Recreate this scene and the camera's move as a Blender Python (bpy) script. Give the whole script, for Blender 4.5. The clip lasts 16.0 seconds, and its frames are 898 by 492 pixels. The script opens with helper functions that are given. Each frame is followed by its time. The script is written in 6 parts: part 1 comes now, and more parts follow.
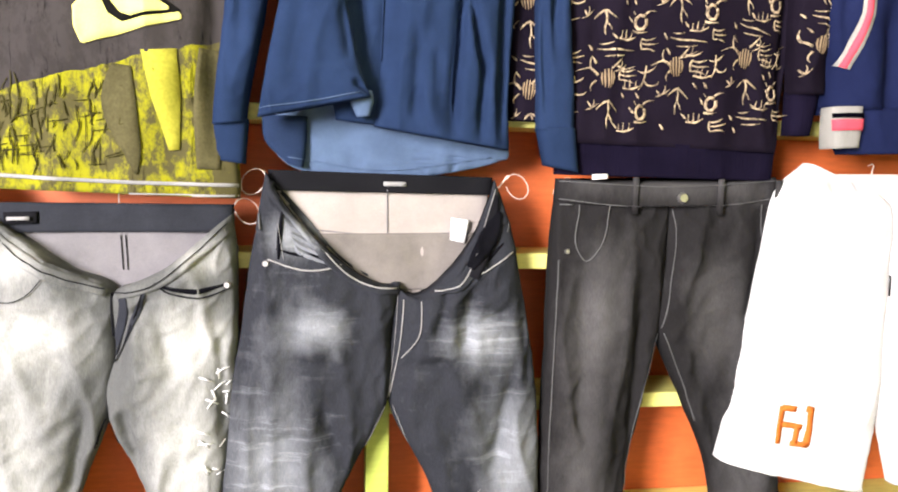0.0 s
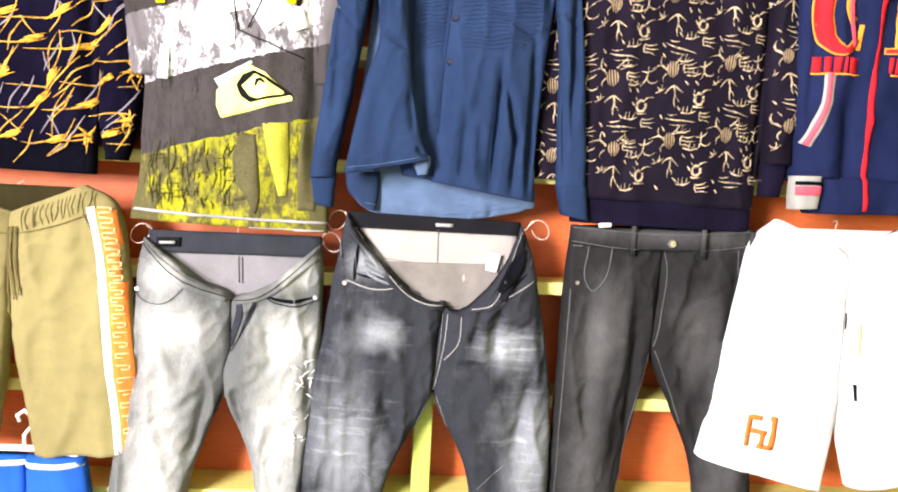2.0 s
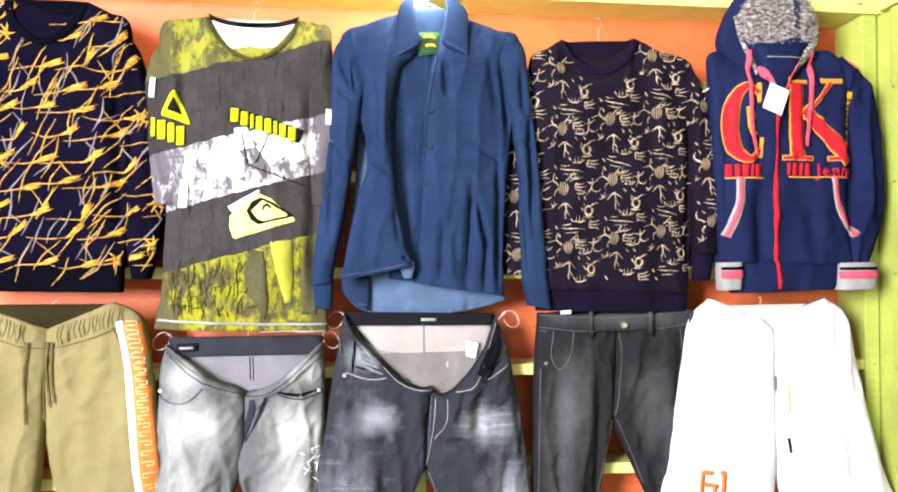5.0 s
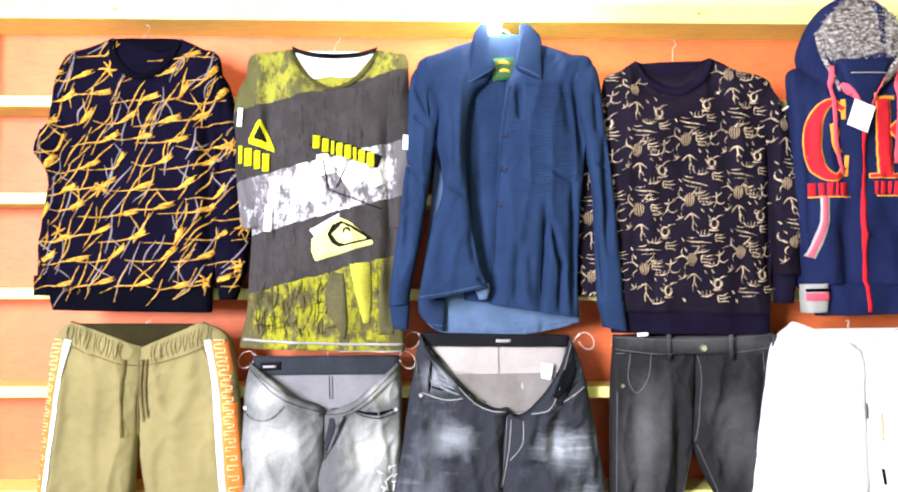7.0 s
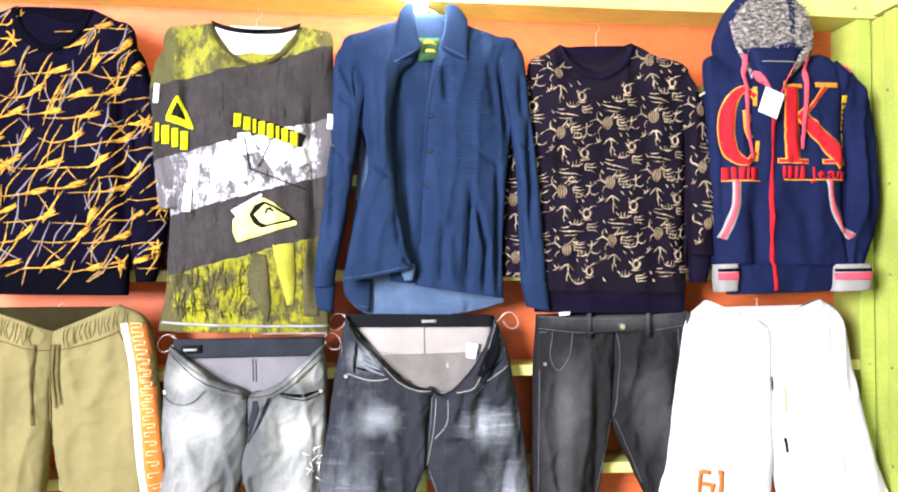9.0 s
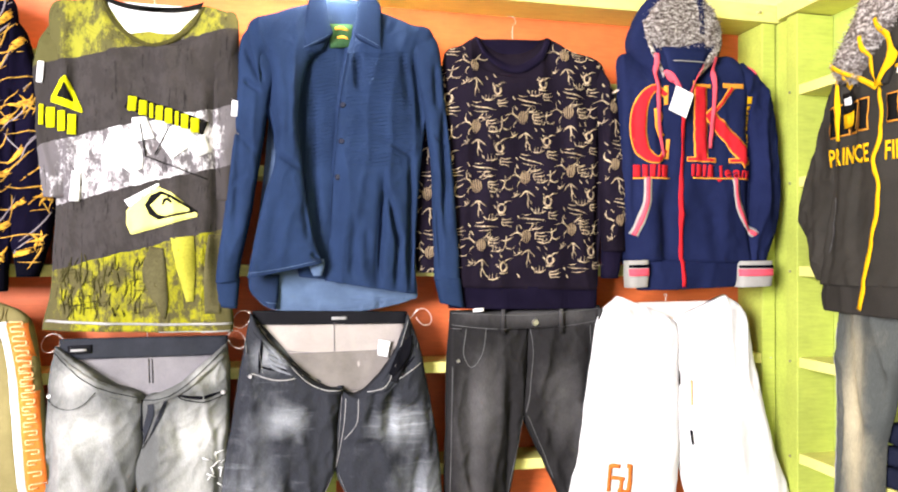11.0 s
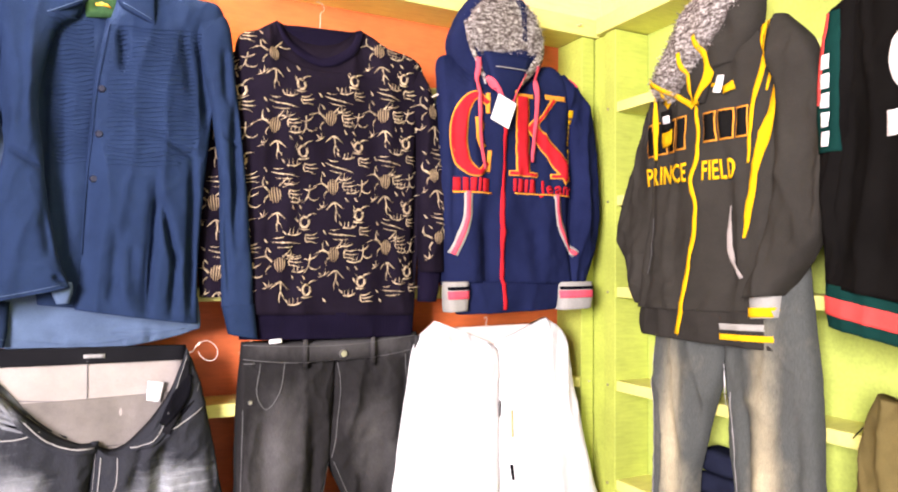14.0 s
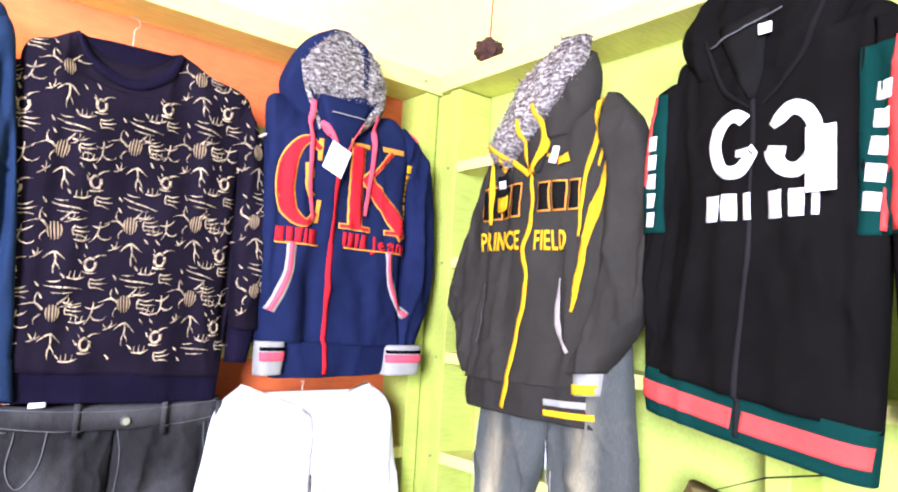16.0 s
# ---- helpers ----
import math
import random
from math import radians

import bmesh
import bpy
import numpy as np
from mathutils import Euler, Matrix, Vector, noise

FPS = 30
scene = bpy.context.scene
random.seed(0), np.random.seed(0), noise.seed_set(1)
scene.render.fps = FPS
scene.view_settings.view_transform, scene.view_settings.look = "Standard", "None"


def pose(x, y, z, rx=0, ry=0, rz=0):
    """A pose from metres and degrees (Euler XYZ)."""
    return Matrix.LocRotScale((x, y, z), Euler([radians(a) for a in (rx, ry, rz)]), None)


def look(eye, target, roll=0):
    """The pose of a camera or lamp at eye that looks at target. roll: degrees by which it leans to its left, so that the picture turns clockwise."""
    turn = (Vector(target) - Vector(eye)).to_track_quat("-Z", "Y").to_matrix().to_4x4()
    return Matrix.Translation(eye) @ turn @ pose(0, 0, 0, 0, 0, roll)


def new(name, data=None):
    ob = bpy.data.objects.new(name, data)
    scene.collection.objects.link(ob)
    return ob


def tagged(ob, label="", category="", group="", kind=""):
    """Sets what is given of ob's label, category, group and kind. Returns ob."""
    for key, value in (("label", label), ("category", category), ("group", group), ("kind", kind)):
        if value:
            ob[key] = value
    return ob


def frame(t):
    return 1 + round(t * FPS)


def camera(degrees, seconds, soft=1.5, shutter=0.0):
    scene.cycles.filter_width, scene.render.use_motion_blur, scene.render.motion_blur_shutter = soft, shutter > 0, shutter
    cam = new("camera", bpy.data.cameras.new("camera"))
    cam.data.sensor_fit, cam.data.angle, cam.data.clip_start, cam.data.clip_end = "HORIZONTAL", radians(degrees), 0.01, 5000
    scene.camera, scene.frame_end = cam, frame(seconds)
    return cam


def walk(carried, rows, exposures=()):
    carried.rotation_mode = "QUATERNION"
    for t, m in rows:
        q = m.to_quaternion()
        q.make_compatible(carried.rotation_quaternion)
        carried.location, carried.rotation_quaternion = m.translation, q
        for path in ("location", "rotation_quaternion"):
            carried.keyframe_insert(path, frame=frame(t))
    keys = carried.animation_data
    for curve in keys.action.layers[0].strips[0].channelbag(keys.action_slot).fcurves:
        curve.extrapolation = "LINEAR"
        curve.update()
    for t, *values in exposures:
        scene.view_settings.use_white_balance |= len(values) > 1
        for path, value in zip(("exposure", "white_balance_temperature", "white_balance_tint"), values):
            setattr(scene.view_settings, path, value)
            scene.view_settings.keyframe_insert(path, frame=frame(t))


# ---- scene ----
cam = camera(65.9, 16.0, 2.0)
METRES, EYE, TILT, LEAN, TURN = 1.3, 1.4, -5.9, -1.2, -7.9
ROWS = [
    (0.0, 0.0, 0.0, 0.0, 0.0, 0.0, -0.0),
    (0.5, -0.0095, -0.0252, 0.0238, 0.74, 1.28, -0.53),
    (1.0, -0.0014, -0.1111, 0.0311, 2.54, 1.55, -3.06),
    (1.5, 0.0186, -0.1936, 0.0245, 4.16, 1.65, -2.6),
    (2.0, 0.0307, -0.2768, 0.0256, 4.4, 1.06, -2.27),
    (2.5, 0.0234, -0.2987, 0.032, 3.21, 2.54, -2.07),
    (3.0, 0.0088, -0.3309, 0.0503, 2.69, 3.58, -1.34),
    (5.5, 0.0148, -0.5045, 0.0572, 2.48, 8.9, 1.47),
    (6.0, 0.0054, -0.519, 0.057, 4.51, 10.73, 1.64),
    (6.5, -0.0042, -0.5224, 0.0508, 6.42, 11.02, 0.85),
    (7.0, -0.0066, -0.4985, 0.0539, 7.13, 9.05, 0.32),
    (7.5, -0.0018, -0.5144, 0.0516, 8.45, 7.45, 0.42),
    (8.0, 0.0041, -0.5093, 0.051, 6.41, 7.08, 1.03),
    (8.5, 0.0126, -0.5044, 0.055, 4.06, 7.3, 1.05),
    (11.0, 0.046, -0.4636, 0.0646, -4.07, 6.57, 1.31),
    (11.5, 0.0553, -0.449, 0.0664, -5.5, 6.65, 1.25),
    (12.0, 0.064, -0.4306, 0.0692, -7.51, 6.43, 1.45),
    (12.5, 0.0719, -0.4059, 0.0737, -9.77, 6.2, 1.71),
    (13.0, 0.0878, -0.3753, 0.0749, -11.99, 6.22, 1.93),
    (13.5, 0.1013, -0.3354, 0.0812, -14.84, 6.01, 2.33),
    (14.0, 0.107, -0.2939, 0.1003, -18.59, 6.97, 2.52),
    (14.5, 0.1061, -0.2577, 0.1107, -22.55, 7.39, 1.94),
    (15.0, 0.1145, -0.2244, 0.116, -25.59, 7.3, 1.78),
    (15.5, 0.151, -0.224, 0.1264, -28.9, 9.5, 1.62),
    (16.0, 0.178, -0.2291, 0.1323, -31.61, 10.55, 0.62),
]
walk(cam, [(t, pose(0, 0, EYE, TILT, LEAN, TURN) @ pose(METRES * x, METRES * y, METRES * z, 90 + pitch, roll, yaw)) for t, x, y, z, yaw, pitch, roll in ROWS],
     [(0.0, 0.1, 6900, 10), (2.0, 0.34, 6850, 10), (3.0, 0.15, 6800, 11), (5.5, 0.06, 6150, 10), (8.5, 0.11, 6050, 10), (11.0, 0.06, 6750, 10), (13.5, 0.1, 7000, 16), (15.0, 0.2, 6300, 24), (15.5, 0.32, 5700, 17), (16.0, 0.37, 5600, 18)])

# ---- world, sun, large lights ----
world = bpy.data.worlds.new("world")
scene.world = world
world.use_nodes = True
wn = world.node_tree.nodes
sky = wn.new("ShaderNodeTexSky")
sky.sky_type, sky.sun_disc = "NISHITA", False
sky.sun_elevation, sky.sun_rotation = radians(50), radians(150)
wn["Background"].inputs[1].default_value = 0.05
world.node_tree.links.new(sky.outputs[0], wn["Background"].inputs[0])

# daylight that comes in through the open shop front on the left and the doorway behind the camera
def daylight(name, w, h, power, colour, eye, target):
    lamp = bpy.data.lights.new(name, "AREA")
    lamp.shape, lamp.size, lamp.size_y, lamp.energy, lamp.color = "RECTANGLE", w, h, power, colour
    new(name, lamp).matrix_world = look(eye, target)


daylight("shopfront_daylight", 1.1, 1.3, 500, (0.99, 0.97, 1.05), (-2.28, -2.05, 2.05), (0.4, 0.8, 1.45))
daylight("doorway_daylight", 1.6, 2.0, 14, (1.0, 0.98, 1.04), (0.2, -3.02, 1.5), (0.2, 1.2, 1.5))

# ---- materials ----


def rgba(c):
    return (c[0], c[1], c[2], 1.0)


class Nodes:
    """A small wrapper to wire up a node material."""

    def __init__(self, name):
        self.mat = bpy.data.materials.new(name)
        self.mat.use_nodes = True
        self.tree = self.mat.node_tree
        self.bsdf = self.tree.nodes["Principled BSDF"]
        self.coord = self.tree.nodes.new("ShaderNodeTexCoord").outputs["Object"]

    def link(self, a, b):
        self.tree.links.new(a, b)

    def scaled(self, s, rot=(0, 0, 0)):
        m = self.tree.nodes.new("ShaderNodeMapping")
        m.inputs["Scale"].default_value = s
        m.inputs["Rotation"].default_value = [radians(a) for a in rot]
        self.link(self.coord, m.inputs["Vector"])
        return m.outputs[0]

    def noise(self, scale, detail=4.0, rough=0.6, vec=None):
        n = self.tree.nodes.new("ShaderNodeTexNoise")
        n.inputs["Scale"].default_value, n.inputs["Detail"].default_value = scale, detail
        n.inputs["Roughness"].default_value = rough
        self.link(vec if vec else self.coord, n.inputs["Vector"])
        return n.outputs[0]

    def ramp(self, fac, stops, mode="LINEAR"):
        r = self.tree.nodes.new("ShaderNodeValToRGB")
        r.color_ramp.interpolation = mode
        e = r.color_ramp.elements
        while len(e) < len(stops):
            e.new(0.5)
        for el, (p, c) in zip(e, stops):
            el.position = p
            el.color = rgba(c) if isinstance(c, tuple) else (c, c, c, 1)
        self.link(fac, r.inputs[0])
        return r.outputs[0]

    def mix(self, fac, a, b, blend="MIX"):
        m = self.tree.nodes.new("ShaderNodeMix")
        m.data_type, m.blend_type = "RGBA", blend
        for sock, v in ((m.inputs[0], fac), (m.inputs[6], a), (m.inputs[7], b)):
            if isinstance(v, tuple):
                sock.default_value = rgba(v)
            elif isinstance(v, (int, float)):
                sock.default_value = v
            else:
                self.link(v, sock)
        return m.outputs[2]

    def math(self, op, a, b=0.0):
        m = self.tree.nodes.new("ShaderNodeMath")
        m.operation = op
        for sock, v in ((m.inputs[0], a), (m.inputs[1], b)):
            if isinstance(v, (int, float)):
                sock.default_value = v
            else:
                self.link(v, sock)
        return m.outputs[0]

    def xyz(self):
        s = self.tree.nodes.new("ShaderNodeSeparateXYZ")
        self.link(self.coord, s.inputs[0])
        return s.outputs

    def done(self, colour, rough=0.9, bump=None, strength=0.3, dist=0.002, spec=0.25):
        if isinstance(colour, tuple):
            self.bsdf.inputs["Base Color"].default_value = rgba(colour)
        else:
            self.link(colour, self.bsdf.inputs["Base Color"])
        self.bsdf.inputs["Roughness"].default_value = rough
        self.bsdf.inputs["Specular IOR Level"].default_value = spec
        if bump is not None:
            b = self.tree.nodes.new("ShaderNodeBump")
            b.inputs["Strength"].default_value, b.inputs["Distance"].default_value = strength, dist
            self.link(bump, b.inputs["Height"])
            self.link(b.outputs[0], self.bsdf.inputs["Normal"])
        return self.mat


def tone(c, k):
    return tuple(min(1.0, v * k) for v in c)


def fabric(name, c, vary=0.25, grain=900, rough=0.92, rib=None, spec=0.008, ribk=0.9):
    """Cloth: mottled at hand's width, a fine weave grain, and creases as relief."""
    n = Nodes(name)
    large = n.ramp(n.noise(7, 5, 0.65), [(0.3, tone(c, 1 - vary)), (0.7, tone(c, 1 + vary))])
    fine = n.ramp(n.noise(grain, 2, 0.5), [(0.3, 0.78), (0.7, 1.0)])
    col = n.mix(1.0, large, fine, "MULTIPLY")
    h = n.math("ADD", n.noise(38, 7, 0.62), n.math("MULTIPLY", n.noise(grain, 2), 0.25))
    h = n.math("ADD", h, n.math("MULTIPLY", n.noise(1.0, 5, 0.6, n.scaled((26, 26, 9), (0, 18, 0))), 0.5))
    if rib:
        h = n.math("ADD", h, n.math("MULTIPLY", n.noise(60, 1, 0.4, n.scaled(rib)), ribk))
    return n.done(col, rough, h, 0.4, 0.0035, spec)


def denim(name, base, faded, spots, fade=1.0, streaks=True, centre=(0, 0)):
    """Denim: warp streaks, whiskers, and faded patches (spots: x, z, rx, rz) on thighs and hips."""
    n = Nodes(name)
    x, _, z = n.xyz()
    total = None
    for sx, sz, rx, rz in spots:
        dx = n.math("MULTIPLY", n.math("SUBTRACT", x, sx - centre[0]), 1 / rx)
        dz = n.math("MULTIPLY", n.math("SUBTRACT", z, sz - centre[1]), 1 / rz)
        d = n.math("ADD", n.math("MULTIPLY", dx, dx), n.math("MULTIPLY", dz, dz))
        g = n.math("POWER", 2.718, n.math("MULTIPLY", d, -1.0))
        total = g if total is None else n.math("ADD", total, g)
    wash = n.noise(5.0, 5, 0.6)
    cloudy = n.noise(1.0, 7, 0.7, n.scaled((16, 16, 7), (0, 30, 0)))
    f = n.math("MULTIPLY", total, n.math("ADD", 0.35, wash))
    f = n.math("ADD", n.math("MULTIPLY", f, fade), n.math("MULTIPLY", n.math("SUBTRACT", n.math("ADD", wash, cloudy), 1.0), 0.45))
    if streaks:
        w = n.ramp(n.noise(1.0, 5, 0.65, n.scaled((7, 7, 62), (0, 14, 0))), [(0.54, 0.0), (0.68, 1.0)])
        f = n.math("ADD", f, n.math("MULTIPLY", n.math("MULTIPLY", w, n.math("ADD", total, 0.15)), 0.3))
    col = n.ramp(f, [(0.05, base), (0.5, tuple((a + b) / 2 for a, b in zip(base, faded))), (1.0, faded)])
    warp = n.ramp(n.noise(300, 2, 0.6, n.scaled((3, 3, 0.25))), [(0.3, 0.68), (0.7, 1.0)])
    col = n.mix(1.0, col, warp, "MULTIPLY")
    h = n.math("ADD", n.noise(26, 6, 0.65), n.math("MULTIPLY", n.noise(700, 2), 0.4))
    h = n.math("ADD", h, n.math("MULTIPLY", n.noise(1.0, 6, 0.6, n.scaled((14, 14, 34), (0, 14, 0))), 1.0))
    return n.done(col, 0.88, h, 0.45, 0.005, 0.03)


def painted(name, c, wear, vary=0.12, rough=0.55):
    """Brush-painted boards: brush marks along the grain, rubbed and dirty patches."""
    n = Nodes(name)
    big = n.ramp(n.noise(3.2, 6, 0.65), [(0.3, tone(c, 1 - vary)), (0.7, tone(c, 1 + vary))])
    brush = n.ramp(n.noise(30, 4, 0.6, n.scaled((0.6, 4, 4))), [(0.3, 0.82), (0.7, 1.0)])
    col = n.mix(1.0, big, brush, "MULTIPLY")
    mask = n.ramp(n.noise(14, 8, 0.75), [(0.62, 0.0), (0.74, 0.65)])
    col = n.mix(mask, col, wear)
    return n.done(col, rough, n.noise(60, 6, 0.7), 0.35, 0.003, 0.4)


def plain(name, c, rough=0.5, metal=0.0, vary=0.1, scale=40):
    n = Nodes(name)
    col = n.ramp(n.noise(scale, 4), [(0.3, tone(c, 1 - vary)), (0.7, tone(c, 1 + vary))])
    m = n.done(col, rough, n.noise(scale * 6, 3), 0.15, 0.001, 0.4)
    n.bsdf.inputs["Metallic"].default_value = metal
    return m


M_ORANGE = painted("orange_board", (0.72, 0.155, 0.042), (0.52, 0.09, 0.022), 0.18)
M_LIME = painted("lime_paint", (0.47, 0.54, 0.10), (0.32, 0.37, 0.05), 0.18)
M_YELLOW = painted("yellow_lime_edge", (0.78, 0.74, 0.22), (0.45, 0.42, 0.08), 0.12)
M_GREENWALL = painted("lime_board", (0.48, 0.57, 0.12), (0.40, 0.48, 0.08), 0.14)
M_WALL = painted("peach_plaster", (0.84, 0.54, 0.32), (0.76, 0.46, 0.26), 0.08, 0.8)
M_WALL2 = painted("pale_lime_plaster", (0.63, 0.71, 0.27), (0.6, 0.68, 0.24), 0.08, 0.8)
M_PLASTER = painted("grey_plaster", (0.30, 0.27, 0.24), (0.24, 0.21, 0.18), 0.06, 0.85)
M_FLOOR = plain("cement_floor", (0.16, 0.15, 0.14), 0.7, 0, 0.25, 6)
M_WIRE = plain("white_wire", (0.74, 0.60, 0.50), 0.4)
M_STEEL = plain("steel", (0.6, 0.58, 0.56), 0.35, 0.9)
M_BUTTON = plain("dark_button", (0.012, 0.014, 0.03), 0.35)
M_TEAL = plain("teal_plastic", (0.13, 0.55, 0.66), 0.35)
M_CARD = plain("white_card", (0.88, 0.87, 0.85), 0.6, 0, 0.03)

M_NAVYKNIT = fabric("navy_sweatshirt", (0.0046, 0.0036, 0.0105), 0.3)
M_NAVYRIB = fabric("navy_ribbing", (0.0028, 0.0027, 0.0055), 0.25, 900, 0.92, (6, 6, 0.2))
M_INDIGORIB = fabric("indigo_ribbing", (0.0085, 0.0065, 0.0165), 0.25, 900, 0.92, (6, 6, 0.2))


def print_ink(name, ink, cloth, cover=0.5, scale=(70, 70, 70)):
    """Worn ink: streaks of the cloth show through the print."""
    n = Nodes(name)
    mask = n.ramp(n.noise(1.0, 6, 0.72, n.scaled(scale, (0, 30, 0))), [(cover - 0.14, 0.0), (cover + 0.06, 1.0)])
    tint = n.ramp(n.noise(30, 4), [(0.35, tone(ink, 0.62)), (0.65, tone(ink, 1.1))])
    return n.done(n.mix(mask, cloth, tint), 0.9, n.noise(400, 2), 0.2, 0.001, 0.01)


M_GREYLINE = fabric("grey_violet_print", (0.24, 0.205, 0.23), 0.35, 500)
M_CREAMPRINT = print_ink("cream_print", (0.62, 0.48, 0.31), (0.05, 0.036, 0.034), 0.50, (120, 120, 120))
M_SHIRT = fabric("dusty_navy_cotton", (0.0165, 0.031, 0.074), 0.2, 1100, 0.85, None, 0.02)
M_SHIRTIN = fabric("faded_blue_lining", (0.09, 0.135, 0.225), 0.25, 1100)
# dark blue for the painted shade on the shirt tail and for pleat seams
M_SHIRTDARK = fabric("shirt_shade_and_seam_blue", (0.02, 0.034, 0.075), 0.2)
M_HOODBLUE = fabric("royal_navy_fleece", (0.0125, 0.0175, 0.056), 0.2, 700)
M_RED = fabric("red_trim", (0.56, 0.022, 0.030), 0.15, 700)
M_CORAL = fabric("coral_cord", (0.76, 0.10, 0.14), 0.15, 700)
M_AMBER = fabric("amber_embroidery", (0.72, 0.30, 0.04), 0.2, 700)
M_YELLOWEMB = fabric("yellow_embroidery", (0.80, 0.45, 0.012), 0.15, 700)
M_GREYRIB = fabric("pale_grey_ribbing", (0.36, 0.35, 0.32), 0.15, 800, 0.92, (6, 6, 0.2))
M_CHARCOAL = fabric("charcoal_fleece", (0.037, 0.034, 0.029), 0.16, 700)
M_CHARRIB = fabric("charcoal_ribbing", (0.034, 0.031, 0.027), 0.16, 900, 0.92, (6, 6, 0.2))
M_BLACK = fabric("black_tracksuit", (0.0066, 0.0060, 0.0056), 0.2, 800, 0.85)
M_ZIPDARK = fabric("dark_grey_tape", (0.018, 0.017, 0.017), 0.2, 800)
M_SCRATCH = fabric("dark_olive_print", (0.055, 0.05, 0.016), 0.4, 300)
M_WEDGE = fabric("olive_lemon_print", (0.40, 0.38, 0.05), 0.25, 200)
M_DKGREEN = fabric("dark_green_band", (0.005, 0.034, 0.029), 0.15, 800)
M_BANDRED = fabric("rose_red_band", (0.62, 0.070, 0.062), 0.12, 800)
M_WHITEPRINT = fabric("white_print", (0.86, 0.86, 0.86), 0.04, 500)
M_OLIVE = fabric("olive_cotton", (0.22, 0.185, 0.08), 0.14, 900)
M_OLIVEDK = fabric("olive_jacket", (0.135, 0.105, 0.040), 0.2, 900)
M_WHITE = fabric("white_cotton", (0.88, 0.87, 0.87), 0.03, 900)
M_PINKWHITE = fabric("blush_white_lining", (0.78, 0.66, 0.60), 0.06, 900)
M_ORANGEPRINT = fabric("orange_print", (0.72, 0.19, 0.04), 0.12, 500)
M_PALEPRINT = fabric("pale_orange_print", (0.80, 0.48, 0.24), 0.12, 500)
M_YELLOWPRINT = fabric("lemon_print", (0.86, 0.80, 0.24), 0.12, 500)
M_NEON = fabric("neon_yellow_print", (0.62, 0.61, 0.01), 0.2, 500)
# black for prints and tags, and for the shadow painted in a hood's neck
M_BLACKPRINT = fabric("black_print_and_shade", (0.010, 0.0095, 0.009), 0.2, 500)
M_STITCH = fabric("pale_stitching", (0.31, 0.305, 0.30), 0.3, 600)
M_STITCHDK = fabric("dark_stitching", (0.011, 0.011, 0.013), 0.2, 600)
M_STITCHGREY = fabric("grey_stitching", (0.11, 0.11, 0.11), 0.3, 600)
# darker copy of the beige lining, for its shaded lower part
M_LININGSHADE = fabric("shaded_beige_lining", (0.20, 0.18, 0.165), 0.25, 900)
M_BANDGREY = fabric("slate_waistband", (0.028, 0.030, 0.037), 0.3, 700)
M_OLIVEPRINT = fabric("grey_olive_print", (0.085, 0.076, 0.036), 0.35, 200)
M_LINING = fabric("beige_pocket_lining", (0.38, 0.34, 0.315), 0.16, 900)
M_GREYLINING = fabric("grey_inside", (0.20, 0.19, 0.20), 0.2, 900)
M_BLUECLOTH = fabric("bright_blue_cloth", (0.02, 0.10, 0.46), 0.15)


def fur_material():
    n = Nodes("speckled_grey_fur")
    v = n.noise(150, 6, 0.8)
    w = n.noise(1.0, 4, 0.7, n.scaled((60, 60, 160), (0, 25, 0)))
    col = n.ramp(n.math("MULTIPLY", n.math("ADD", v, w), 0.5), [(0.38, (0.02, 0.016, 0.015)), (0.49, (0.20, 0.165, 0.15)), (0.58, (0.82, 0.78, 0.74))])
    return n.done(col, 0.95, v, 0.9, 0.01, 0.1)


def tee_material():
    """All-over print: slanted panels of lemon grunge, charcoal, marbled grey and olive."""
    n = Nodes("tee_all_over_print")
    x, _, z = n.xyz()
    s = n.math("SUBTRACT", z, n.math("MULTIPLY", x, 0.27))
    s = n.math("ADD", s, n.math("MULTIPLY", n.math("SUBTRACT", n.noise(22, 3), 0.5), 0.018))
    s = n.math("MULTIPLY", n.math("ADD", s, 0.45), 1 / 0.9)
    grey, char = (0.033, 0.029, 0.028), (0.042, 0.037, 0.036)
    a = n.ramp(s, [(0.0, (0.25, 0.24, 0.014)), (0.283, grey), (0.456, (0.66, 0.64, 0.66)), (0.622, char), (0.835, (0.24, 0.235, 0.03))], "CONSTANT")
    b = n.ramp(s, [(0.0, (0.075, 0.066, 0.028)), (0.283, char), (0.456, (0.11, 0.10, 0.105)), (0.622, grey), (0.835, (0.08, 0.074, 0.028))], "CONSTANT")
    grunge = n.noise(1.0, 9, 0.78, n.scaled((22, 22, 13)))
    side = n.ramp(n.math("ABSOLUTE", n.math("ADD", x, 0.0)), [(0.14, 0.0), (0.2, 0.10)])
    mask = n.ramp(n.math("ADD", grunge, side), [(0.44, 0.0), (0.54, 1.0)])
    col = n.mix(mask, a, b)
    scratch = n.ramp(n.noise(1.0, 7, 0.75, n.scaled((90, 90, 9), (0, 20, 0))), [(0.36, 0.35), (0.43, 1.0)])
    col = n.mix(1.0, col, scratch, "MULTIPLY")
    h = n.math("ADD", n.noise(45, 5, 0.6), n.math("MULTIPLY", n.noise(900, 2), 0.35))
    return n.done(col, 0.9, h, 0.3, 0.003, 0.03)


M_FUR = fur_material()
M_TEE = tee_material()

# ---- building helpers ----
from mathutils.bvhtree import BVHTree


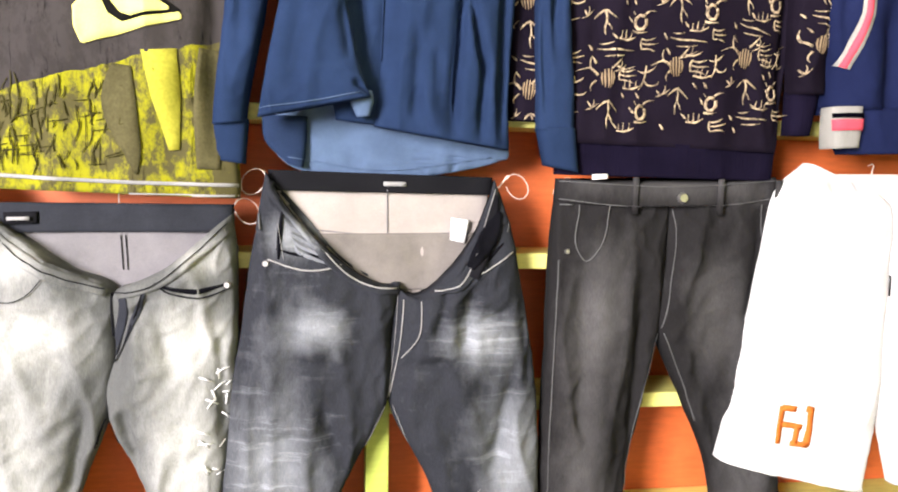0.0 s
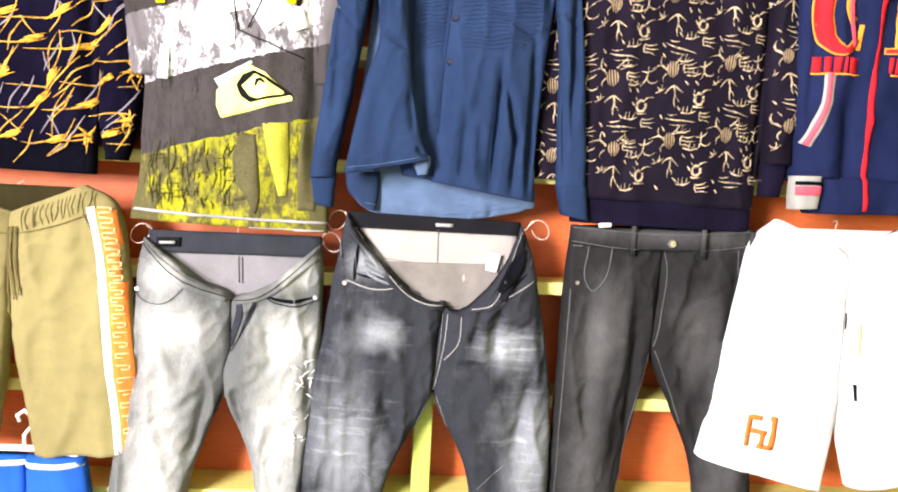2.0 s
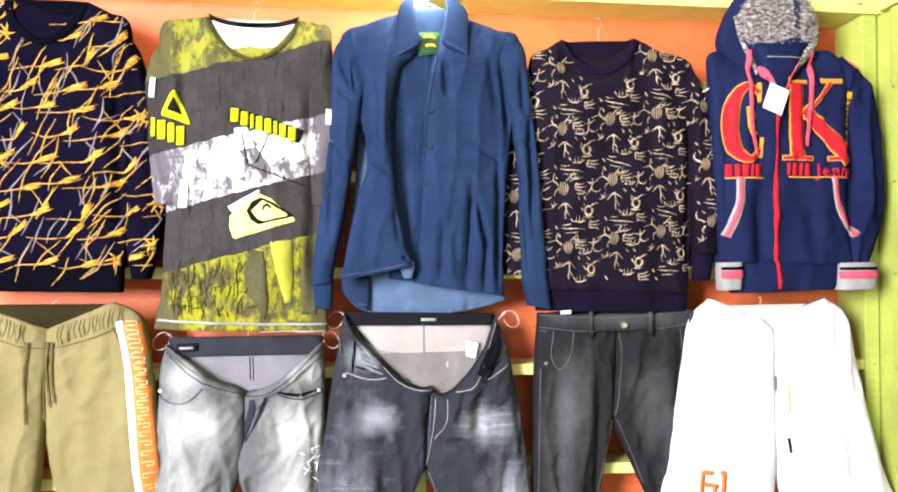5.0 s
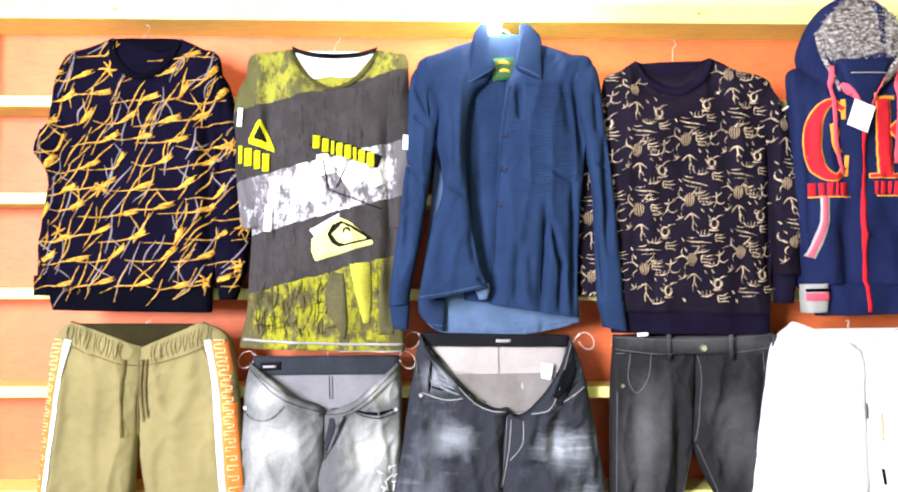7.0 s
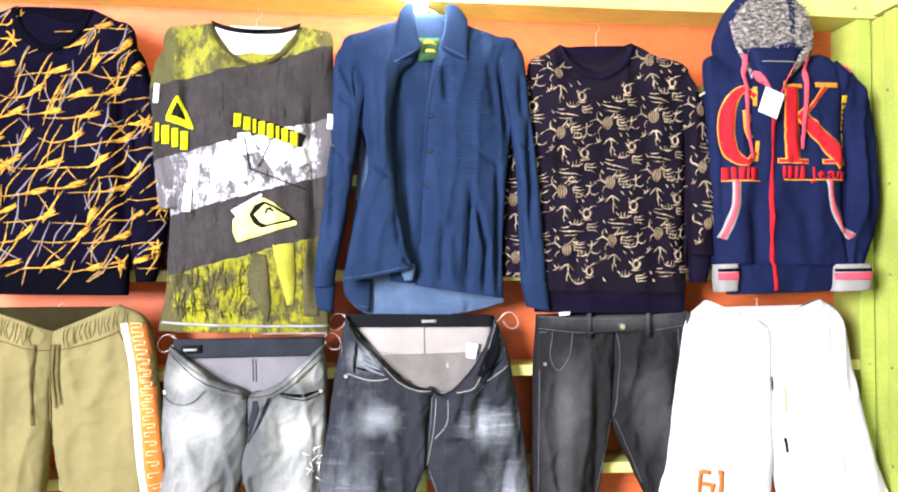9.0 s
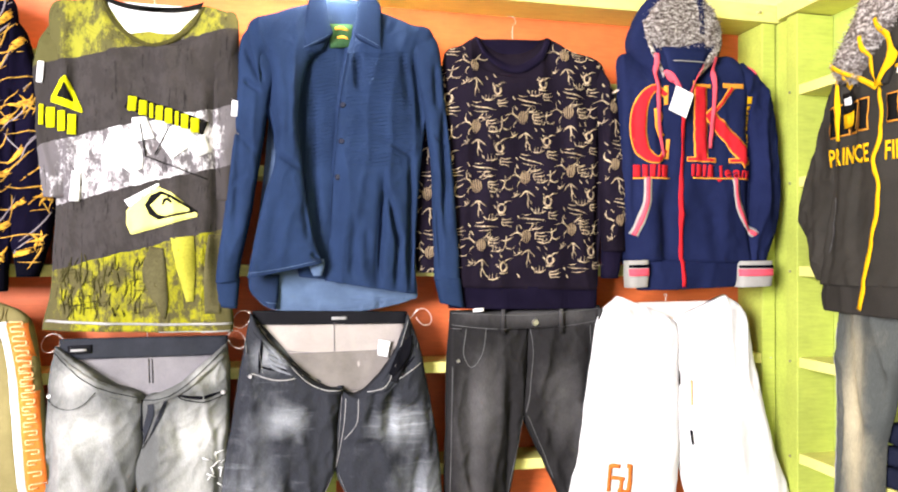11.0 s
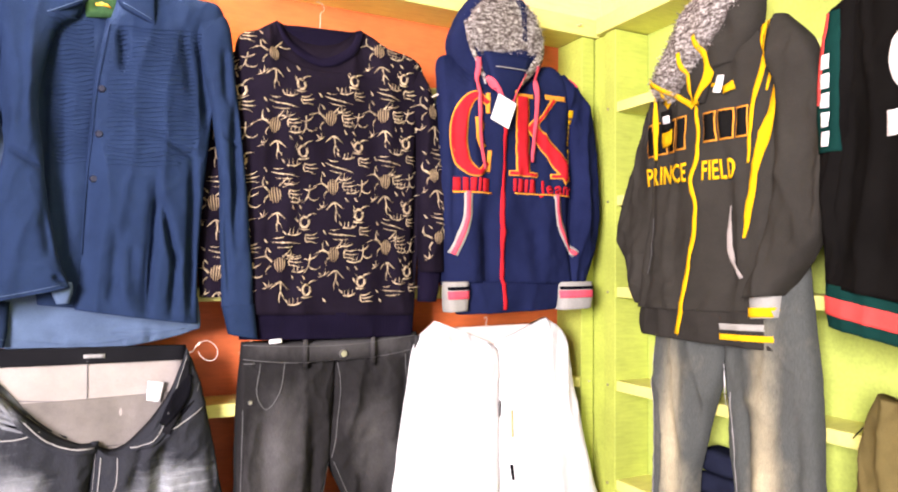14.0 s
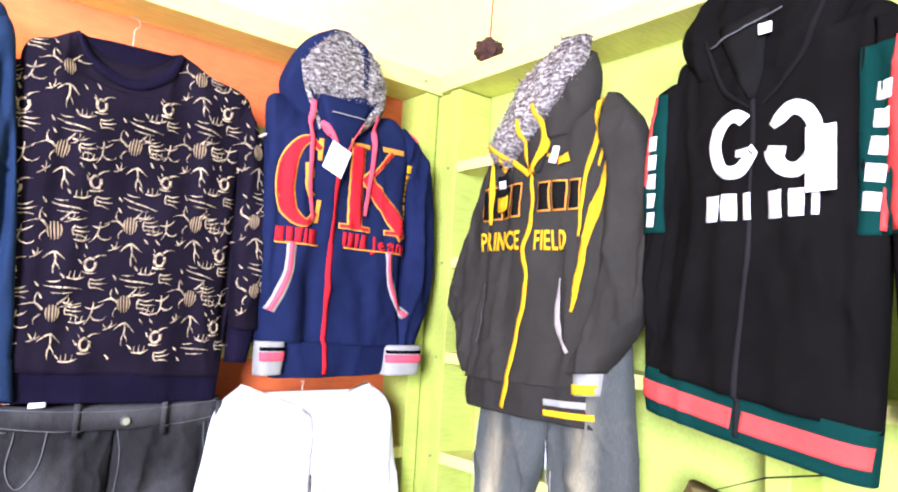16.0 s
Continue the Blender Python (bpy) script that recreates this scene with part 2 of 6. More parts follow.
def finish(bm, name, material, parent=None, label="", smooth=False):
    bmesh.ops.recalc_face_normals(bm, faces=bm.faces[:])
    me = bpy.data.meshes.new(name)
    bm.to_mesh(me)
    bm.free()
    me.materials.append(material)
    if smooth:
        for p in me.polygons:
            p.use_smooth = True
    ob = new(name, me)
    if parent:
        ob.parent = parent
    if label:
        ob["label"] = label
    return ob


def part(name, bm, material, parent, label="", smooth=False):
    return finish(bm, name, material, parent, label, smooth)


def box_bm(x0, x1, y0, y1, z0, z1, bevel=0.003):
    bm = bmesh.new()
    bmesh.ops.create_cube(bm, size=1)
    for v in bm.verts:
        v.co = Vector(((x0 + x1) / 2 + v.co.x * (x1 - x0), (y0 + y1) / 2 + v.co.y * (y1 - y0), (z0 + z1) / 2 + v.co.z * (z1 - z0)))
    if bevel:
        bmesh.ops.bevel(bm, geom=bm.edges[:], offset=bevel, segments=2, affect="EDGES", profile=0.6)
    return bm


def tube_bm(points, r, n=8, bm=None):
    """A round rod along a list of points."""
    bm = bm or bmesh.new()
    pts = [Vector(p) for p in points]
    rings = []
    for i, p in enumerate(pts):
        d = (pts[min(i + 1, len(pts) - 1)] - pts[max(i - 1, 0)]).normalized()
        a = d.cross(Vector((0, 1, 0))) if abs(d.y) < 0.9 else d.cross(Vector((1, 0, 0)))
        a.normalize()
        b = d.cross(a)
        rings.append([bm.verts.new(p + r * (a * math.cos(2 * math.pi * k / n) + b * math.sin(2 * math.pi * k / n))) for k in range(n)])
    for r0, r1 in zip(rings, rings[1:]):
        for k in range(n):
            bm.faces.new((r0[k], r0[(k + 1) % n], r1[(k + 1) % n], r1[k]))
    bm.faces.new(rings[0]), bm.faces.new(rings[-1][::-1])
    return bm


def spline(points, m):
    """m points of a smooth curve (Catmull-Rom) through rows of numbers."""
    p = np.array(points, float)
    if len(p) == 2:
        p = np.array([p[0], (p[0] + p[1]) / 2, p[1]])
    q = np.vstack([2 * p[0] - p[1], p, 2 * p[-1] - p[-2]])
    out = []
    for s in np.linspace(0, len(p) - 1 - 1e-9, m):
        i, f = int(s), s - int(s)
        a, b, c, d = q[i:i + 4]
        out.append(0.5 * (2 * b + (c - a) * f + (2 * a - 5 * b + 4 * c - d) * f * f + (3 * b - a - 3 * c + d) * f ** 3))
    return np.array(out)


def folds(x, z, seed, amp, slope=0.0, stretch=1.0, crumple=0.35):
    """Height of soft creases in hanging cloth."""
    u = x + slope * z
    a = noise.noise(Vector((u * 9, z * 2.2 * stretch, seed)))
    b = noise.noise(Vector((u * 22, z * 5 * stretch, seed + 7)))
    c = noise.noise(Vector(((x + z) * 16, (z - x) * 38, seed + 13)))
    d = 1 - abs(noise.noise(Vector((u * 14, z * 3.2 * stretch, seed + 21)))) * 2
    e = 1 - abs(noise.noise(Vector(((x * 0.8 + z) * 13, (x - z * 0.4) * 30, seed + 31)))) * 2
    g = noise.noise(Vector((u * 45, z * 12, seed + 43)))
    soft = 1.6 * a + 0.55 * b + 1.0 * max(0.0, d) ** 3
    return amp * (soft + crumple * (0.45 * c + 0.9 * max(0.0, e) ** 4 + 0.2 * g))


def valley(x, z, creases):
    """Depth of the marked creases (x0, z0, x1, z1, width, depth) at x, z; they taper out at both ends."""
    total = 0.0
    for x0, z0, x1, z1, w, d in creases:
        ux, uz = x1 - x0, z1 - z0
        f = ((x - x0) * ux + (z - z0) * uz) / (ux * ux + uz * uz)
        if -0.1 < f < 1.1:
            g = min(1.0, max(0.0, f))
            dist = math.hypot(x - x0 - g * ux, z - z0 - g * uz)
            if dist < 3 * w:
                total += d * math.exp(-(dist / w) ** 2) * min(1.0, 4 * g + 0.1, 4 * (1 - g) + 0.1)
    return total


class Garment:
    """A hanging piece of clothing. Outlines are in metres along its wall (x) and above the floor (z); origin x, z sits in its middle."""

    def __init__(self, name, label, category, x, z, place, group=""):
        self.ob = tagged(new(name), label, category, group)
        self.ob.matrix_world = place
        self.x, self.z, self.trees = x, z, []

    def panel(self, name, rows, material, depth=0.03, y=0.0, seed=1.0, amp=0.012, slope=0.0, n=96, m=110, label="", back=0.35, hit=True, parent=None, stretch=1.0, square=0.55, crumple=0.35, creases=(), back_dip=0.12):
        """A closed cloth volume swept through rows (xl, zl, xr, zr[, depth factor[, y[, dip of the front]]])."""
        rows = [tuple(r) + (1.0, 0.0, 0.0)[len(r) - 4:] for r in rows]
        bm = bmesh.new()
        rings = []
        for xl, zl, xr, zr, k, dy, sag in spline(rows, m):
            ring = []
            for j in range(n):
                a = 2 * math.pi * j / n
                c, s = math.cos(a), math.sin(a)
                f = 0.5 - 0.5 * math.copysign(abs(c) ** 0.8, c)
                px, pz = xl + (xr - xl) * f, zl + (zr - zl) * f
                pz += sag * (1 - abs(2 * f - 1) ** 2.8) * (1.0 if s > -0.05 else back_dip)
                e = abs(s) ** square
                py = -depth * k * e if s >= 0 else depth * k * back * e
                if s > -0.05:
                    py -= folds(px, pz, seed, amp, slope, stretch, crumple) * e
                    py += valley(px, pz, creases) * e
                px += 0.12 * folds(pz, px, seed + 3, amp, crumple=0.0)
                ring.append(bm.verts.new((px - self.x, py + y + dy, pz - self.z)))
            rings.append(ring)
        for r0, r1 in zip(rings, rings[1:]):
            for j in range(n):
                bm.faces.new((r0[j], r0[(j + 1) % n], r1[(j + 1) % n], r1[j]))
        if back_dip < 1:
            bm.faces.new(rings[0])
        else:
            top = rings[0]
            for j in range(n // 2):
                quad = [top[j], top[j + 1], top[(n - j - 1) % n], top[(n - j) % n]]
                bm.faces.new([v for i, v in enumerate(quad) if v not in quad[:i]])
        bm.faces.new(rings[-1][::-1])
        bmesh.ops.recalc_face_normals(bm, faces=bm.faces[:])
        if hit:
            self.trees.append(BVHTree.FromBMesh(bm))
        return part(name, bm, material, parent or self.ob, label, True)

    def surface(self, x, z):
        """The foremost cloth at x, z in the garment's own axes, or None."""
        best = None
        for tree in self.trees:
            p = tree.ray_cast(Vector((x, -1, z)), Vector((0, 1, 0)))[0]
            if p is not None and (best is None or p.y < best):
                best = p.y
        return best

    def strokes(self, name, lines, material, lift=0.0022, label="", parent=None, cross=2, step=0.012):
        """Printed, sewn or embroidered ribbons lying on the cloth. A line: list of (x, z, width)."""
        if 1 < len(lines) <= 14:
            made = [self.strokes(name, [line], material, lift + 0.00012 * i, label, parent, cross, step) for i, line in enumerate(lines)]
            return made[0]
        bm = bmesh.new()
        for line in lines:
            total = sum(math.dist(a[:2], b[:2]) for a, b in zip(line, line[1:]))
            pts = spline(line, max(3, int(total / step) + 2)) if len(line) > 2 else np.array([np.array(line[0]) + (np.array(line[1]) - np.array(line[0])) * f for f in np.linspace(0, 1, max(2, int(total / step) + 2))])
            prev = None
            for i, (px, pz, w) in enumerate(pts):
                d = pts[min(i + 1, len(pts) - 1)][:2] - pts[max(i - 1, 0)][:2]
                d = d / (np.linalg.norm(d) + 1e-9)
                row = []
                for c in range(cross + 1):
                    o = (c / cross - 0.5) * max(w, 0.0006)
                    qx, qz = px - d[1] * o - self.x, pz + d[0] * o - self.z
                    s = self.surface(qx, qz)
                    row.append(None if s is None else bm.verts.new((qx, s - lift, qz)))
                if prev:
                    for c in range(cross):
                        q = (prev[c], prev[c + 1], row[c + 1], row[c])
                        if None not in q and max(v.co.y for v in q) - min(v.co.y for v in q) < 0.03:
                            bm.faces.new(q)
                prev = row
        bmesh.ops.delete(bm, geom=[v for v in bm.verts if not v.link_faces], context="VERTS")
        if len(lines) == 1 and bm.faces:
            keep, left = set(), set(bm.verts)
            while left:
                island, todo = set(), [left.pop()]
                while todo:
                    v = todo.pop()
                    island.add(v)
                    for e in v.link_edges:
                        o = e.other_vert(v)
                        if o in left:
                            left.discard(o)
                            todo.append(o)
                keep = island if len(island) > len(keep) else keep
            bmesh.ops.delete(bm, geom=[v for v in bm.verts if v not in keep], context="VERTS")
        if not bm.faces:
            bm.free()
            return None
        r = bmesh.ops.extrude_face_region(bm, geom=bm.faces[:])
        for v in r["geom"]:
            if isinstance(v, bmesh.types.BMVert):
                v.co.y -= 0.0008
        ob = part(name, bm, material, parent or self.ob, label, True)
        return tagged(ob, kind="stuff") if len(lines) > 14 else ob

    def patch(self, name, low, high, material, lift=0.003, label="", parent=None, columns=36, cross=6):
        """A filled printed shape between a lower and an upper edge, both lists of (x, z) from left to right."""
        bm, prev = bmesh.new(), None
        lx, lz = zip(*low)
        hx, hz = zip(*high)
        for px in np.linspace(max(lx[0], hx[0]), min(lx[-1], hx[-1]), columns):
            z0, z1 = np.interp(px, lx, lz), np.interp(px, hx, hz)
            row = []
            for c in range(cross + 1):
                pz = z0 + (z1 - z0) * c / cross
                depth = self.surface(px - self.x, pz - self.z)
                row.append(bm.verts.new((px - self.x, (-0.04 if depth is None else depth) - lift, pz - self.z)))
            if prev:
                for c in range(cross):
                    bm.faces.new((prev[c], row[c], row[c + 1], prev[c + 1]))
            prev = row
        r = bmesh.ops.extrude_face_region(bm, geom=bm.faces[:])
        for v in r["geom"]:
            if isinstance(v, bmesh.types.BMVert):
                v.co.y -= 0.0006
        return part(name, bm, material, parent or self.ob, label, True)

    def lettering(self, name, text, x, z, width, height, material, lift=0.004, slope=0.0):
        """Raised embroidered letters, each one a mesh, set side by side from x to x + width on the cloth."""
        meshes, total = [], 0.0
        for ch in text:
            cu = bpy.data.curves.new("glyph", "FONT")
            cu.body, cu.offset, cu.resolution_u = ch, 0.022, 3
            tmp = new("glyph", cu)
            me = bpy.data.meshes.new_from_object(tmp)
            bpy.data.objects.remove(tmp)
            xs = [v.co.x for v in me.vertices]
            meshes.append((me, min(xs), max(xs) - min(xs), total))
            total += max(xs) - min(xs) + 0.10
        k = width / (total - 0.10)
        for me, left, _, start in meshes:
            bm = bmesh.new()
            bm.from_mesh(me)
            bpy.data.meshes.remove(me)
            bmesh.ops.triangulate(bm, faces=bm.faces[:])
            for v in bm.verts:
                px = x + k * (start + v.co.x - left)
                pz = z + v.co.y / 0.72 * height + slope * (px - x)
                depth = self.surface(px - self.x, pz - self.z)
                v.co = Vector((px - self.x, (-0.05 if depth is None else depth) - lift, pz - self.z))
            r = bmesh.ops.extrude_face_region(bm, geom=bm.faces[:])
            for v in r["geom"]:
                if isinstance(v, bmesh.types.BMVert):
                    v.co.y -= 0.001
            part(name, bm, material, self.ob)

    def blob(self, name, cx, cz, r, material, thick=0.006, label="", parent=None, n=14, sx=1.0):
        """A small round button or rivet sewn on the cloth."""
        s = self.surface(cx - self.x, cz - self.z)
        if s is None:
            s = -0.03
        bm = bmesh.new()
        bmesh.ops.create_cone(bm, cap_ends=True, segments=n, radius1=r, radius2=r * 0.75, depth=thick, matrix=Matrix.Translation((cx - self.x, s - thick / 2, cz - self.z)) @ Matrix.Rotation(radians(90), 4, "X"))
        return part(name, bm, material, parent or self.ob, label)


def bars(x, z, widths, height, gap=0.006, slope=0.0):
    """A line of plain upright blocks, one for each mark of writing."""
    out = []
    for w in widths:
        out.append([(x + w / 2, z + slope * (x + w / 2), w), (x + w / 2 + 0.0001, z + height + slope * (x + w / 2), w)])
        x += w + gap
    return out


def ring(cx, cz, rx, rz, w, a0=0, a1=360, k=24):
    return [(cx + rx * math.cos(radians(a0 + (a1 - a0) * i / k)), cz + rz * math.sin(radians(a0 + (a1 - a0) * i / k)), w) for i in range(k + 1)]


SIDE = lambda u, z, x=1.315: pose(x, -u, z, 0, 0, -90)
M_THINGOLD = print_ink("dull_gold_print", (0.56, 0.31, 0.06), (0.02, 0.014, 0.014), 0.46, (60, 60, 110))
M_GOLD = print_ink("golden_print", (0.72, 0.37, 0.045), (0.09, 0.045, 0.015), 0.49, (60, 60, 160))
M_WHISKER = fabric("faded_denim_patch", (0.17, 0.18, 0.20), 0.45, 160)
# near-black that paints the shade in pocket openings and folds
M_CREASESHADE = fabric("painted_crease_shade", (0.006, 0.006, 0.008), 0.3, 300)
M_PLUMKNIT = fabric("plum_navy_sweatshirt", (0.0115, 0.0085, 0.0150), 0.3)


def tufts(ob, count, length, seed):
    """Short curved blades of pile that stand off a furry part."""
    r = random.Random(seed)
    me, bm = ob.data, bmesh.new()
    faces = [p for p in me.polygons if p.normal.y < 0.35]
    for k in range(count):
        p = r.choice(faces)
        n = Vector(p.normal)
        side = Vector((r.uniform(-1, 1), r.uniform(-0.3, 0.3), r.uniform(-1, 0.7))).normalized()
        w = n.cross(side).normalized() * r.uniform(0.0007, 0.0014)
        c, ln = Vector(p.center), length * r.uniform(0.5, 1.2)
        m, e = c + n * ln * 0.45 + side * ln * 0.35, c + n * ln * 0.55 + side * ln
        v = [bm.verts.new(q) for q in (c - w, c + w, m + w * 0.8, m - w * 0.8, e)]
        bm.faces.new(v[:4])
        bm.faces.new((v[3], v[2], v[4]))
    return tagged(part("fur_nap", bm, ob.data.materials[0], ob.parent), kind="stuff")


BACK = lambda x, z, y=1.215: pose(x, y, z)

# ---- the room ----


def slab(name, b, mat, bevel=0.0):
    return tagged(finish(box_bm(*b, bevel), name, mat), kind="structure")


slab("floor", (-2.5, 1.64, -3.2, 1.53, -0.1, 0.0), M_FLOOR)
slab("ceiling", (-2.5, 1.64, -3.2, 1.53, 3.0, 3.1), M_PLASTER)
slab("wall_north", (-2.5, 1.54, 1.42, 1.53, 0.0, 3.0), M_WALL)
slab("wall_east", (1.54, 1.64, -3.2, 1.53, 0.0, 3.0), M_WALL2)
slab("wall_west_back", (-2.5, -2.4, -1.3, 1.41, 0.0, 3.0), M_PLASTER)
slab("wall_west_front", (-2.5, -2.4, -3.2, -3.0, 0.0, 3.0), M_PLASTER)
slab("wall_west_lintel", (-2.5, -2.4, -3.0, -1.3, 2.78, 3.0), M_PLASTER)
slab("wall_south_left", (-2.4, -0.7, -3.2, -3.1, 0.0, 3.0), M_PLASTER)
slab("wall_south_right", (1.1, 1.54, -3.2, -3.1, 0.0, 3.0), M_PLASTER)
slab("wall_south_lintel", (-0.7, 1.1, -3.2, -3.1, 2.6, 3.0), M_PLASTER)
slab("pavement", (-30.0, 30.0, -40.0, 8.0, -0.30, -0.12), M_FLOOR)

# ---- the two shelf units ----
LEVELS = (0.17, 0.44, 0.705, 0.962, 1.24, 1.505, 1.765, 2.035)


def back_unit():
    u = tagged(new("shelf_unit"), "orange-backed wooden shelf unit with worn lime-yellow painted edges", "shelf unit")
    u.matrix_world = pose(0, 1.27, 0)
    posts = (-2.36, -1.44, 0.05, 1.372)
    for a, b in zip(posts, posts[1:]):
        part("back_panel", box_bm(a, b, 0.125, 0.145, 0.03, 2.27, 0), M_ORANGE, u, "orange painted backing board")
    for z in LEVELS:
        for a, b in zip(posts, posts[1:]):
            part("shelf_board", box_bm(a + 0.022, b - 0.022, 0.004, 0.123, z - 0.016, z + 0.014, 0.003), M_YELLOW, u)
    for x in posts:
        part("upright", box_bm(x - 0.022, x + 0.022, 0.0, 0.123, 0.0, 2.262, 0.003), M_LIME, u)
    for x in posts[1:]:
        for z in LEVELS[2:]:
            bm = bmesh.new()
            bmesh.ops.create_cone(bm, cap_ends=True, segments=8, radius1=0.004, radius2=0.003, depth=0.004, matrix=Matrix.Translation((x + 0.006, -0.001, z)) @ Matrix.Rotation(radians(90), 4, "X"))
            part("nail", bm, M_STEEL, u)
    part("top_board", box_bm(-2.38, 1.535, -0.006, 0.145, 2.264, 2.318, 0.004), M_YELLOW, u, "thick yellow-lime top board")
    for x in (-1.0, -0.2, 0.62, 1.33):
        bm = bmesh.new()
        bmesh.ops.create_cone(bm, cap_ends=True, segments=10, radius1=0.004, radius2=0.003, depth=0.02, matrix=Matrix.Translation((x, -0.012, 2.29)) @ Matrix.Rotation(radians(90), 4, "X"))
        part("nail", bm, M_STEEL, u)
    return u


def side_unit():
    u = tagged(new("shelf_unit"), "lime green painted wooden shelf unit in the corner", "shelf unit")
    u.matrix_world = pose(1.39, 0, 0)
    posts = (-2.6, -1.6, -0.66, 0.26, 1.19)
    for a, b in zip(posts, posts[1:]):
        part("back_panel", box_bm(0.125, 0.145, a, b, 0.03, 2.27, 0), M_GREENWALL, u, "lime painted backing board")
        for z in LEVELS:
            part("shelf_board", box_bm(0.004, 0.123, a + 0.022, b - 0.022, z - 0.014, z + 0.016, 0.003), M_YELLOW, u)
    for y in posts:
        part("upright", box_bm(0.0, 0.123, y - 0.022, y + 0.022, 0.0, 2.262, 0.003), M_LIME, u)
    for y in posts[2:]:
        for z in LEVELS[2:]:
            bm = bmesh.new()
            bmesh.ops.create_cone(bm, cap_ends=True, segments=8, radius1=0.004, radius2=0.003, depth=0.004, matrix=Matrix.Translation((-0.001, y + 0.008, z)) @ Matrix.Rotation(radians(90), 4, "Y"))
            part("nail", bm, M_STEEL, u)
    part("corner_board", box_bm(0.012, 0.143, 1.214, 1.40, 0.0, 2.262, 0.003), M_LIME, u)
    part("top_board", box_bm(-0.006, 0.145, -2.62, 1.25, 2.266, 2.316, 0.004), M_YELLOW, u, "pale lime top board")
    return u


back_unit()
side_unit()

# ---- the lit bulb on the top board ----


def light_bulb(x, y, z):
    b = tagged(new("light_bulb"), "glowing white round bulb on the top board", "light bulb")
    b.matrix_world = pose(x, y, z)
    n = Nodes("bulb_glow")
    n.bsdf.inputs["Emission Color"].default_value = (1.0, 0.89, 0.70, 1)
    n.bsdf.inputs["Emission Strength"].default_value = 140.0
    n.done((0.9, 0.9, 0.9), 0.3)
    bm = bmesh.new()
    bmesh.ops.create_uvsphere(bm, u_segments=24, v_segments=16, radius=0.062)
    for v in bm.verts:
        if v.co.z > 0:
            v.co.z *= 1.25
            k = 1 - 0.45 * (v.co.z / 0.0775) ** 2
            v.co.x *= k
            v.co.y *= k
    part("globe", bm, n.mat, b, "", True)
    bm = bmesh.new()
    bmesh.ops.create_cone(bm, cap_ends=True, segments=20, radius1=0.026, radius2=0.024, depth=0.05, matrix=Matrix.Translation((0, 0, 0.085)))
    part("socket", bm, M_CARD, b, "white plastic lamp socket")
    part("bracket", box_bm(-0.012, 0.012, 0.0, 0.135, 0.095, 0.112, 0.002), M_CARD, b)
    part("bracket_foot", box_bm(-0.02, 0.02, 0.115, 0.135, 0.028, 0.112, 0.002), M_CARD, b)
    return b


light_bulb(0.048, 1.168, 2.29)

# ---- hangers ----


def hanger(x, z, width, place, material, hook=0.06, label="thin white wire clothes hanger", drop=0.09):
    h = tagged(new("clothes_hanger"), label, "hanger", "hangers on the shelf edges")
    h.matrix_world = place
    w = width / 2
    part("bar", tube_bm([(-w, 0, -drop), (-w * 0.5, 0, -drop * 0.35), (-0.01, 0, 0), (0.01, 0, 0), (w * 0.5, 0, -drop * 0.35), (w, 0, -drop)], 0.0028), material, h)
    curve = [(0, 0, 0), (0, 0, hook * 0.4)] + [(0.012 * math.sin(a), 0.0 + 0.02 * (1 - math.cos(a)) / 2, hook * 0.4 + 0.016 * (1 - math.cos(a)) + 0.006) for a in np.linspace(0.3, 3.6, 9)]
    part("hook", tube_bm(curve, 0.0009), M_STEEL, h)
    return h


def clip_hanger(x, z, width, place, label):
    """A wire trouser hanger whose ends curl into open loops beside the waistband."""
    h = tagged(new("trouser_hanger"), label, "hanger", "hangers on the shelf edges")
    h.matrix_world = place
    w = width / 2
    part("bar", tube_bm([(-w, -0.004, 0.0), (-w * 0.93, 0, -0.022), (-w / 2, 0, -0.034), (0, 0, -0.036), (w / 2, 0, -0.034), (w * 0.93, 0, -0.022), (w, -0.004, 0.0)], 0.0016), M_WIRE, h)
    for s in (-1, 1):
        loop = [(s * (w - 0.004 + 0.021 * (1 - math.cos(a))), -0.010, -0.014 + 0.022 * math.sin(a) - 0.006 * (1 - math.cos(a))) for a in np.linspace(0.3, 6.0, 20)]
        part("end_loop", tube_bm(loop, 0.0008), M_WIRE, h)
    part("hook", tube_bm([(0, 0, -0.036), (0, 0, 0.015), (0.006, 0.004, 0.024), (0.009, 0.012, 0.028), (0.006, 0.02, 0.024)], 0.0012), M_WIRE, h)
    return h


hanger(0, 0, 0.40, pose(-0.905, 1.237, 2.165), M_WIRE, 0.10)
hanger(0, 0, 0.40, pose(-0.385, 1.234, 2.13), M_WIRE, 0.13)
hanger(0, 0, 0.34, pose(0.07, 1.232, 2.226), M_TEAL, 0.045, "teal plastic clothes hanger with a metal hook", 0.15)
hanger(0, 0, 0.40, pose(0.545, 1.245, 2.125), M_WIRE, 0.14)
hanger(0, 0, 0.40, pose(1.02, 1.20, 2.09), M_WIRE, 0.15)
hanger(0, 0, 0.36, pose(1.335, 0.76, 2.08, 0, 0, -90), M_WIRE, 0.19)
hanger(0, 0, 0.40, pose(1.335, 0.24, 2.13, 0, 0, -90), M_WIRE, 0.14)
clip_hanger(0, 0, 0.40, pose(-0.40, 1.268, 1.348), "pale wire trouser hanger with curled ends")
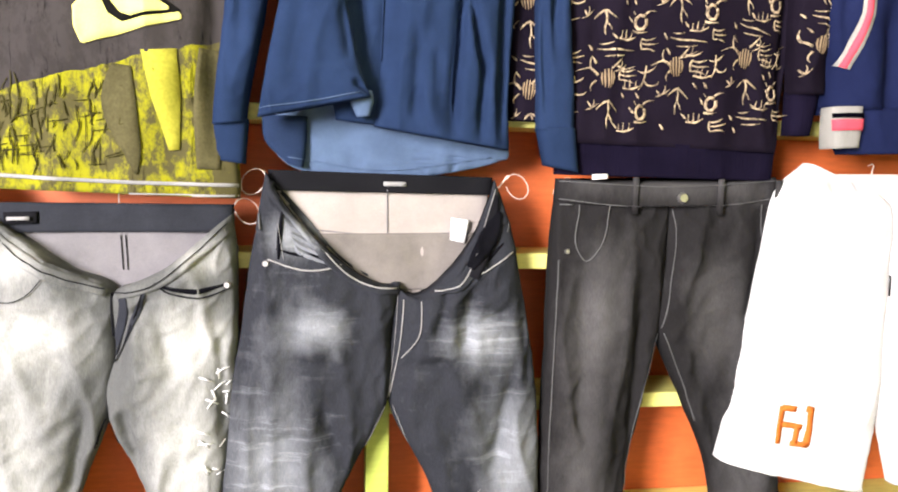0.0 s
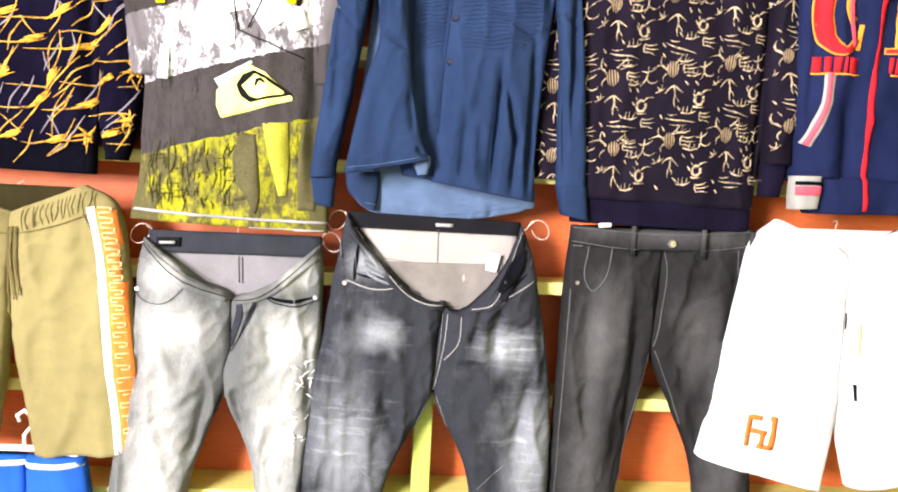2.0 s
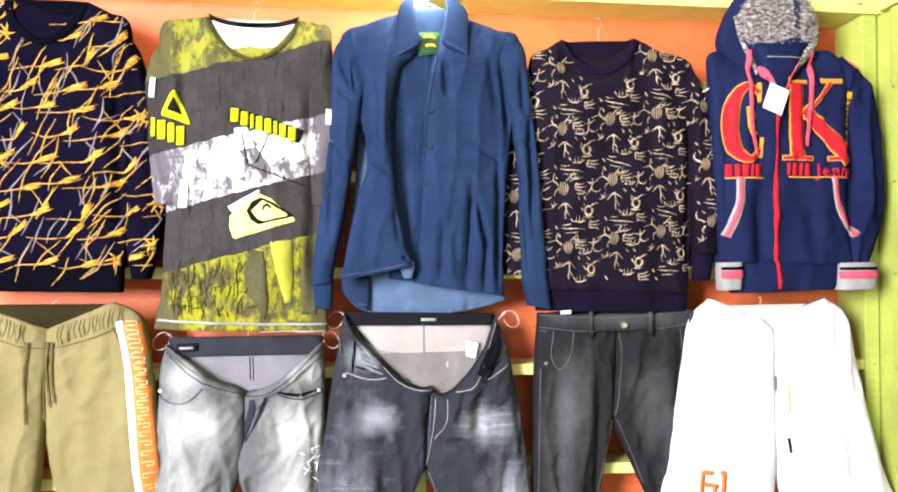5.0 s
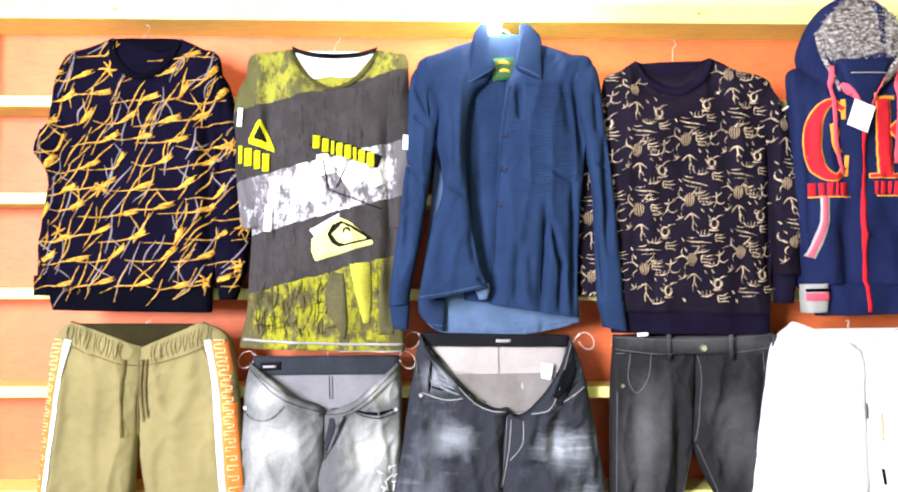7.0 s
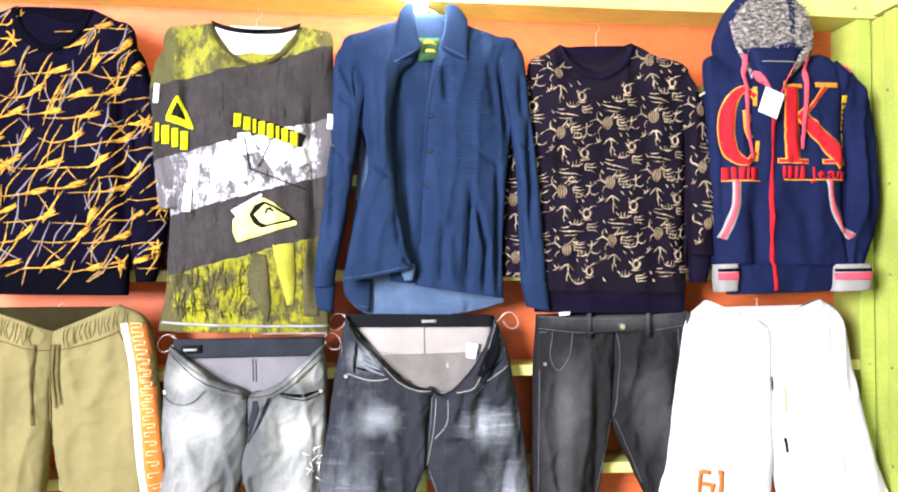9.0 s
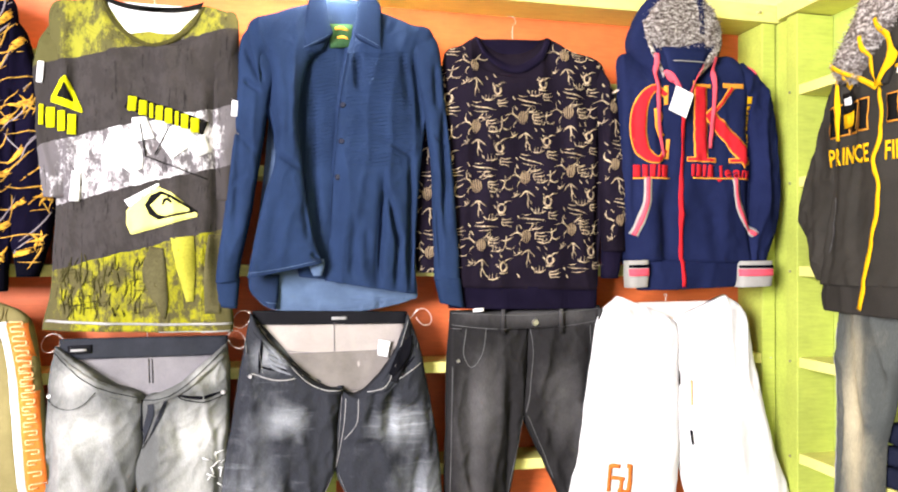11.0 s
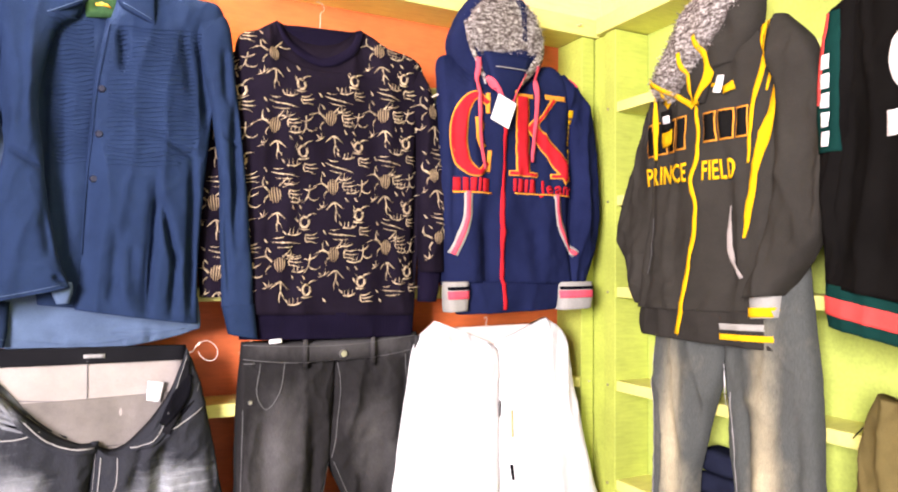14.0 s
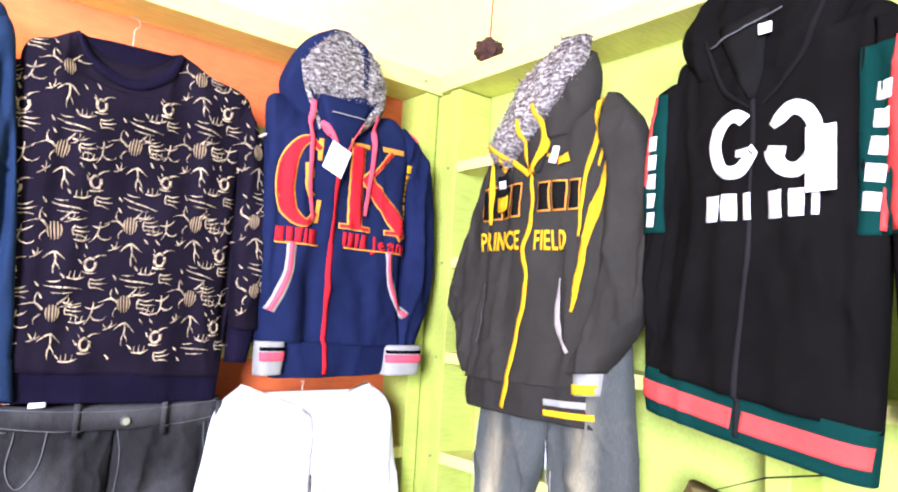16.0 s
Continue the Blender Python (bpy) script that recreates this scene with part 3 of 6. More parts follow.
clip_hanger(0, 0, 0.44, pose(0.065, 1.266, 1.40), "pale wire trouser hanger with curled ends")
clip_hanger(0, 0, 0.36, pose(0.59, 1.268, 1.395), "pale wire trouser hanger with curled ends")
clip_hanger(0, 0, 0.32, pose(1.01, 1.240, 1.410), "pale wire trouser hanger with curled ends")
clip_hanger(0, 0, 0.32, pose(-0.895, 1.266, 1.405), "pale wire trouser hanger with curled ends")

# ---- sweatshirt with golden strokes ----


def sweatshirt_gold():
    g = Garment("sweatshirt", "navy crew-neck sweatshirt printed with golden feathery strokes", "sweatshirt", -0.91, 1.82, BACK(-0.91, 1.82, 1.235), "tops on the wall")
    g.panel("sleeve", [(-1.115, 2.135, -1.06, 2.12, 0.5), (-1.130, 2.07, -1.08, 2.05), (-1.142, 1.98, -1.09, 1.97), (-1.186, 1.895, -1.10, 1.88), (-1.146, 1.82, -1.10, 1.81), (-1.162, 1.70, -1.10, 1.70), (-1.170, 1.55, -1.11, 1.55)], M_NAVYKNIT, 0.03, 0.012, 3.1, 0.014, n=56, m=80)
    g.panel("sleeve", [(-0.765, 2.115, -0.715, 2.132, 0.5), (-0.74, 2.05, -0.672, 2.07), (-0.72, 1.96, -0.645, 1.96), (-0.71, 1.80, -0.618, 1.80), (-0.70, 1.67, -0.603, 1.67), (-0.695, 1.55, -0.618, 1.56)], M_NAVYKNIT, 0.03, 0.008, 5.2, 0.014, n=56, m=80)
    g.panel("body", [(-0.985, 2.198, -0.802, 2.198, 0.5, 0, -0.110), (-1.045, 2.170, -0.745, 2.170, 0.8, 0, -0.102), (-1.112, 2.135, -0.695, 2.14, 1, 0, -0.085), (-1.145, 2.0, -0.685, 1.99), (-1.14, 1.75, -0.69, 1.75), (-1.135, 1.52, -0.70, 1.52)], M_NAVYKNIT, 0.042, 0, 1.3, 0.012, creases=((-0.72, 2.06, -0.708, 1.53, 0.013, 0.035), (-1.115, 2.04, -1.115, 1.55, 0.014, 0.02), (-0.95, 2.0, -0.97, 1.6, 0.02, 0.008), (-0.82, 1.9, -0.80, 1.55, 0.02, 0.009)))
    g.panel("hem_band", [(-1.133, 1.527, -0.702, 1.525), (-1.128, 1.49, -0.703, 1.488), (-1.12, 1.462, -0.704, 1.456)], M_NAVYRIB, 0.038, 0, 2.3, 0.006, m=10)
    g.panel("cuff", [(-0.695, 1.556, -0.618, 1.566), (-0.685, 1.49, -0.64, 1.49)], M_NAVYRIB, 0.028, 0.008, 2.9, 0.004, n=20, m=8)
    g.panel("cuff", [(-1.18, 1.553, -1.11, 1.553), (-1.178, 1.50, -1.115, 1.50)], M_NAVYRIB, 0.028, 0.012, 2.9, 0.004, n=20, m=8)
    g.panel("neck_lining", [(-0.98, 2.197, -0.807, 2.197), (-0.975, 2.0, -0.815, 2.0)], M_NAVYRIB, 0.008, 0.004, 2.0, 0.002, n=16, m=8, hit=False)
    g.strokes("neckband", [[(-0.985, 2.198, 0.018), (-0.965, 2.128, 0.02), (-0.893, 2.080, 0.02), (-0.828, 2.128, 0.02), (-0.800, 2.198, 0.018)]], M_NAVYRIB, 0.004)
    r = random.Random(4)
    gold, thin, grey = [], [], []

    def clear(x, z):
        return math.hypot((x + 0.89) / 0.095, (z - 2.19) / 0.125) > 1

    def quill(x, z, a, ln, w):
        """A brushed feather with a frayed tip and a long thin tail that sweeps down and back."""
        c, q = math.cos(a), math.sin(a)
        gold.append([(x - c * ln * 0.5, z - q * ln * 0.42, 0.0012), (x - c * ln * 0.1, z - q * ln * 0.14, w * 0.8), (x + c * ln * 0.25, z + q * ln * 0.25, w), (x + c * ln * 0.52, z + q * ln * 0.55, w * 0.25)])
        for k in (-0.8, 0.7):
            o, st = k * w * 0.7, r.uniform(-0.25, 0.1) * ln
            gold.append([(x + c * st - q * o, z + q * st + c * o, 0.001), (x + c * ln * 0.3 - q * o, z + q * ln * 0.3 + c * o, 0.0030), (x + c * ln * r.uniform(0.5, 0.7) - q * o, z + q * ln * 0.62 + c * o, 0.0008)])
        t, bend = r.uniform(0.06, 0.10), r.uniform(-0.012, 0.016)
        thin.append([(x - c * ln * 0.4, z - q * ln * 0.34, 0.0034), (x - c * ln * 0.4 - t * 0.5, z - q * ln * 0.34 - t * 0.06 + bend * 0.4, 0.0028), (x - c * ln * 0.4 - t, z - q * ln * 0.34 - t * r.uniform(-0.1, 0.25), 0.0012)])

    for i in range(7):
        for j in range(11):
            x = -1.20 + 0.106 * i + r.uniform(-0.016, 0.016) + 0.053 * (j % 2)
            z = 1.535 + 0.062 * j + r.uniform(-0.012, 0.012)
            if not clear(x, z):
                continue
            steep = r.random() < 0.3
            quill(x, z, r.uniform(0.75, 1.1) if steep else r.uniform(0.2, 0.6), r.uniform(0.05, 0.068), r.uniform(0.008, 0.0115))
            for k in range(3):
                e, ln2 = r.uniform(0.75, 1.45), r.uniform(0.06, 0.12)
                gx, gz, q = x + r.uniform(-0.055, 0.055), z + r.uniform(-0.03, 0.03), r.uniform(-0.012, 0.012)
                if clear(gx, gz) and clear(gx, gz + 0.04):
                    (grey if k == 2 else thin).append([(gx - math.cos(e) * ln2 / 2, gz - math.sin(e) * ln2 / 2, 0.0012), (gx + q, gz, 0.0034), (gx + math.cos(e) * ln2 / 2, gz + math.sin(e) * ln2 / 2, 0.0012)])
            e, ln2 = r.uniform(1.8, 2.7), r.uniform(0.04, 0.08)
            if z < 2.0 and r.random() < 0.6:
                (thin if r.random() < 0.5 else grey).append([(x - math.cos(e) * ln2 / 2, z + 0.03 - math.sin(e) * ln2 / 2, 0.0012), (x + r.uniform(-0.008, 0.008), z + 0.03, 0.0028), (x + math.cos(e) * ln2 / 2, z + 0.03 + math.sin(e) * ln2 / 2, 0.0012)])
    for cx, cz in ((-0.985, 2.105), (-0.985, 1.78), (-0.615, 1.68), (-0.63, 1.575), (-0.715, 1.54), (-0.66, 1.90), (-1.10, 1.67)):
        for k in range(6):
            e = k * 1.05 + r.uniform(-0.3, 0.3)
            gold.append([(cx, cz, 0.006), (cx + 0.014 * math.cos(e), cz + 0.014 * math.sin(e), 0.005), (cx + 0.026 * math.cos(e + 0.2), cz + 0.026 * math.sin(e + 0.2), 0.001)])
    g.strokes("golden_print", gold, M_GOLD, 0.0018)
    g.strokes("thin_golden_print", thin, M_THINGOLD, 0.0016, cross=1)
    g.strokes("grey_print", grey, M_GREYLINE, 0.0014, cross=1)


# ---- printed tee ----


def tee():
    g = Garment("tshirt", "long T-shirt with slanted lemon, charcoal and marbled grey print panels", "t-shirt", -0.41, 1.75, BACK(-0.41, 1.75, 1.232), "tops on the wall")
    g.panel("sleeve", [(-0.612, 2.112, -0.56, 2.10, 0.5), (-0.642, 2.05, -0.56, 2.03), (-0.655, 1.97, -0.56, 1.95), (-0.645, 1.82, -0.56, 1.80), (-0.635, 1.68, -0.57, 1.68)], M_TEE, 0.028, 0.006, 3.9, 0.010, n=56, m=70)
    g.panel("sleeve", [(-0.255, 2.10, -0.205, 2.118, 0.5), (-0.25, 2.04, -0.180, 2.05), (-0.25, 1.95, -0.17, 1.96), (-0.25, 1.82, -0.168, 1.82), (-0.24, 1.68, -0.175, 1.68)], M_TEE, 0.028, 0.006, 4.9, 0.010, n=56, m=70)
    g.panel("body", [(-0.499, 2.170, -0.268, 2.170, 0.5, 0, -0.112), (-0.555, 2.160, -0.222, 2.160, 0.8, 0, -0.108), (-0.617, 2.134, -0.185, 2.138, 1, 0, -0.094), (-0.605, 1.97, -0.19, 1.97), (-0.598, 1.8, -0.19, 1.8), (-0.607, 1.5, -0.19, 1.5), (-0.625, 1.365, -0.19, 1.352)], M_TEE, 0.040, 0, 6.1, 0.012, creases=((-0.225, 2.0, -0.222, 1.37, 0.020, 0.028), (-0.583, 1.80, -0.598, 1.38, 0.014, 0.022), (-0.55, 2.04, -0.565, 1.8, 0.012, 0.014), (-0.47, 1.6, -0.50, 1.38, 0.02, 0.008)))
    g.panel("neck_lining", [(-0.492, 2.160, -0.275, 2.160), (-0.49, 1.99, -0.275, 1.99)], M_WHITE, 0.008, -0.006, 2.0, 0.002, n=16, m=8, hit=False, label="white inside of the T-shirt back")
    g.panel("back_neckband", [(-0.500, 2.176, -0.267, 2.176, 0.7, 0, -0.022), (-0.494, 2.160, -0.273, 2.160, 1, 0, -0.020)], M_BLACKPRINT, 0.009, -0.009, 2.0, 0.001, n=28, m=6, hit=False, back_dip=1.0)
    g.strokes("neckband", [[(-0.503, 2.170, 0.010), (-0.462, 2.098, 0.011), (-0.384, 2.056, 0.011), (-0.306, 2.098, 0.011), (-0.265, 2.170, 0.010)]], M_SCRATCH, 0.003, step=0.006)
    g.strokes("hem_stitching", [[(-0.622, 1.388, 0.006), (-0.41, 1.378, 0.006), (-0.19, 1.374, 0.006)], [(-0.622, 1.366, 0.004), (-0.41, 1.358, 0.005), (-0.19, 1.356, 0.004)]], M_STITCH, 0.003)
    # emblem: a lemon lens shape with a dark disc and a small peak
    g.patch("emblem_base", [(-0.430, 1.617), (-0.420, 1.591), (-0.34, 1.616), (-0.272, 1.638)], [(-0.430, 1.648), (-0.412, 1.672), (-0.388, 1.702), (-0.366, 1.710), (-0.33, 1.694), (-0.272, 1.645)], M_YELLOWPRINT, 0.003)
    g.patch("emblem_disc", [(-0.390, 1.662), (-0.380, 1.640), (-0.36, 1.628), (-0.275, 1.650)], [(-0.390, 1.664), (-0.378, 1.688), (-0.355, 1.698), (-0.33, 1.688), (-0.275, 1.653)], M_BLACKPRINT, 0.0045)
    g.patch("emblem_wave", [(-0.378, 1.662), (-0.362, 1.642), (-0.345, 1.637), (-0.29, 1.651)], [(-0.378, 1.664), (-0.352, 1.690), (-0.33, 1.680), (-0.29, 1.656)], M_YELLOWPRINT, 0.0058)
    g.strokes("emblem_peak", [[(-0.350, 1.664, 0.004), (-0.343, 1.680, 0.009), (-0.328, 1.670, 0.005)]], M_BLACKPRINT, 0.0075)
    # words as plain blocks
    g.strokes("word_shadow", [[(-0.434, 1.912, 0.036), (-0.256, 1.855, 0.036)]], M_BLACKPRINT, 0.003, cross=4)
    g.strokes("word_block", bars(-0.432, 1.753, (0.018, 0.017, 0.008, 0.017, 0.017, 0.008, 0.016, 0.018), 0.036, 0.006, -0.32), M_NEON, 0.005)
    g.strokes("sleeve_word_block", bars(-0.632, 1.65, (0.010, 0.020, 0.018, 0.018), 0.048, 0.006, -0.32), M_NEON, 0.005)
    g.patch("side_emblem", [(-0.606, 1.905), (-0.535, 1.880)], [(-0.606, 1.916), (-0.585, 1.958), (-0.572, 1.968), (-0.555, 1.93), (-0.535, 1.888)], M_NEON, 0.003)
    g.patch("side_emblem_peak", [(-0.592, 1.918), (-0.556, 1.906)], [(-0.592, 1.922), (-0.574, 1.952), (-0.556, 1.910)], M_BLACKPRINT, 0.0045)
    g.strokes("white_flash", [[(-0.628, 2.0, 0.014), (-0.632, 1.95, 0.014)], [(-0.545, 1.74, 0.020), (-0.55, 1.67, 0.022)], [(-0.185, 1.93, 0.02), (-0.187, 1.89, 0.02)]], M_WHITEPRINT, 0.004)
    # shards of the marbled panel and the lemon wedge
    g.strokes("marble_shard", [[(-0.480, 1.815, 0.05), (-0.435, 1.790, 0.07), (-0.410, 1.745, 0.03)], [(-0.408, 1.875, 0.03), (-0.395, 1.820, 0.050)], [(-0.340, 1.850, 0.075), (-0.300, 1.800, 0.080)], [(-0.28, 1.83, 0.05), (-0.26, 1.79, 0.04)], [(-0.43, 1.665, 0.02), (-0.36, 1.715, 0.006)]], M_WHITEPRINT, 0.0025, cross=4)
    g.strokes("shard_edge", [[(-0.405, 1.86, 0.003), (-0.39, 1.78, 0.003)], [(-0.39, 1.78, 0.003), (-0.25, 1.73, 0.003)], [(-0.34, 1.85, 0.003), (-0.37, 1.785, 0.003)]], M_BLACKPRINT, 0.004, cross=1)
    r = random.Random(21)
    cuts = []
    for k in range(120):
        x, z, e, ln = r.uniform(-0.58, -0.36), r.uniform(1.40, 1.53), r.choice((1.2, 1.45, 1.7, 0.2)) + r.uniform(-0.15, 0.15), r.uniform(0.012, 0.045)
        cuts.append([(x - ln / 2 * math.cos(e), z - ln / 2 * math.sin(e), 0.001), (x + r.uniform(-0.003, 0.003), z, r.uniform(0.0012, 0.0026)), (x + ln / 2 * math.cos(e), z + ln / 2 * math.sin(e), 0.001)])
    g.strokes("scratch_print", cuts, M_SCRATCH, 0.002, cross=1)
    g.strokes("lemon_wedge", [[(-0.305, 1.588, 0.052), (-0.296, 1.51, 0.040), (-0.288, 1.43, 0.016)]], M_WEDGE, 0.003)
    g.strokes("olive_patch", [[(-0.362, 1.562, 0.030), (-0.368, 1.50, 0.056), (-0.350, 1.43, 0.030), (-0.345, 1.39, 0.004)]], M_OLIVEPRINT, 0.0024, cross=5)
    g.strokes("olive_patch", [[(-0.232, 1.595, 0.030), (-0.236, 1.50, 0.040), (-0.236, 1.40, 0.036)]], M_OLIVEPRINT, 0.0026, cross=5)


# ---- blue shirt ----


def shirt():
    g = Garment("shirt", "dusty navy long-sleeved button shirt with a crooked open hem", "shirt", 0.07, 1.80, BACK(0.07, 1.80, 1.225), "tops on the wall")
    g.panel("back", [(-0.10, 2.12, 0.24, 2.12, 0.6), (-0.11, 1.9, 0.26, 1.9), (-0.135, 1.62, 0.26, 1.62), (-0.153, 1.49, 0.285, 1.452), (-0.140, 1.44, 0.265, 1.425, 0.9), (-0.10, 1.405, 0.19, 1.405, 0.8), (-0.02, 1.392, 0.11, 1.392, 0.5)], M_SHIRTIN, 0.010, 0.038, 8.3, 0.006, label="paler blue inside of the shirt tail", creases=((0.185, 1.47, 0.18, 1.395, 0.004, 0.008), (0.12, 1.46, 0.13, 1.395, 0.004, 0.006), (0.0, 1.45, 0.01, 1.40, 0.005, 0.005)))
    # a dark sheet paints the shadow on the left of the paler tail
    g.panel("painted_tail_shadow", [(-0.156, 1.495, -0.078, 1.495), (-0.150, 1.45, -0.08, 1.44), (-0.11, 1.412, -0.085, 1.405)], M_SHIRTDARK, 0.012, 0.022, 3.3, 0.003, n=16, m=10)
    g.panel("sleeve", [(-0.150, 2.135, -0.07, 2.10, 0.4), (-0.180, 2.08, -0.085, 2.03), (-0.184, 1.98, -0.105, 1.94), (-0.196, 1.82, -0.122, 1.82), (-0.212, 1.66, -0.146, 1.66), (-0.228, 1.53, -0.172, 1.53), (-0.232, 1.475, -0.178, 1.48)], M_SHIRT, 0.034, 0.004, 5.9, 0.006, n=72, m=120, creases=((-0.17, 1.985, -0.13, 1.955, 0.006, 0.014), (-0.165, 2.07, -0.125, 1.98, 0.010, 0.014), (-0.19, 1.86, -0.135, 1.80, 0.007, 0.010), (-0.20, 1.72, -0.155, 1.75, 0.007, 0.008), (-0.175, 1.9, -0.185, 1.6, 0.010, 0.008)))
    g.panel("cuff", [(-0.235, 1.482, -0.174, 1.486), (-0.236, 1.418, -0.180, 1.410)], M_SHIRT, 0.028, 0.004, 1.9, 0.003, n=24, m=10)
    g.panel("sleeve", [(0.235, 2.125, 0.305, 2.140, 0.4), (0.258, 2.06, 0.330, 2.095), (0.285, 1.95, 0.347, 1.95), (0.310, 1.80, 0.366, 1.80), (0.318, 1.62, 0.382, 1.62), (0.322, 1.48, 0.390, 1.48)], M_SHIRT, 0.036, -0.006, 4.4, 0.006, n=72, m=120, creases=((0.34, 1.94, 0.35, 1.6, 0.009, 0.022), (0.315, 2.05, 0.325, 1.92, 0.009, 0.014), (0.325, 1.70, 0.335, 1.50, 0.007, 0.012), (0.31, 1.86, 0.36, 1.83, 0.005, 0.008)))
    g.panel("cuff", [(0.322, 1.486, 0.392, 1.486), (0.338, 1.42, 0.402, 1.408)], M_SHIRT, 0.03, -0.006, 6.9, 0.003, n=24, m=10)
    g.panel("front_right", [(0.085, 2.13, 0.150, 2.192, 0.5), (0.078, 2.06, 0.25, 2.158, 0.9), (0.066, 1.99, 0.318, 2.118), (0.056, 1.86, 0.292, 1.86), (0.048, 1.72, 0.280, 1.72), (0.042, 1.56, 0.272, 1.56), (0.036, 1.480, 0.275, 1.444)], M_SHIRT, 0.040, 0, 7.7, 0.007, n=130, m=150, creases=((0.185, 1.76, 0.168, 1.46, 0.008, 0.034), (0.192, 1.72, 0.226, 1.56, 0.007, 0.022), (0.226, 1.62, 0.218, 1.46, 0.008, 0.020), (0.258, 1.82, 0.256, 1.46, 0.009, 0.030), (0.115, 1.66, 0.105, 1.48, 0.012, 0.014), (0.262, 2.09, 0.288, 1.86, 0.012, 0.028), (0.225, 2.09, 0.255, 1.93, 0.010, 0.012), (0.112, 2.07, 0.118, 1.97, 0.009, 0.020), (0.055, 1.80, 0.045, 1.48, 0.022, 0.026), (0.17, 1.85, 0.27, 1.80, 0.006, 0.010), (0.14, 1.62, 0.15, 1.49, 0.006, 0.010)))
    g.panel("front_placket", [(0.02, 2.15, 0.08, 2.10, 0.6), (-0.06, 2.10, 0.090, 2.04), (-0.07, 1.9, 0.074, 1.92), (-0.06, 1.74, 0.066, 1.74), (-0.05, 1.6, 0.056, 1.6), (-0.03, 1.49, 0.050, 1.482)], M_SHIRT, 0.020, 0.006, 2.1, 0.005, n=70, m=110, creases=((0.0, 2.02, 0.01, 1.55, 0.014, 0.014), (-0.03, 2.0, -0.02, 1.6, 0.010, 0.012)))
    g.panel("front_left", [(-0.005, 2.190, 0.050, 2.125, 0.5), (-0.09, 2.158, 0.03, 2.075, 0.9), (-0.160, 2.115, -0.010, 2.03, 1, -0.006), (-0.128, 1.96, -0.034, 1.90, 1, -0.010), (-0.090, 1.80, -0.026, 1.80, 1, -0.016), (-0.116, 1.69, -0.012, 1.69, 1, -0.022), (-0.138, 1.58, 0.008, 1.585, 1, -0.028), (-0.154, 1.487, 0.030, 1.525, 1, -0.032)], M_SHIRT, 0.038, -0.010, 9.1, 0.006, n=110, m=150, creases=((-0.118, 2.07, -0.092, 1.78, 0.016, 0.050), (-0.045, 2.05, -0.045, 1.80, 0.010, -0.010), (-0.09, 1.80, -0.02, 1.755, 0.006, 0.010), (-0.08, 1.70, -0.10, 1.52, 0.018, 0.008), (0.0, 1.55, 0.03, 1.53, 0.006, 0.016), (-0.02, 1.68, -0.005, 1.58, 0.008, 0.010)))
    g.panel("flap_corner", [(-0.010, 1.535, 0.032, 1.536, 0.7), (-0.004, 1.515, 0.034, 1.520), (0.006, 1.492, 0.028, 1.494, 0.6)], M_SHIRTIN, 0.012, -0.036, 3.9, 0.004, n=20, m=14, label="crumpled turned-up corner of the hem")
    g.panel("collar_stand", [(0.020, 2.214, 0.124, 2.214), (0.026, 2.10, 0.116, 2.10)], M_SHIRT, 0.010, 0.012, 2.4, 0.002, n=20, m=10, label="inside of the collar")
    g.panel("collar_wing", [(0.010, 2.226, 0.030, 2.222, 0.7), (-0.010, 2.192, 0.034, 2.180), (-0.016, 2.140, 0.040, 2.138), (-0.022, 2.092, 0.047, 2.103), (-0.027, 2.056, -0.016, 2.064, 0.5)], M_SHIRT, 0.012, -0.040, 2.7, 0.001, n=28, m=36, square=0.3)
    g.panel("collar_wing", [(0.114, 2.222, 0.138, 2.226, 0.7), (0.112, 2.180, 0.170, 2.190), (0.108, 2.145, 0.172, 2.145), (0.106, 2.106, 0.173, 2.100), (0.158, 2.080, 0.174, 2.076, 0.5)], M_SHIRT, 0.012, -0.040, 3.7, 0.001, n=28, m=36, square=0.3)
    g.panel("neck_label", [(0.040, 2.140, 0.104, 2.142), (0.044, 2.078, 0.098, 2.084)], fabric("green_woven_label", (0.030, 0.075, 0.032), 0.5, 120), 0.006, -0.016, 1.1, 0.002, n=14, m=6, label="dark green woven neck label")
    g.strokes("label_mark", [[(0.056, 2.126, 0.006), (0.072, 2.130, 0.009), (0.090, 2.124, 0.004)], [(0.062, 2.104, 0.005), (0.078, 2.107, 0.007), (0.090, 2.102, 0.003)]], M_AMBER, 0.003)
    g.strokes("placket_edge", [[(0.089, 2.068, 0.003), (0.068, 1.93, 0.003), (0.061, 1.835, 0.003), (0.053, 1.74, 0.003), (0.047, 1.59, 0.003)]], M_SHIRT, 0.002, cross=1)
    g.strokes("collar_stitching", [[(-0.022, 2.066, 0.0013), (0.042, 2.102, 0.0013)], [(0.112, 2.108, 0.0013), (0.168, 2.083, 0.0013)]], M_SHIRTIN, 0.002, cross=1)
    for x, z in ((0.077, 1.93), (0.074, 1.836), (0.066, 1.746)):
        g.blob("button", x, z, 0.008, M_BUTTON, 0.005)
    r = random.Random(31)
    tucks = []
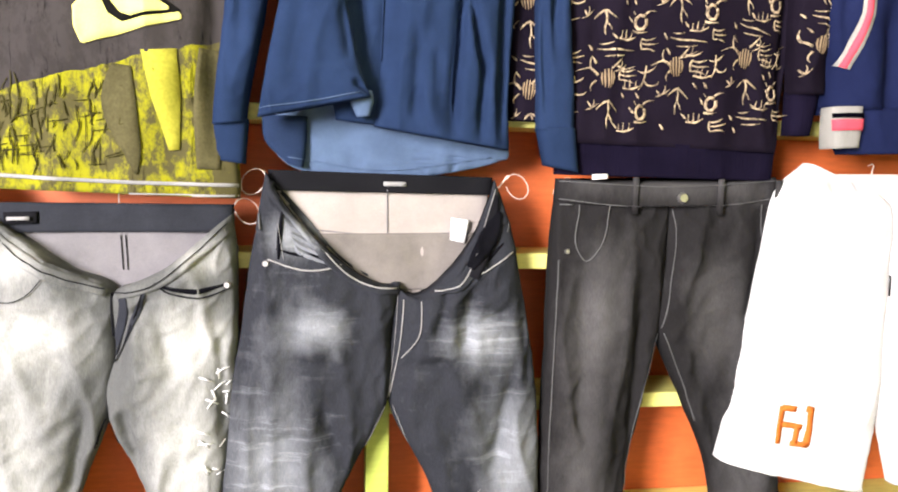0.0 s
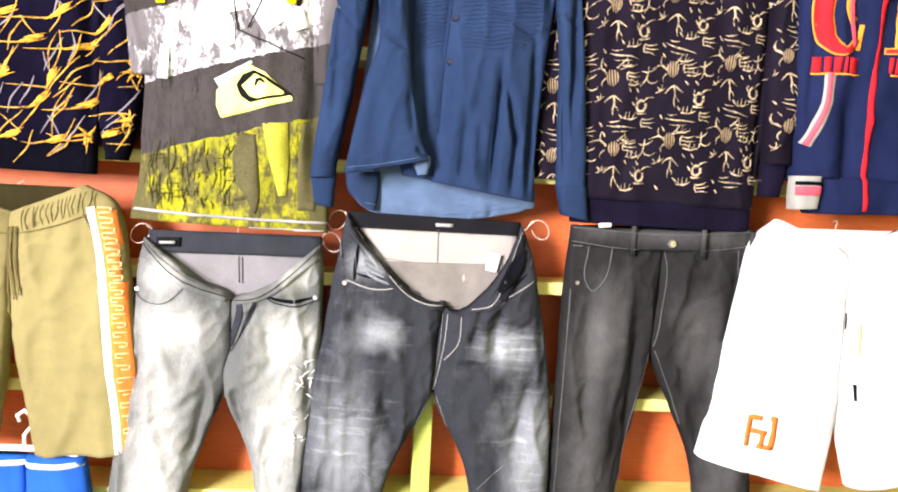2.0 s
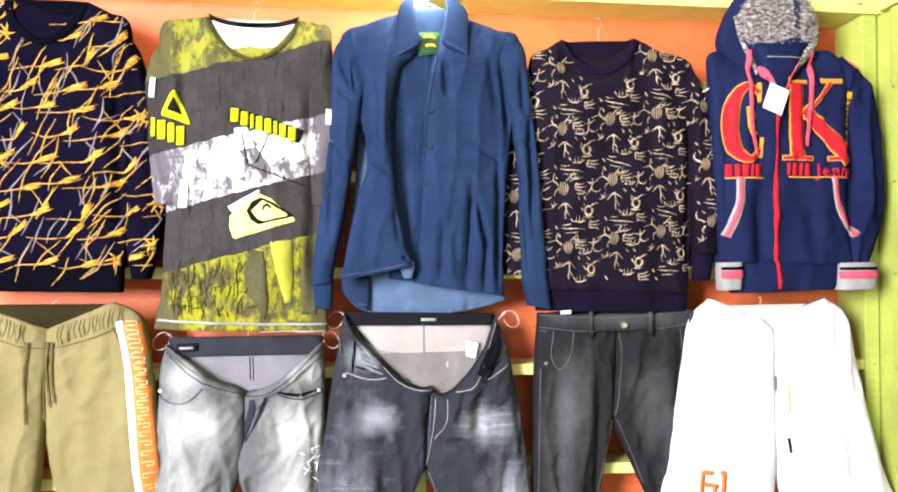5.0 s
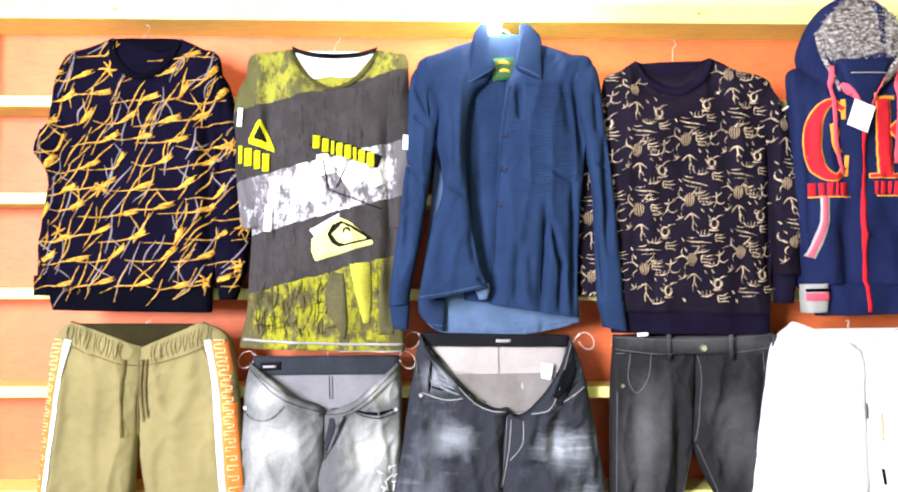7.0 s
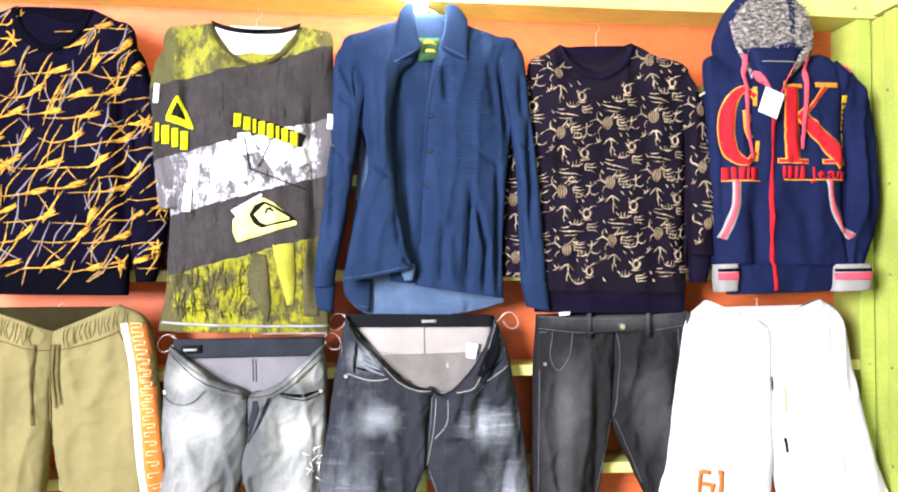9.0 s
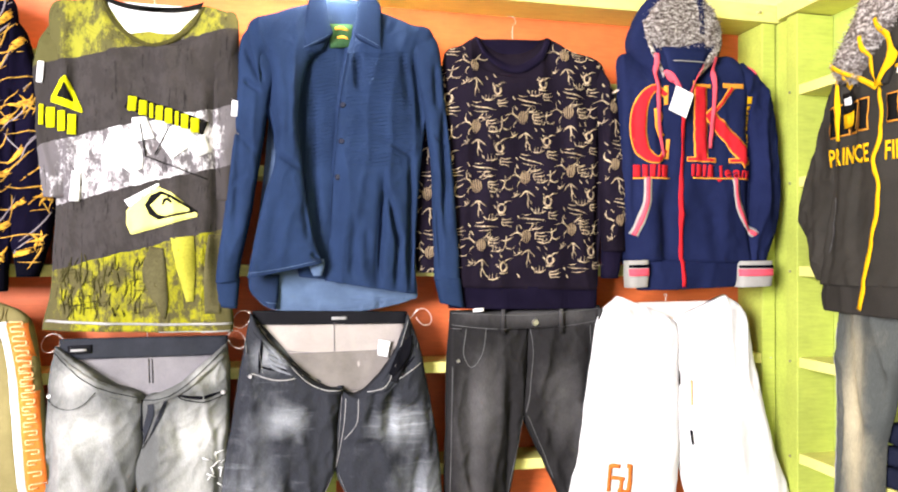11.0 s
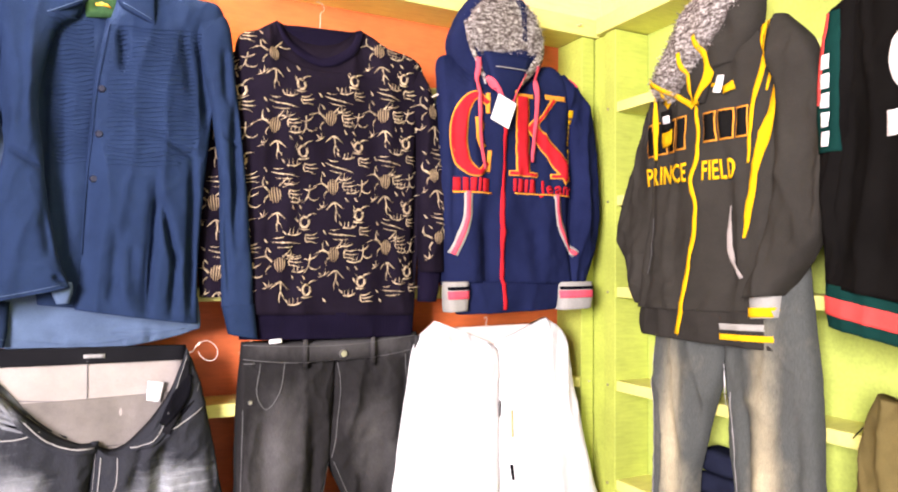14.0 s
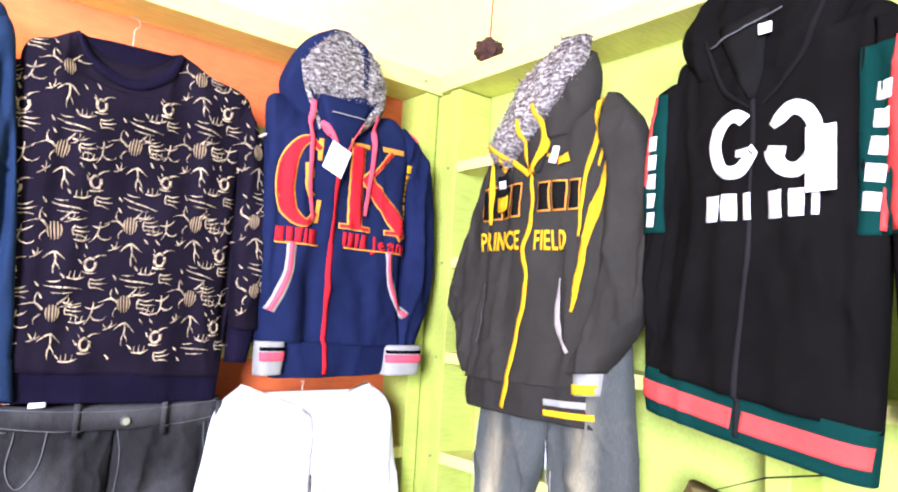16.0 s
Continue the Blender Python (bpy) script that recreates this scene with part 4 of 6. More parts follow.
    for k in range(34):
        z = 1.775 + 0.0088 * k
        for x0, x1 in ((0.088, min(0.268, 0.225 + 0.006 * k)), (-0.02, 0.060)):
            tucks.append([(x0 + (x1 - x0) * f, z + 0.003 * math.sin(9 * f + k * 0.6) + r.uniform(-0.0012, 0.0012) + 0.006 * f, 0.0012 + 0.0016 * math.sin(math.pi * min(1, max(0, f)))) for f in (0, 0.2, 0.4, 0.6, 0.8, 1.0)])
    g.strokes("pintuck_stitching", tucks, M_SHIRT, 0.0010, cross=1, label="rows of narrow stitched tucks on the chest")
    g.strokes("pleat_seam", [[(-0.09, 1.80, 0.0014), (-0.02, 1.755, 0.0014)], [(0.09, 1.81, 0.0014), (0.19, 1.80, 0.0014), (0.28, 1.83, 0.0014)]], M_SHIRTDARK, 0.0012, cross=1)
    g.strokes("hem_stitching", [[(-0.150, 1.500, 0.0014), (-0.07, 1.512, 0.0014), (0.01, 1.530, 0.0014)], [(-0.11, 1.424, 0.0014), (0.06, 1.405, 0.0014), (0.25, 1.432, 0.0014)]], M_SHIRTIN, 0.002, cross=1)


# ---- sweatshirt with cream figures ----


def sweatshirt_cream():
    g = Garment("sweatshirt", "dark navy crew-neck sweatshirt with an all-over cream twig print", "sweatshirt", 0.58, 1.77, BACK(0.58, 1.77, 1.243), "tops on the wall")
    g.panel("sleeve", [(0.34, 2.06, 0.42, 2.05), (0.295, 1.86, 0.38, 1.86), (0.275, 1.66, 0.36, 1.66), (0.282, 1.50, 0.35, 1.50)], M_PLUMKNIT, 0.022, 0.018, 3.3, 0.010, n=56, m=80)
    g.panel("sleeve", [(0.745, 2.07, 0.79, 2.08, 0.5), (0.77, 2.0, 0.832, 2.01), (0.79, 1.9, 0.852, 1.9), (0.795, 1.74, 0.864, 1.74), (0.80, 1.56, 0.862, 1.56)], M_PLUMKNIT, 0.028, -0.022, 5.3, 0.012, n=56, m=80)
    g.panel("cuff", [(0.80, 1.565, 0.860, 1.565), (0.80, 1.485, 0.845, 1.485)], M_INDIGORIB, 0.026, -0.022, 5.5, 0.004, n=20, m=8)
    g.panel("body", [(0.440, 2.148, 0.645, 2.158, 0.5, 0, -0.092), (0.395, 2.118, 0.715, 2.122, 0.8, 0, -0.085), (0.348, 2.085, 0.808, 2.085, 1, 0, -0.065), (0.355, 1.95, 0.815, 1.95), (0.36, 1.7, 0.81, 1.7), (0.366, 1.462, 0.793, 1.452)], M_PLUMKNIT, 0.044, 0, 11.3, 0.010, creases=((0.795, 2.0, 0.79, 1.49, 0.011, 0.03), (0.385, 2.0, 0.385, 1.5, 0.012, 0.016), (0.50, 1.75, 0.47, 1.48, 0.02, 0.012), (0.70, 1.8, 0.71, 1.48, 0.02, 0.012), (0.44, 1.98, 0.42, 1.55, 0.016, 0.010), (0.60, 1.62, 0.59, 1.48, 0.015, 0.010)))
    g.panel("hem_band", [(0.366, 1.468, 0.794, 1.458), (0.366, 1.43, 0.792, 1.425), (0.366, 1.404, 0.79, 1.400)], M_INDIGORIB, 0.041, 0, 4.3, 0.006, m=10)
    g.panel("neck_lining", [(0.452, 2.14, 0.634, 2.15), (0.455, 2.0, 0.63, 2.0)], M_INDIGORIB, 0.008, 0.004, 2.0, 0.002, n=16, m=8, hit=False)
    g.strokes("neckband", [[(0.438, 2.150, 0.018), (0.470, 2.090, 0.022), (0.545, 2.056, 0.024), (0.616, 2.094, 0.022), (0.648, 2.160, 0.018)]], M_INDIGORIB, 0.004)
    r = random.Random(12)
    marks, hatches = [], []

    def put(x, z, lines, into):
        """Lays a figure, drawn in millimetres round its middle, on the cloth."""
        if math.hypot((x - 0.545) / 0.125, (z - 2.15) / 0.135) < 1 or z > 2.13 or (x < 0.79 and z < 1.487) or (x > 0.79 and z < 1.59):
            return
        turn, k = r.uniform(-0.14, 0.14), r.uniform(0.98, 1.12)
        c, s, ox, oz = k * math.cos(turn), k * math.sin(turn), r.uniform(-3, 3), r.uniform(-3, 3)
        into.extend([[(x + (ox + px * c - pz * s) * 0.001, z + (oz + px * s + pz * c) * 0.001, w * 0.00064) for px, pz, w in line] for line in lines])

    crown = [[(-12, 2, 7), (-24, 12, 6), (-34, 10, 3), (-48, 4, 1.2)], [(-25, 12, 5), (-27, 22, 3), (-24, 32, 1)], [(6, 15, 6), (14, 24, 4), (22, 34, 1.2)], [(15, 20, 5), (30, 18, 4), (44, 24, 1.2)], [(-14, -6, 5), (-22, -16, 3), (-20, -24, 1)]]
    head = [[(-9, 10, 3), (-10, 0, 4.8), (-8, -12, 2)], [(-4.5, 15, 3), (-5, 0, 4.8), (-4, -16, 2)], [(0.5, 16, 3), (0.5, 0, 4.8), (1, -17, 2)], [(5.5, 15, 3), (6, 0, 4.8), (5, -16, 2)], [(10, 10, 3), (11, 0, 4.8), (9, -11, 2)]]
    apple = [ring(0, 0, 9.5, 12, 8.5, 60, 395, 14), [(-11, -16, 6), (0, -17, 5), (13, -14, 1.5)], [(5, 14, 6), (12, 20, 4), (24, 22, 1.2)], [(-10, 12, 4), (-14, 18, 1)]]
    arrow = [[(-17, 2, 1.5), (-8, 12, 5), (1, 17, 6), (9, 12, 5), (20, 2, 1.2)], [(1, 17, 5), (4, 0, 5), (1, -14, 4), (3, -27, 1)], [(4, -4, 3), (10, -12, 3), (12, -18, 1)]]
    man = [[(-15, 10, 1.5), (-4, 8, 5), (8, 14, 4), (14, 20, 1)], [(-2, 20, 3), (-3, 6, 5), (-6, -8, 4), (-14, -20, 1)], [(-5, -4, 4), (4, -12, 5), (16, -10, 3), (20, -4, 1)]]
    wave = [[(-30, 6, 1.2), (-12, 2, 5), (10, 0, 4.5), (32, -4, 1.2)], [(-26, 14, 1), (-16, 12, 4), (-4, 14, 1)], [(-20, -8, 1), (0, -10, 4), (16, -9, 1)]]
    claw = [[(-14, 8, 3), (-2, 6, 5), (12, 12, 1)], [(-12, 0, 3), (0, -1, 5), (16, 2, 1)], [(-12, -9, 3), (0, -8, 4), (12, -12, 1)], [(-12, 9, 4), (-15, 0, 5), (-12, -10, 3)]]
    comb = [[(-14, -6, 4), (2, -8, 6), (16, -2, 2)], [(-10, -4, 3), (-9, 6, 1)], [(-2, -5, 3), (-1, 8, 1)], [(7, -4, 3), (9, 6, 1)]]
    dot = [[(-3, 4, 2), (2, -3, 6), (4, -6, 1)]]
    twig = [[(-12, -6, 1), (-2, -2, 4), (10, 8, 1)], [(-1, -1, 3), (2, 8, 2), (1, 14, 1)]]
    for i in range(-1, 6):
        for j in range(-2, 6):
            x, z = 0.318 + 0.130 * i - 0.006 * j, 1.392 + 0.160 * j + 0.023 * i
            put(x, z, crown, marks), put(x, z, head, hatches)
            put(x - 0.066, z - 0.084, apple, marks)
            put(x + 0.004, z - 0.056, arrow, marks)
            put(x - 0.056, z - 0.020, man, marks)
            put(x + 0.022, z - 0.112, wave, marks)
            put(x - 0.050, z - 0.122, claw, marks)
            put(x + 0.040, z - 0.086, comb, marks)
            put(x + 0.040, z + 0.004, claw, marks)
            put(x - 0.020, z - 0.105, dot, marks)
            put(x - 0.024, z - 0.048, twig, marks)
            put(x + 0.030, z - 0.140, twig, marks)
            put(x - 0.085, z - 0.030, comb, marks)
            for dx, dz in ((-0.03, -0.045), (0.035, -0.03), (0.02, -0.085), (-0.075, -0.05), (0.05, -0.055), (-0.02, 0.03)):
                put(x + dx, z + dz, dot, marks)
    g.strokes("figure_print", marks, M_CREAMPRINT, 0.0018, cross=1, step=0.01)
    g.strokes("hatched_print", hatches, fabric("tan_print", (0.36, 0.26, 0.16), 0.3, 500), 0.0018, cross=1)


# ---- zipped hoodies ----


def hoodie_blue():
    g = Garment("hoodie", "royal navy zipped hoodie with fur-lined hood and red appliques", "hoodie", 1.03, 1.80, BACK(1.03, 1.80, 1.20), "tops on the wall")
    g.panel("sleeve", [(0.842, 2.09, 0.90, 2.08), (0.844, 1.85, 0.90, 1.85), (0.848, 1.65, 0.90, 1.65), (0.858, 1.525, 0.915, 1.525)], M_HOODBLUE, 0.026, 0.012, 2.3, 0.012, n=56, m=80)
    g.panel("sleeve", [(1.17, 2.09, 1.23, 2.112, 0.5), (1.205, 2.03, 1.292, 2.045), (1.235, 1.95, 1.333, 1.95), (1.25, 1.80, 1.35, 1.78), (1.24, 1.67, 1.343, 1.66), (1.21, 1.525, 1.30, 1.535)], M_HOODBLUE, 0.034, 0.004, 8.3, 0.014, n=64, m=90)
    for xl, xr in ((0.850, 0.912), (1.190, 1.300)):
        c = g.panel("cuff", [(xl, 1.535, xr, 1.537), (xl, 1.495, xr, 1.498), (xl + 0.002, 1.460, xr - 0.004, 1.464)], M_GREYRIB, 0.036, -0.022, 1.3, 0.002, n=28, m=12, label="cuff with red and grey stripes", square=0.4)
        g.strokes("cuff_stripe", [[(xl + 0.001, 1.519, 0.008), (xr - 0.001, 1.521, 0.008)]], M_NAVYRIB, 0.0030, parent=c, step=0.004, cross=3)
        g.strokes("cuff_stripe", [[(xl + 0.001, 1.502, 0.020), (xr - 0.001, 1.504, 0.020)]], M_CORAL, 0.0034, parent=c, step=0.004, cross=3)
    g.panel("body", [(0.92, 2.115, 1.12, 2.12, 0.6, 0, -0.09), (0.84, 2.105, 1.20, 2.118, 0.9, 0, -0.09), (0.842, 2.0, 1.245, 2.0), (0.844, 1.9, 1.25, 1.9), (0.848, 1.74, 1.25, 1.74), (0.856, 1.535, 1.248, 1.53)], M_HOODBLUE, 0.050, 0, 9.3, 0.012, creases=((0.965, 1.82, 0.975, 1.48, 0.030, 0.020), (1.235, 2.04, 1.238, 1.56, 0.014, 0.028), (0.875, 2.02, 0.875, 1.6, 0.010, 0.015), (1.10, 1.78, 1.12, 1.56, 0.02, 0.010)))
    g.panel("hem_band", [(0.872, 1.538, 1.246, 1.533), (0.88, 1.49, 1.225, 1.488), (0.90, 1.452, 1.195, 1.462)], M_HOODBLUE, 0.042, 0, 4.9, 0.008, m=12)
    hood = g.panel("hood", [(0.985, 2.312, 1.035, 2.308, 0.4), (0.925, 2.272, 1.095, 2.268, 0.9), (0.882, 2.205, 1.138, 2.205), (0.862, 2.14, 1.145, 2.14), (0.885, 2.09, 1.12, 2.09), (0.945, 2.04, 1.075, 2.04, 0.8)], M_HOODBLUE, 0.055, 0.0, 6.6, 0.008, n=72, m=60)
    fur = g.panel("fur_lining", [(0.99, 2.296, 1.045, 2.292, 0.4), (0.938, 2.252, 1.100, 2.250, 0.9), (0.903, 2.195, 1.126, 2.195), (0.908, 2.150, 1.122, 2.150), (0.945, 2.116, 1.075, 2.120, 0.5)], M_FUR, 0.030, -0.032, 1.6, 0.006, n=48, m=40, label="speckled grey fur hood lining", parent=hood)
    tufts(fur, 2600, 0.009, 5)
    g.panel("neck_lining", [(0.940, 2.122, 1.085, 2.122), (0.962, 2.06, 1.058, 2.06), (0.990, 1.985, 1.018, 1.985)], M_HOODBLUE, 0.01, -0.058, 2.0, 0.002, n=16, m=10)
    g.strokes("fur_edge", [[(0.898, 2.20, 0.010), (0.908, 2.14, 0.012), (0.930, 2.09, 0.011), (0.958, 2.045, 0.006)], [(1.124, 2.19, 0.014), (1.118, 2.14, 0.024), (1.088, 2.095, 0.026), (1.052, 2.05, 0.010)]], M_FUR, 0.006, cross=3)
    z = g.strokes("zip", [[(1.002, 1.985, 0.012), (1.003, 1.85, 0.012), (1.006, 1.65, 0.012), (1.014, 1.45, 0.011)]], M_RED, 0.004)
    g.strokes("neck_zip", [[(0.956, 2.062, 0.008), (0.985, 2.015, 0.009), (0.998, 1.96, 0.010)], [(1.066, 2.078, 0.008), (1.036, 2.025, 0.009), (1.003, 1.95, 0.010)]], M_CORAL, 0.006)
    g.strokes("drawstring", [[(0.926, 2.105, 0.014), (0.932, 2.0, 0.013), (0.934, 1.90, 0.012), (0.945, 1.82, 0.010)]], M_CORAL, 0.012, cross=3)
    g.strokes("drawstring", [[(1.108, 2.105, 0.014), (1.105, 2.0, 0.013), (1.098, 1.92, 0.012), (1.090, 1.85, 0.010)]], M_CORAL, 0.012, cross=3)
    g.strokes("hanger_wire", [[(0.966, 2.082, 0.0025), (1.084, 2.084, 0.0025)]], M_STITCH, 0.010, cross=1)
    # applique: a red oval ring, and an upright bar with a slanted wedge, edged in amber
    curl = [(0.958, 1.992), (0.930, 2.012), (0.902, 1.99), (0.884, 1.94), (0.882, 1.88), (0.898, 1.832), (0.930, 1.812), (0.958, 1.838)]
    girth = (0.010, 0.014, 0.026, 0.038, 0.038, 0.028, 0.014, 0.010)
    g.strokes("applique_edge", [[(x, zz, w + 0.007) for (x, zz), w in zip(curl, girth)], [(1.062, 2.025, 0.047), (1.066, 1.815, 0.047)], [(1.088, 1.925, 0.010), (1.172, 2.03, 0.016)], [(1.088, 1.955, 0.034), (1.222, 1.815, 0.054)], [(1.022, 1.818, 0.014), (1.115, 1.818, 0.014)], [(1.155, 1.818, 0.014), (1.242, 1.82, 0.014)], [(1.030, 2.026, 0.012), (1.10, 2.026, 0.012)], [(1.14, 2.032, 0.014), (1.205, 2.032, 0.014)], [(0.957, 2.018, 0.010), (0.957, 1.965, 0.010)], [(0.962, 1.87, 0.010), (0.960, 1.815, 0.010)]], M_AMBER, 0.0022, cross=6, step=0.006)
    g.strokes("applique", [[(x, zz, w) for (x, zz), w in zip(curl, girth)], [(1.062, 2.021, 0.038), (1.066, 1.819, 0.038)], [(1.090, 1.951, 0.026), (1.218, 1.820, 0.046)], [(1.092, 1.93, 0.005), (1.17, 2.026, 0.008)], [(1.026, 1.818, 0.008), (1.111, 1.818, 0.008)], [(1.159, 1.818, 0.008), (1.238, 1.82, 0.008)]], M_RED, 0.0036, cross=6, step=0.006)
    g.strokes("small_emblem", [[(0.930, 1.955, 0.020), (0.935, 1.93, 0.026), (0.930, 1.90, 0.014), (0.945, 1.875, 0.020)]], M_AMBER, 0.0045)
    g.strokes("word_block", bars(0.868, 1.765, (0.018, 0.014, 0.014, 0.008, 0.022), 0.034, 0.005) + bars(1.035, 1.77, (0.010, 0.018, 0.008, 0.018), 0.034, 0.005), M_RED, 0.0035)
    g.lettering("letter", "Jeans", 1.118, 1.770, 0.120, 0.034, M_RED, 0.0035)
    g.strokes("word_underline", [[(0.868, 1.762, 0.004), (0.972, 1.762, 0.004)], [(1.04, 1.766, 0.004), (1.238, 1.768, 0.004)]], M_AMBER, 0.0035, cross=1)
    side = [[(1.228, zz, 0.013), (1.228, zz - h, 0.013)] for zz, h in ((2.005, 0.020), (1.98, 0.012), (1.963, 0.007), (1.951, 0.012), (1.934, 0.006), (1.923, 0.012), (1.90, 0.014), (1.881, 0.007), (1.869, 0.012), (1.852, 0.012))]
    g.strokes("side_word_block", side, M_YELLOWEMB, 0.0035)
    for line in ([(0.906, 1.765), (0.902, 1.70), (0.888, 1.65), (0.868, 1.605)], [(1.172, 1.77), (1.185, 1.70), (1.21, 1.65), (1.247, 1.61)]):
        p = g.strokes("pocket_trim", [[(x, zz, 0.022) for x, zz in line]], M_GREYRIB, 0.003, cross=3)
        g.strokes("trim_stripe", [[(x, zz, 0.011) for x, zz in line]], M_CORAL, 0.005, parent=p)
    g.strokes("shoulder_patch", [[(1.228, 2.118, 0.02), (1.255, 2.075, 0.024)]], M_CORAL, 0.003)
    s = 0.086
    bm = box_bm(-0.028, 0.028, -0.001, 0.001, -0.037, 0.037, 0.0006)
    bm.transform(Matrix.Translation((0.985 - 1.03, -s, 1.968 - 1.80)) @ Matrix.Rotation(radians(22), 4, "Y") @ Matrix.Rotation(radians(-6), 4, "X"))
    part("price_tag", bm, M_CARD, g.ob, "blank white card tag")


def hoodie_charcoal():
    g = Garment("hoodie", "charcoal zipped hoodie with fur hood and yellow trim", "hoodie", -0.77, 1.78, SIDE(-0.77, 1.78, 1.352), "tops on the wall")
    g.panel("sleeve", [(-0.965, 2.0, -0.89, 1.98), (-1.05, 1.85, -0.93, 1.83), (-1.11, 1.69, -0.96, 1.67), (-1.075, 1.58, -0.96, 1.57), (-1.03, 1.485, -0.95, 1.485)], M_CHARCOAL, 0.034, 0.012, 3.4, 0.016, n=64, m=90)
    g.panel("sleeve", [(-0.635, 2.085, -0.572, 2.102, 0.5), (-0.61, 2.02, -0.512, 2.03), (-0.58, 1.95, -0.482, 1.93), (-0.575, 1.8, -0.448, 1.80), (-0.60, 1.65, -0.490, 1.64), (-0.652, 1.512, -0.575, 1.520)], M_CHARCOAL, 0.048, -0.012, 7.4, 0.016, n=64, m=90)
    c = g.panel("cuff", [(-0.652, 1.518, -0.580, 1.522), (-0.65, 1.468, -0.586, 1.474)], M_GREYRIB, 0.040, -0.012, 1.7, 0.004, n=24, m=10, label="grey cuff with yellow stripe")
    g.strokes("cuff_stripe", [[(-0.650, 1.482, 0.020), (-0.584, 1.486, 0.020)]], M_YELLOWEMB, 0.004, parent=c, step=0.004, cross=3)
    g.panel("body", [(-0.87, 2.05, -0.68, 2.09, 0.6, 0, -0.09), (-0.935, 2.02, -0.60, 2.09, 0.9, 0, -0.02), (-0.96, 1.9, -0.572, 1.95), (-0.958, 1.75, -0.585, 1.75), (-0.98, 1.6, -0.60, 1.6), (-1.005, 1.475, -0.60, 1.48)], M_CHARCOAL, 0.050, 0, 10.4, 0.014, creases=((-0.60, 2.02, -0.61, 1.52, 0.014, 0.030), (-0.935, 1.95, -0.95, 1.5, 0.014, 0.018), (-0.70, 1.72, -0.69, 1.5, 0.02, 0.010), (-0.87, 1.72, -0.88, 1.5, 0.02, 0.008)))
    h = g.panel("hem_band", [(-1.005, 1.48, -0.60, 1.485), (-1.012, 1.44, -0.595, 1.445), (-1.005, 1.408, -0.59, 1.405)], M_CHARRIB, 0.046, 0, 4.6, 0.008, m=12)
    g.strokes("hem_stripe", [[(-0.72, 1.447, 0.014), (-0.59, 1.452, 0.014)]], M_GREYRIB, 0.004, parent=h, cross=3, step=0.004)
    g.strokes("hem_stripe", [[(-0.72, 1.425, 0.013), (-0.59, 1.429, 0.013)]], M_YELLOWEMB, 0.0042, parent=h, cross=3, step=0.004)
    hood = g.panel("hood", [(-0.70, 2.215, -0.645, 2.212, 0.5), (-0.79, 2.165, -0.628, 2.155), (-0.85, 2.10, -0.640, 2.085), (-0.82, 2.02, -0.68, 2.03, 0.8)], M_CHARCOAL, 0.05, -0.01, 6.9, 0.010, n=72, m=60)
    fur = g.panel("fur_lining", [(-0.695, 2.238, -0.628, 2.235, 0.6), (-0.80, 2.175, -0.655, 2.15), (-0.868, 2.10, -0.735, 2.07), (-0.908, 2.035, -0.82, 2.0), (-0.89, 1.985, -0.85, 1.975, 0.6)], M_FUR, 0.040, -0.045, 2.6, 0.008, n=48, m=40, label="speckled grey fur hood lining", parent=hood)
    tufts(fur, 2600, 0.009, 5)
    g.panel("neck_lining", [(-0.82, 2.05, -0.74, 2.08), (-0.80, 1.99, -0.74, 2.0), (-0.775, 1.95, -0.755, 1.95)], M_CHARRIB, 0.012, -0.05, 2.0, 0.002, n=16, m=10)
    g.strokes("zip", [[(-0.775, 1.95, 0.008), (-0.770, 1.84, 0.010), (-0.788, 1.776, 0.011), (-0.776, 1.697, 0.010), (-0.802, 1.566, 0.013), (-0.846, 1.402, 0.014)]], M_YELLOWEMB, 0.005)
    g.strokes("neck_trim", [[(-0.905, 2.03, 0.011), (-0.863, 2.002, 0.012), (-0.782, 1.946, 0.013)], [(-0.793, 2.068, 0.010), (-0.783, 1.95, 0.012)], [(-0.751, 2.097, 0.012), (-0.738, 2.016, 0.013), (-0.772, 1.950, 0.012)]], M_YELLOWEMB, 0.006)
    g.strokes("drawstring", [[(-0.908, 2.035, 0.013), (-0.905, 1.93, 0.013), (-0.910, 1.89, 0.012), (-0.912, 1.840, 0.009)]], M_YELLOWEMB, 0.010, cross=3)
    g.strokes("sleeve_stripe", [[(-0.606, 2.098, 0.012), (-0.611, 2.024, 0.013), (-0.634, 1.932, 0.010), (-0.648, 1.80, 0.007)]], M_YELLOWEMB, 0.004, step=0.006)
    g.strokes("sleeve_stripe", [[(-0.590, 2.098, 0.008), (-0.596, 2.024, 0.007), (-0.612, 1.95, 0.003)]], M_YELLOWEMB, 0.004, step=0.006)
    g.strokes("sleeve_stripe", [[(-0.570, 2.098, 0.014), (-0.580, 2.016, 0.015), (-0.604, 1.902, 0.016), (-0.628, 1.80, 0.018), (-0.650, 1.691, 0.014), (-0.660, 1.640, 0.005)]], M_YELLOWEMB, 0.004, step=0.006)
    g.strokes("word_edge", bars(-0.955, 1.852, (0.032, 0.036, 0.034, 0.030), 0.080, 0.005, 0.0) + bars(-0.755, 1.858, (0.036, 0.034, 0.030), 0.068, 0.004), M_AMBER, 0.003, step=0.006)
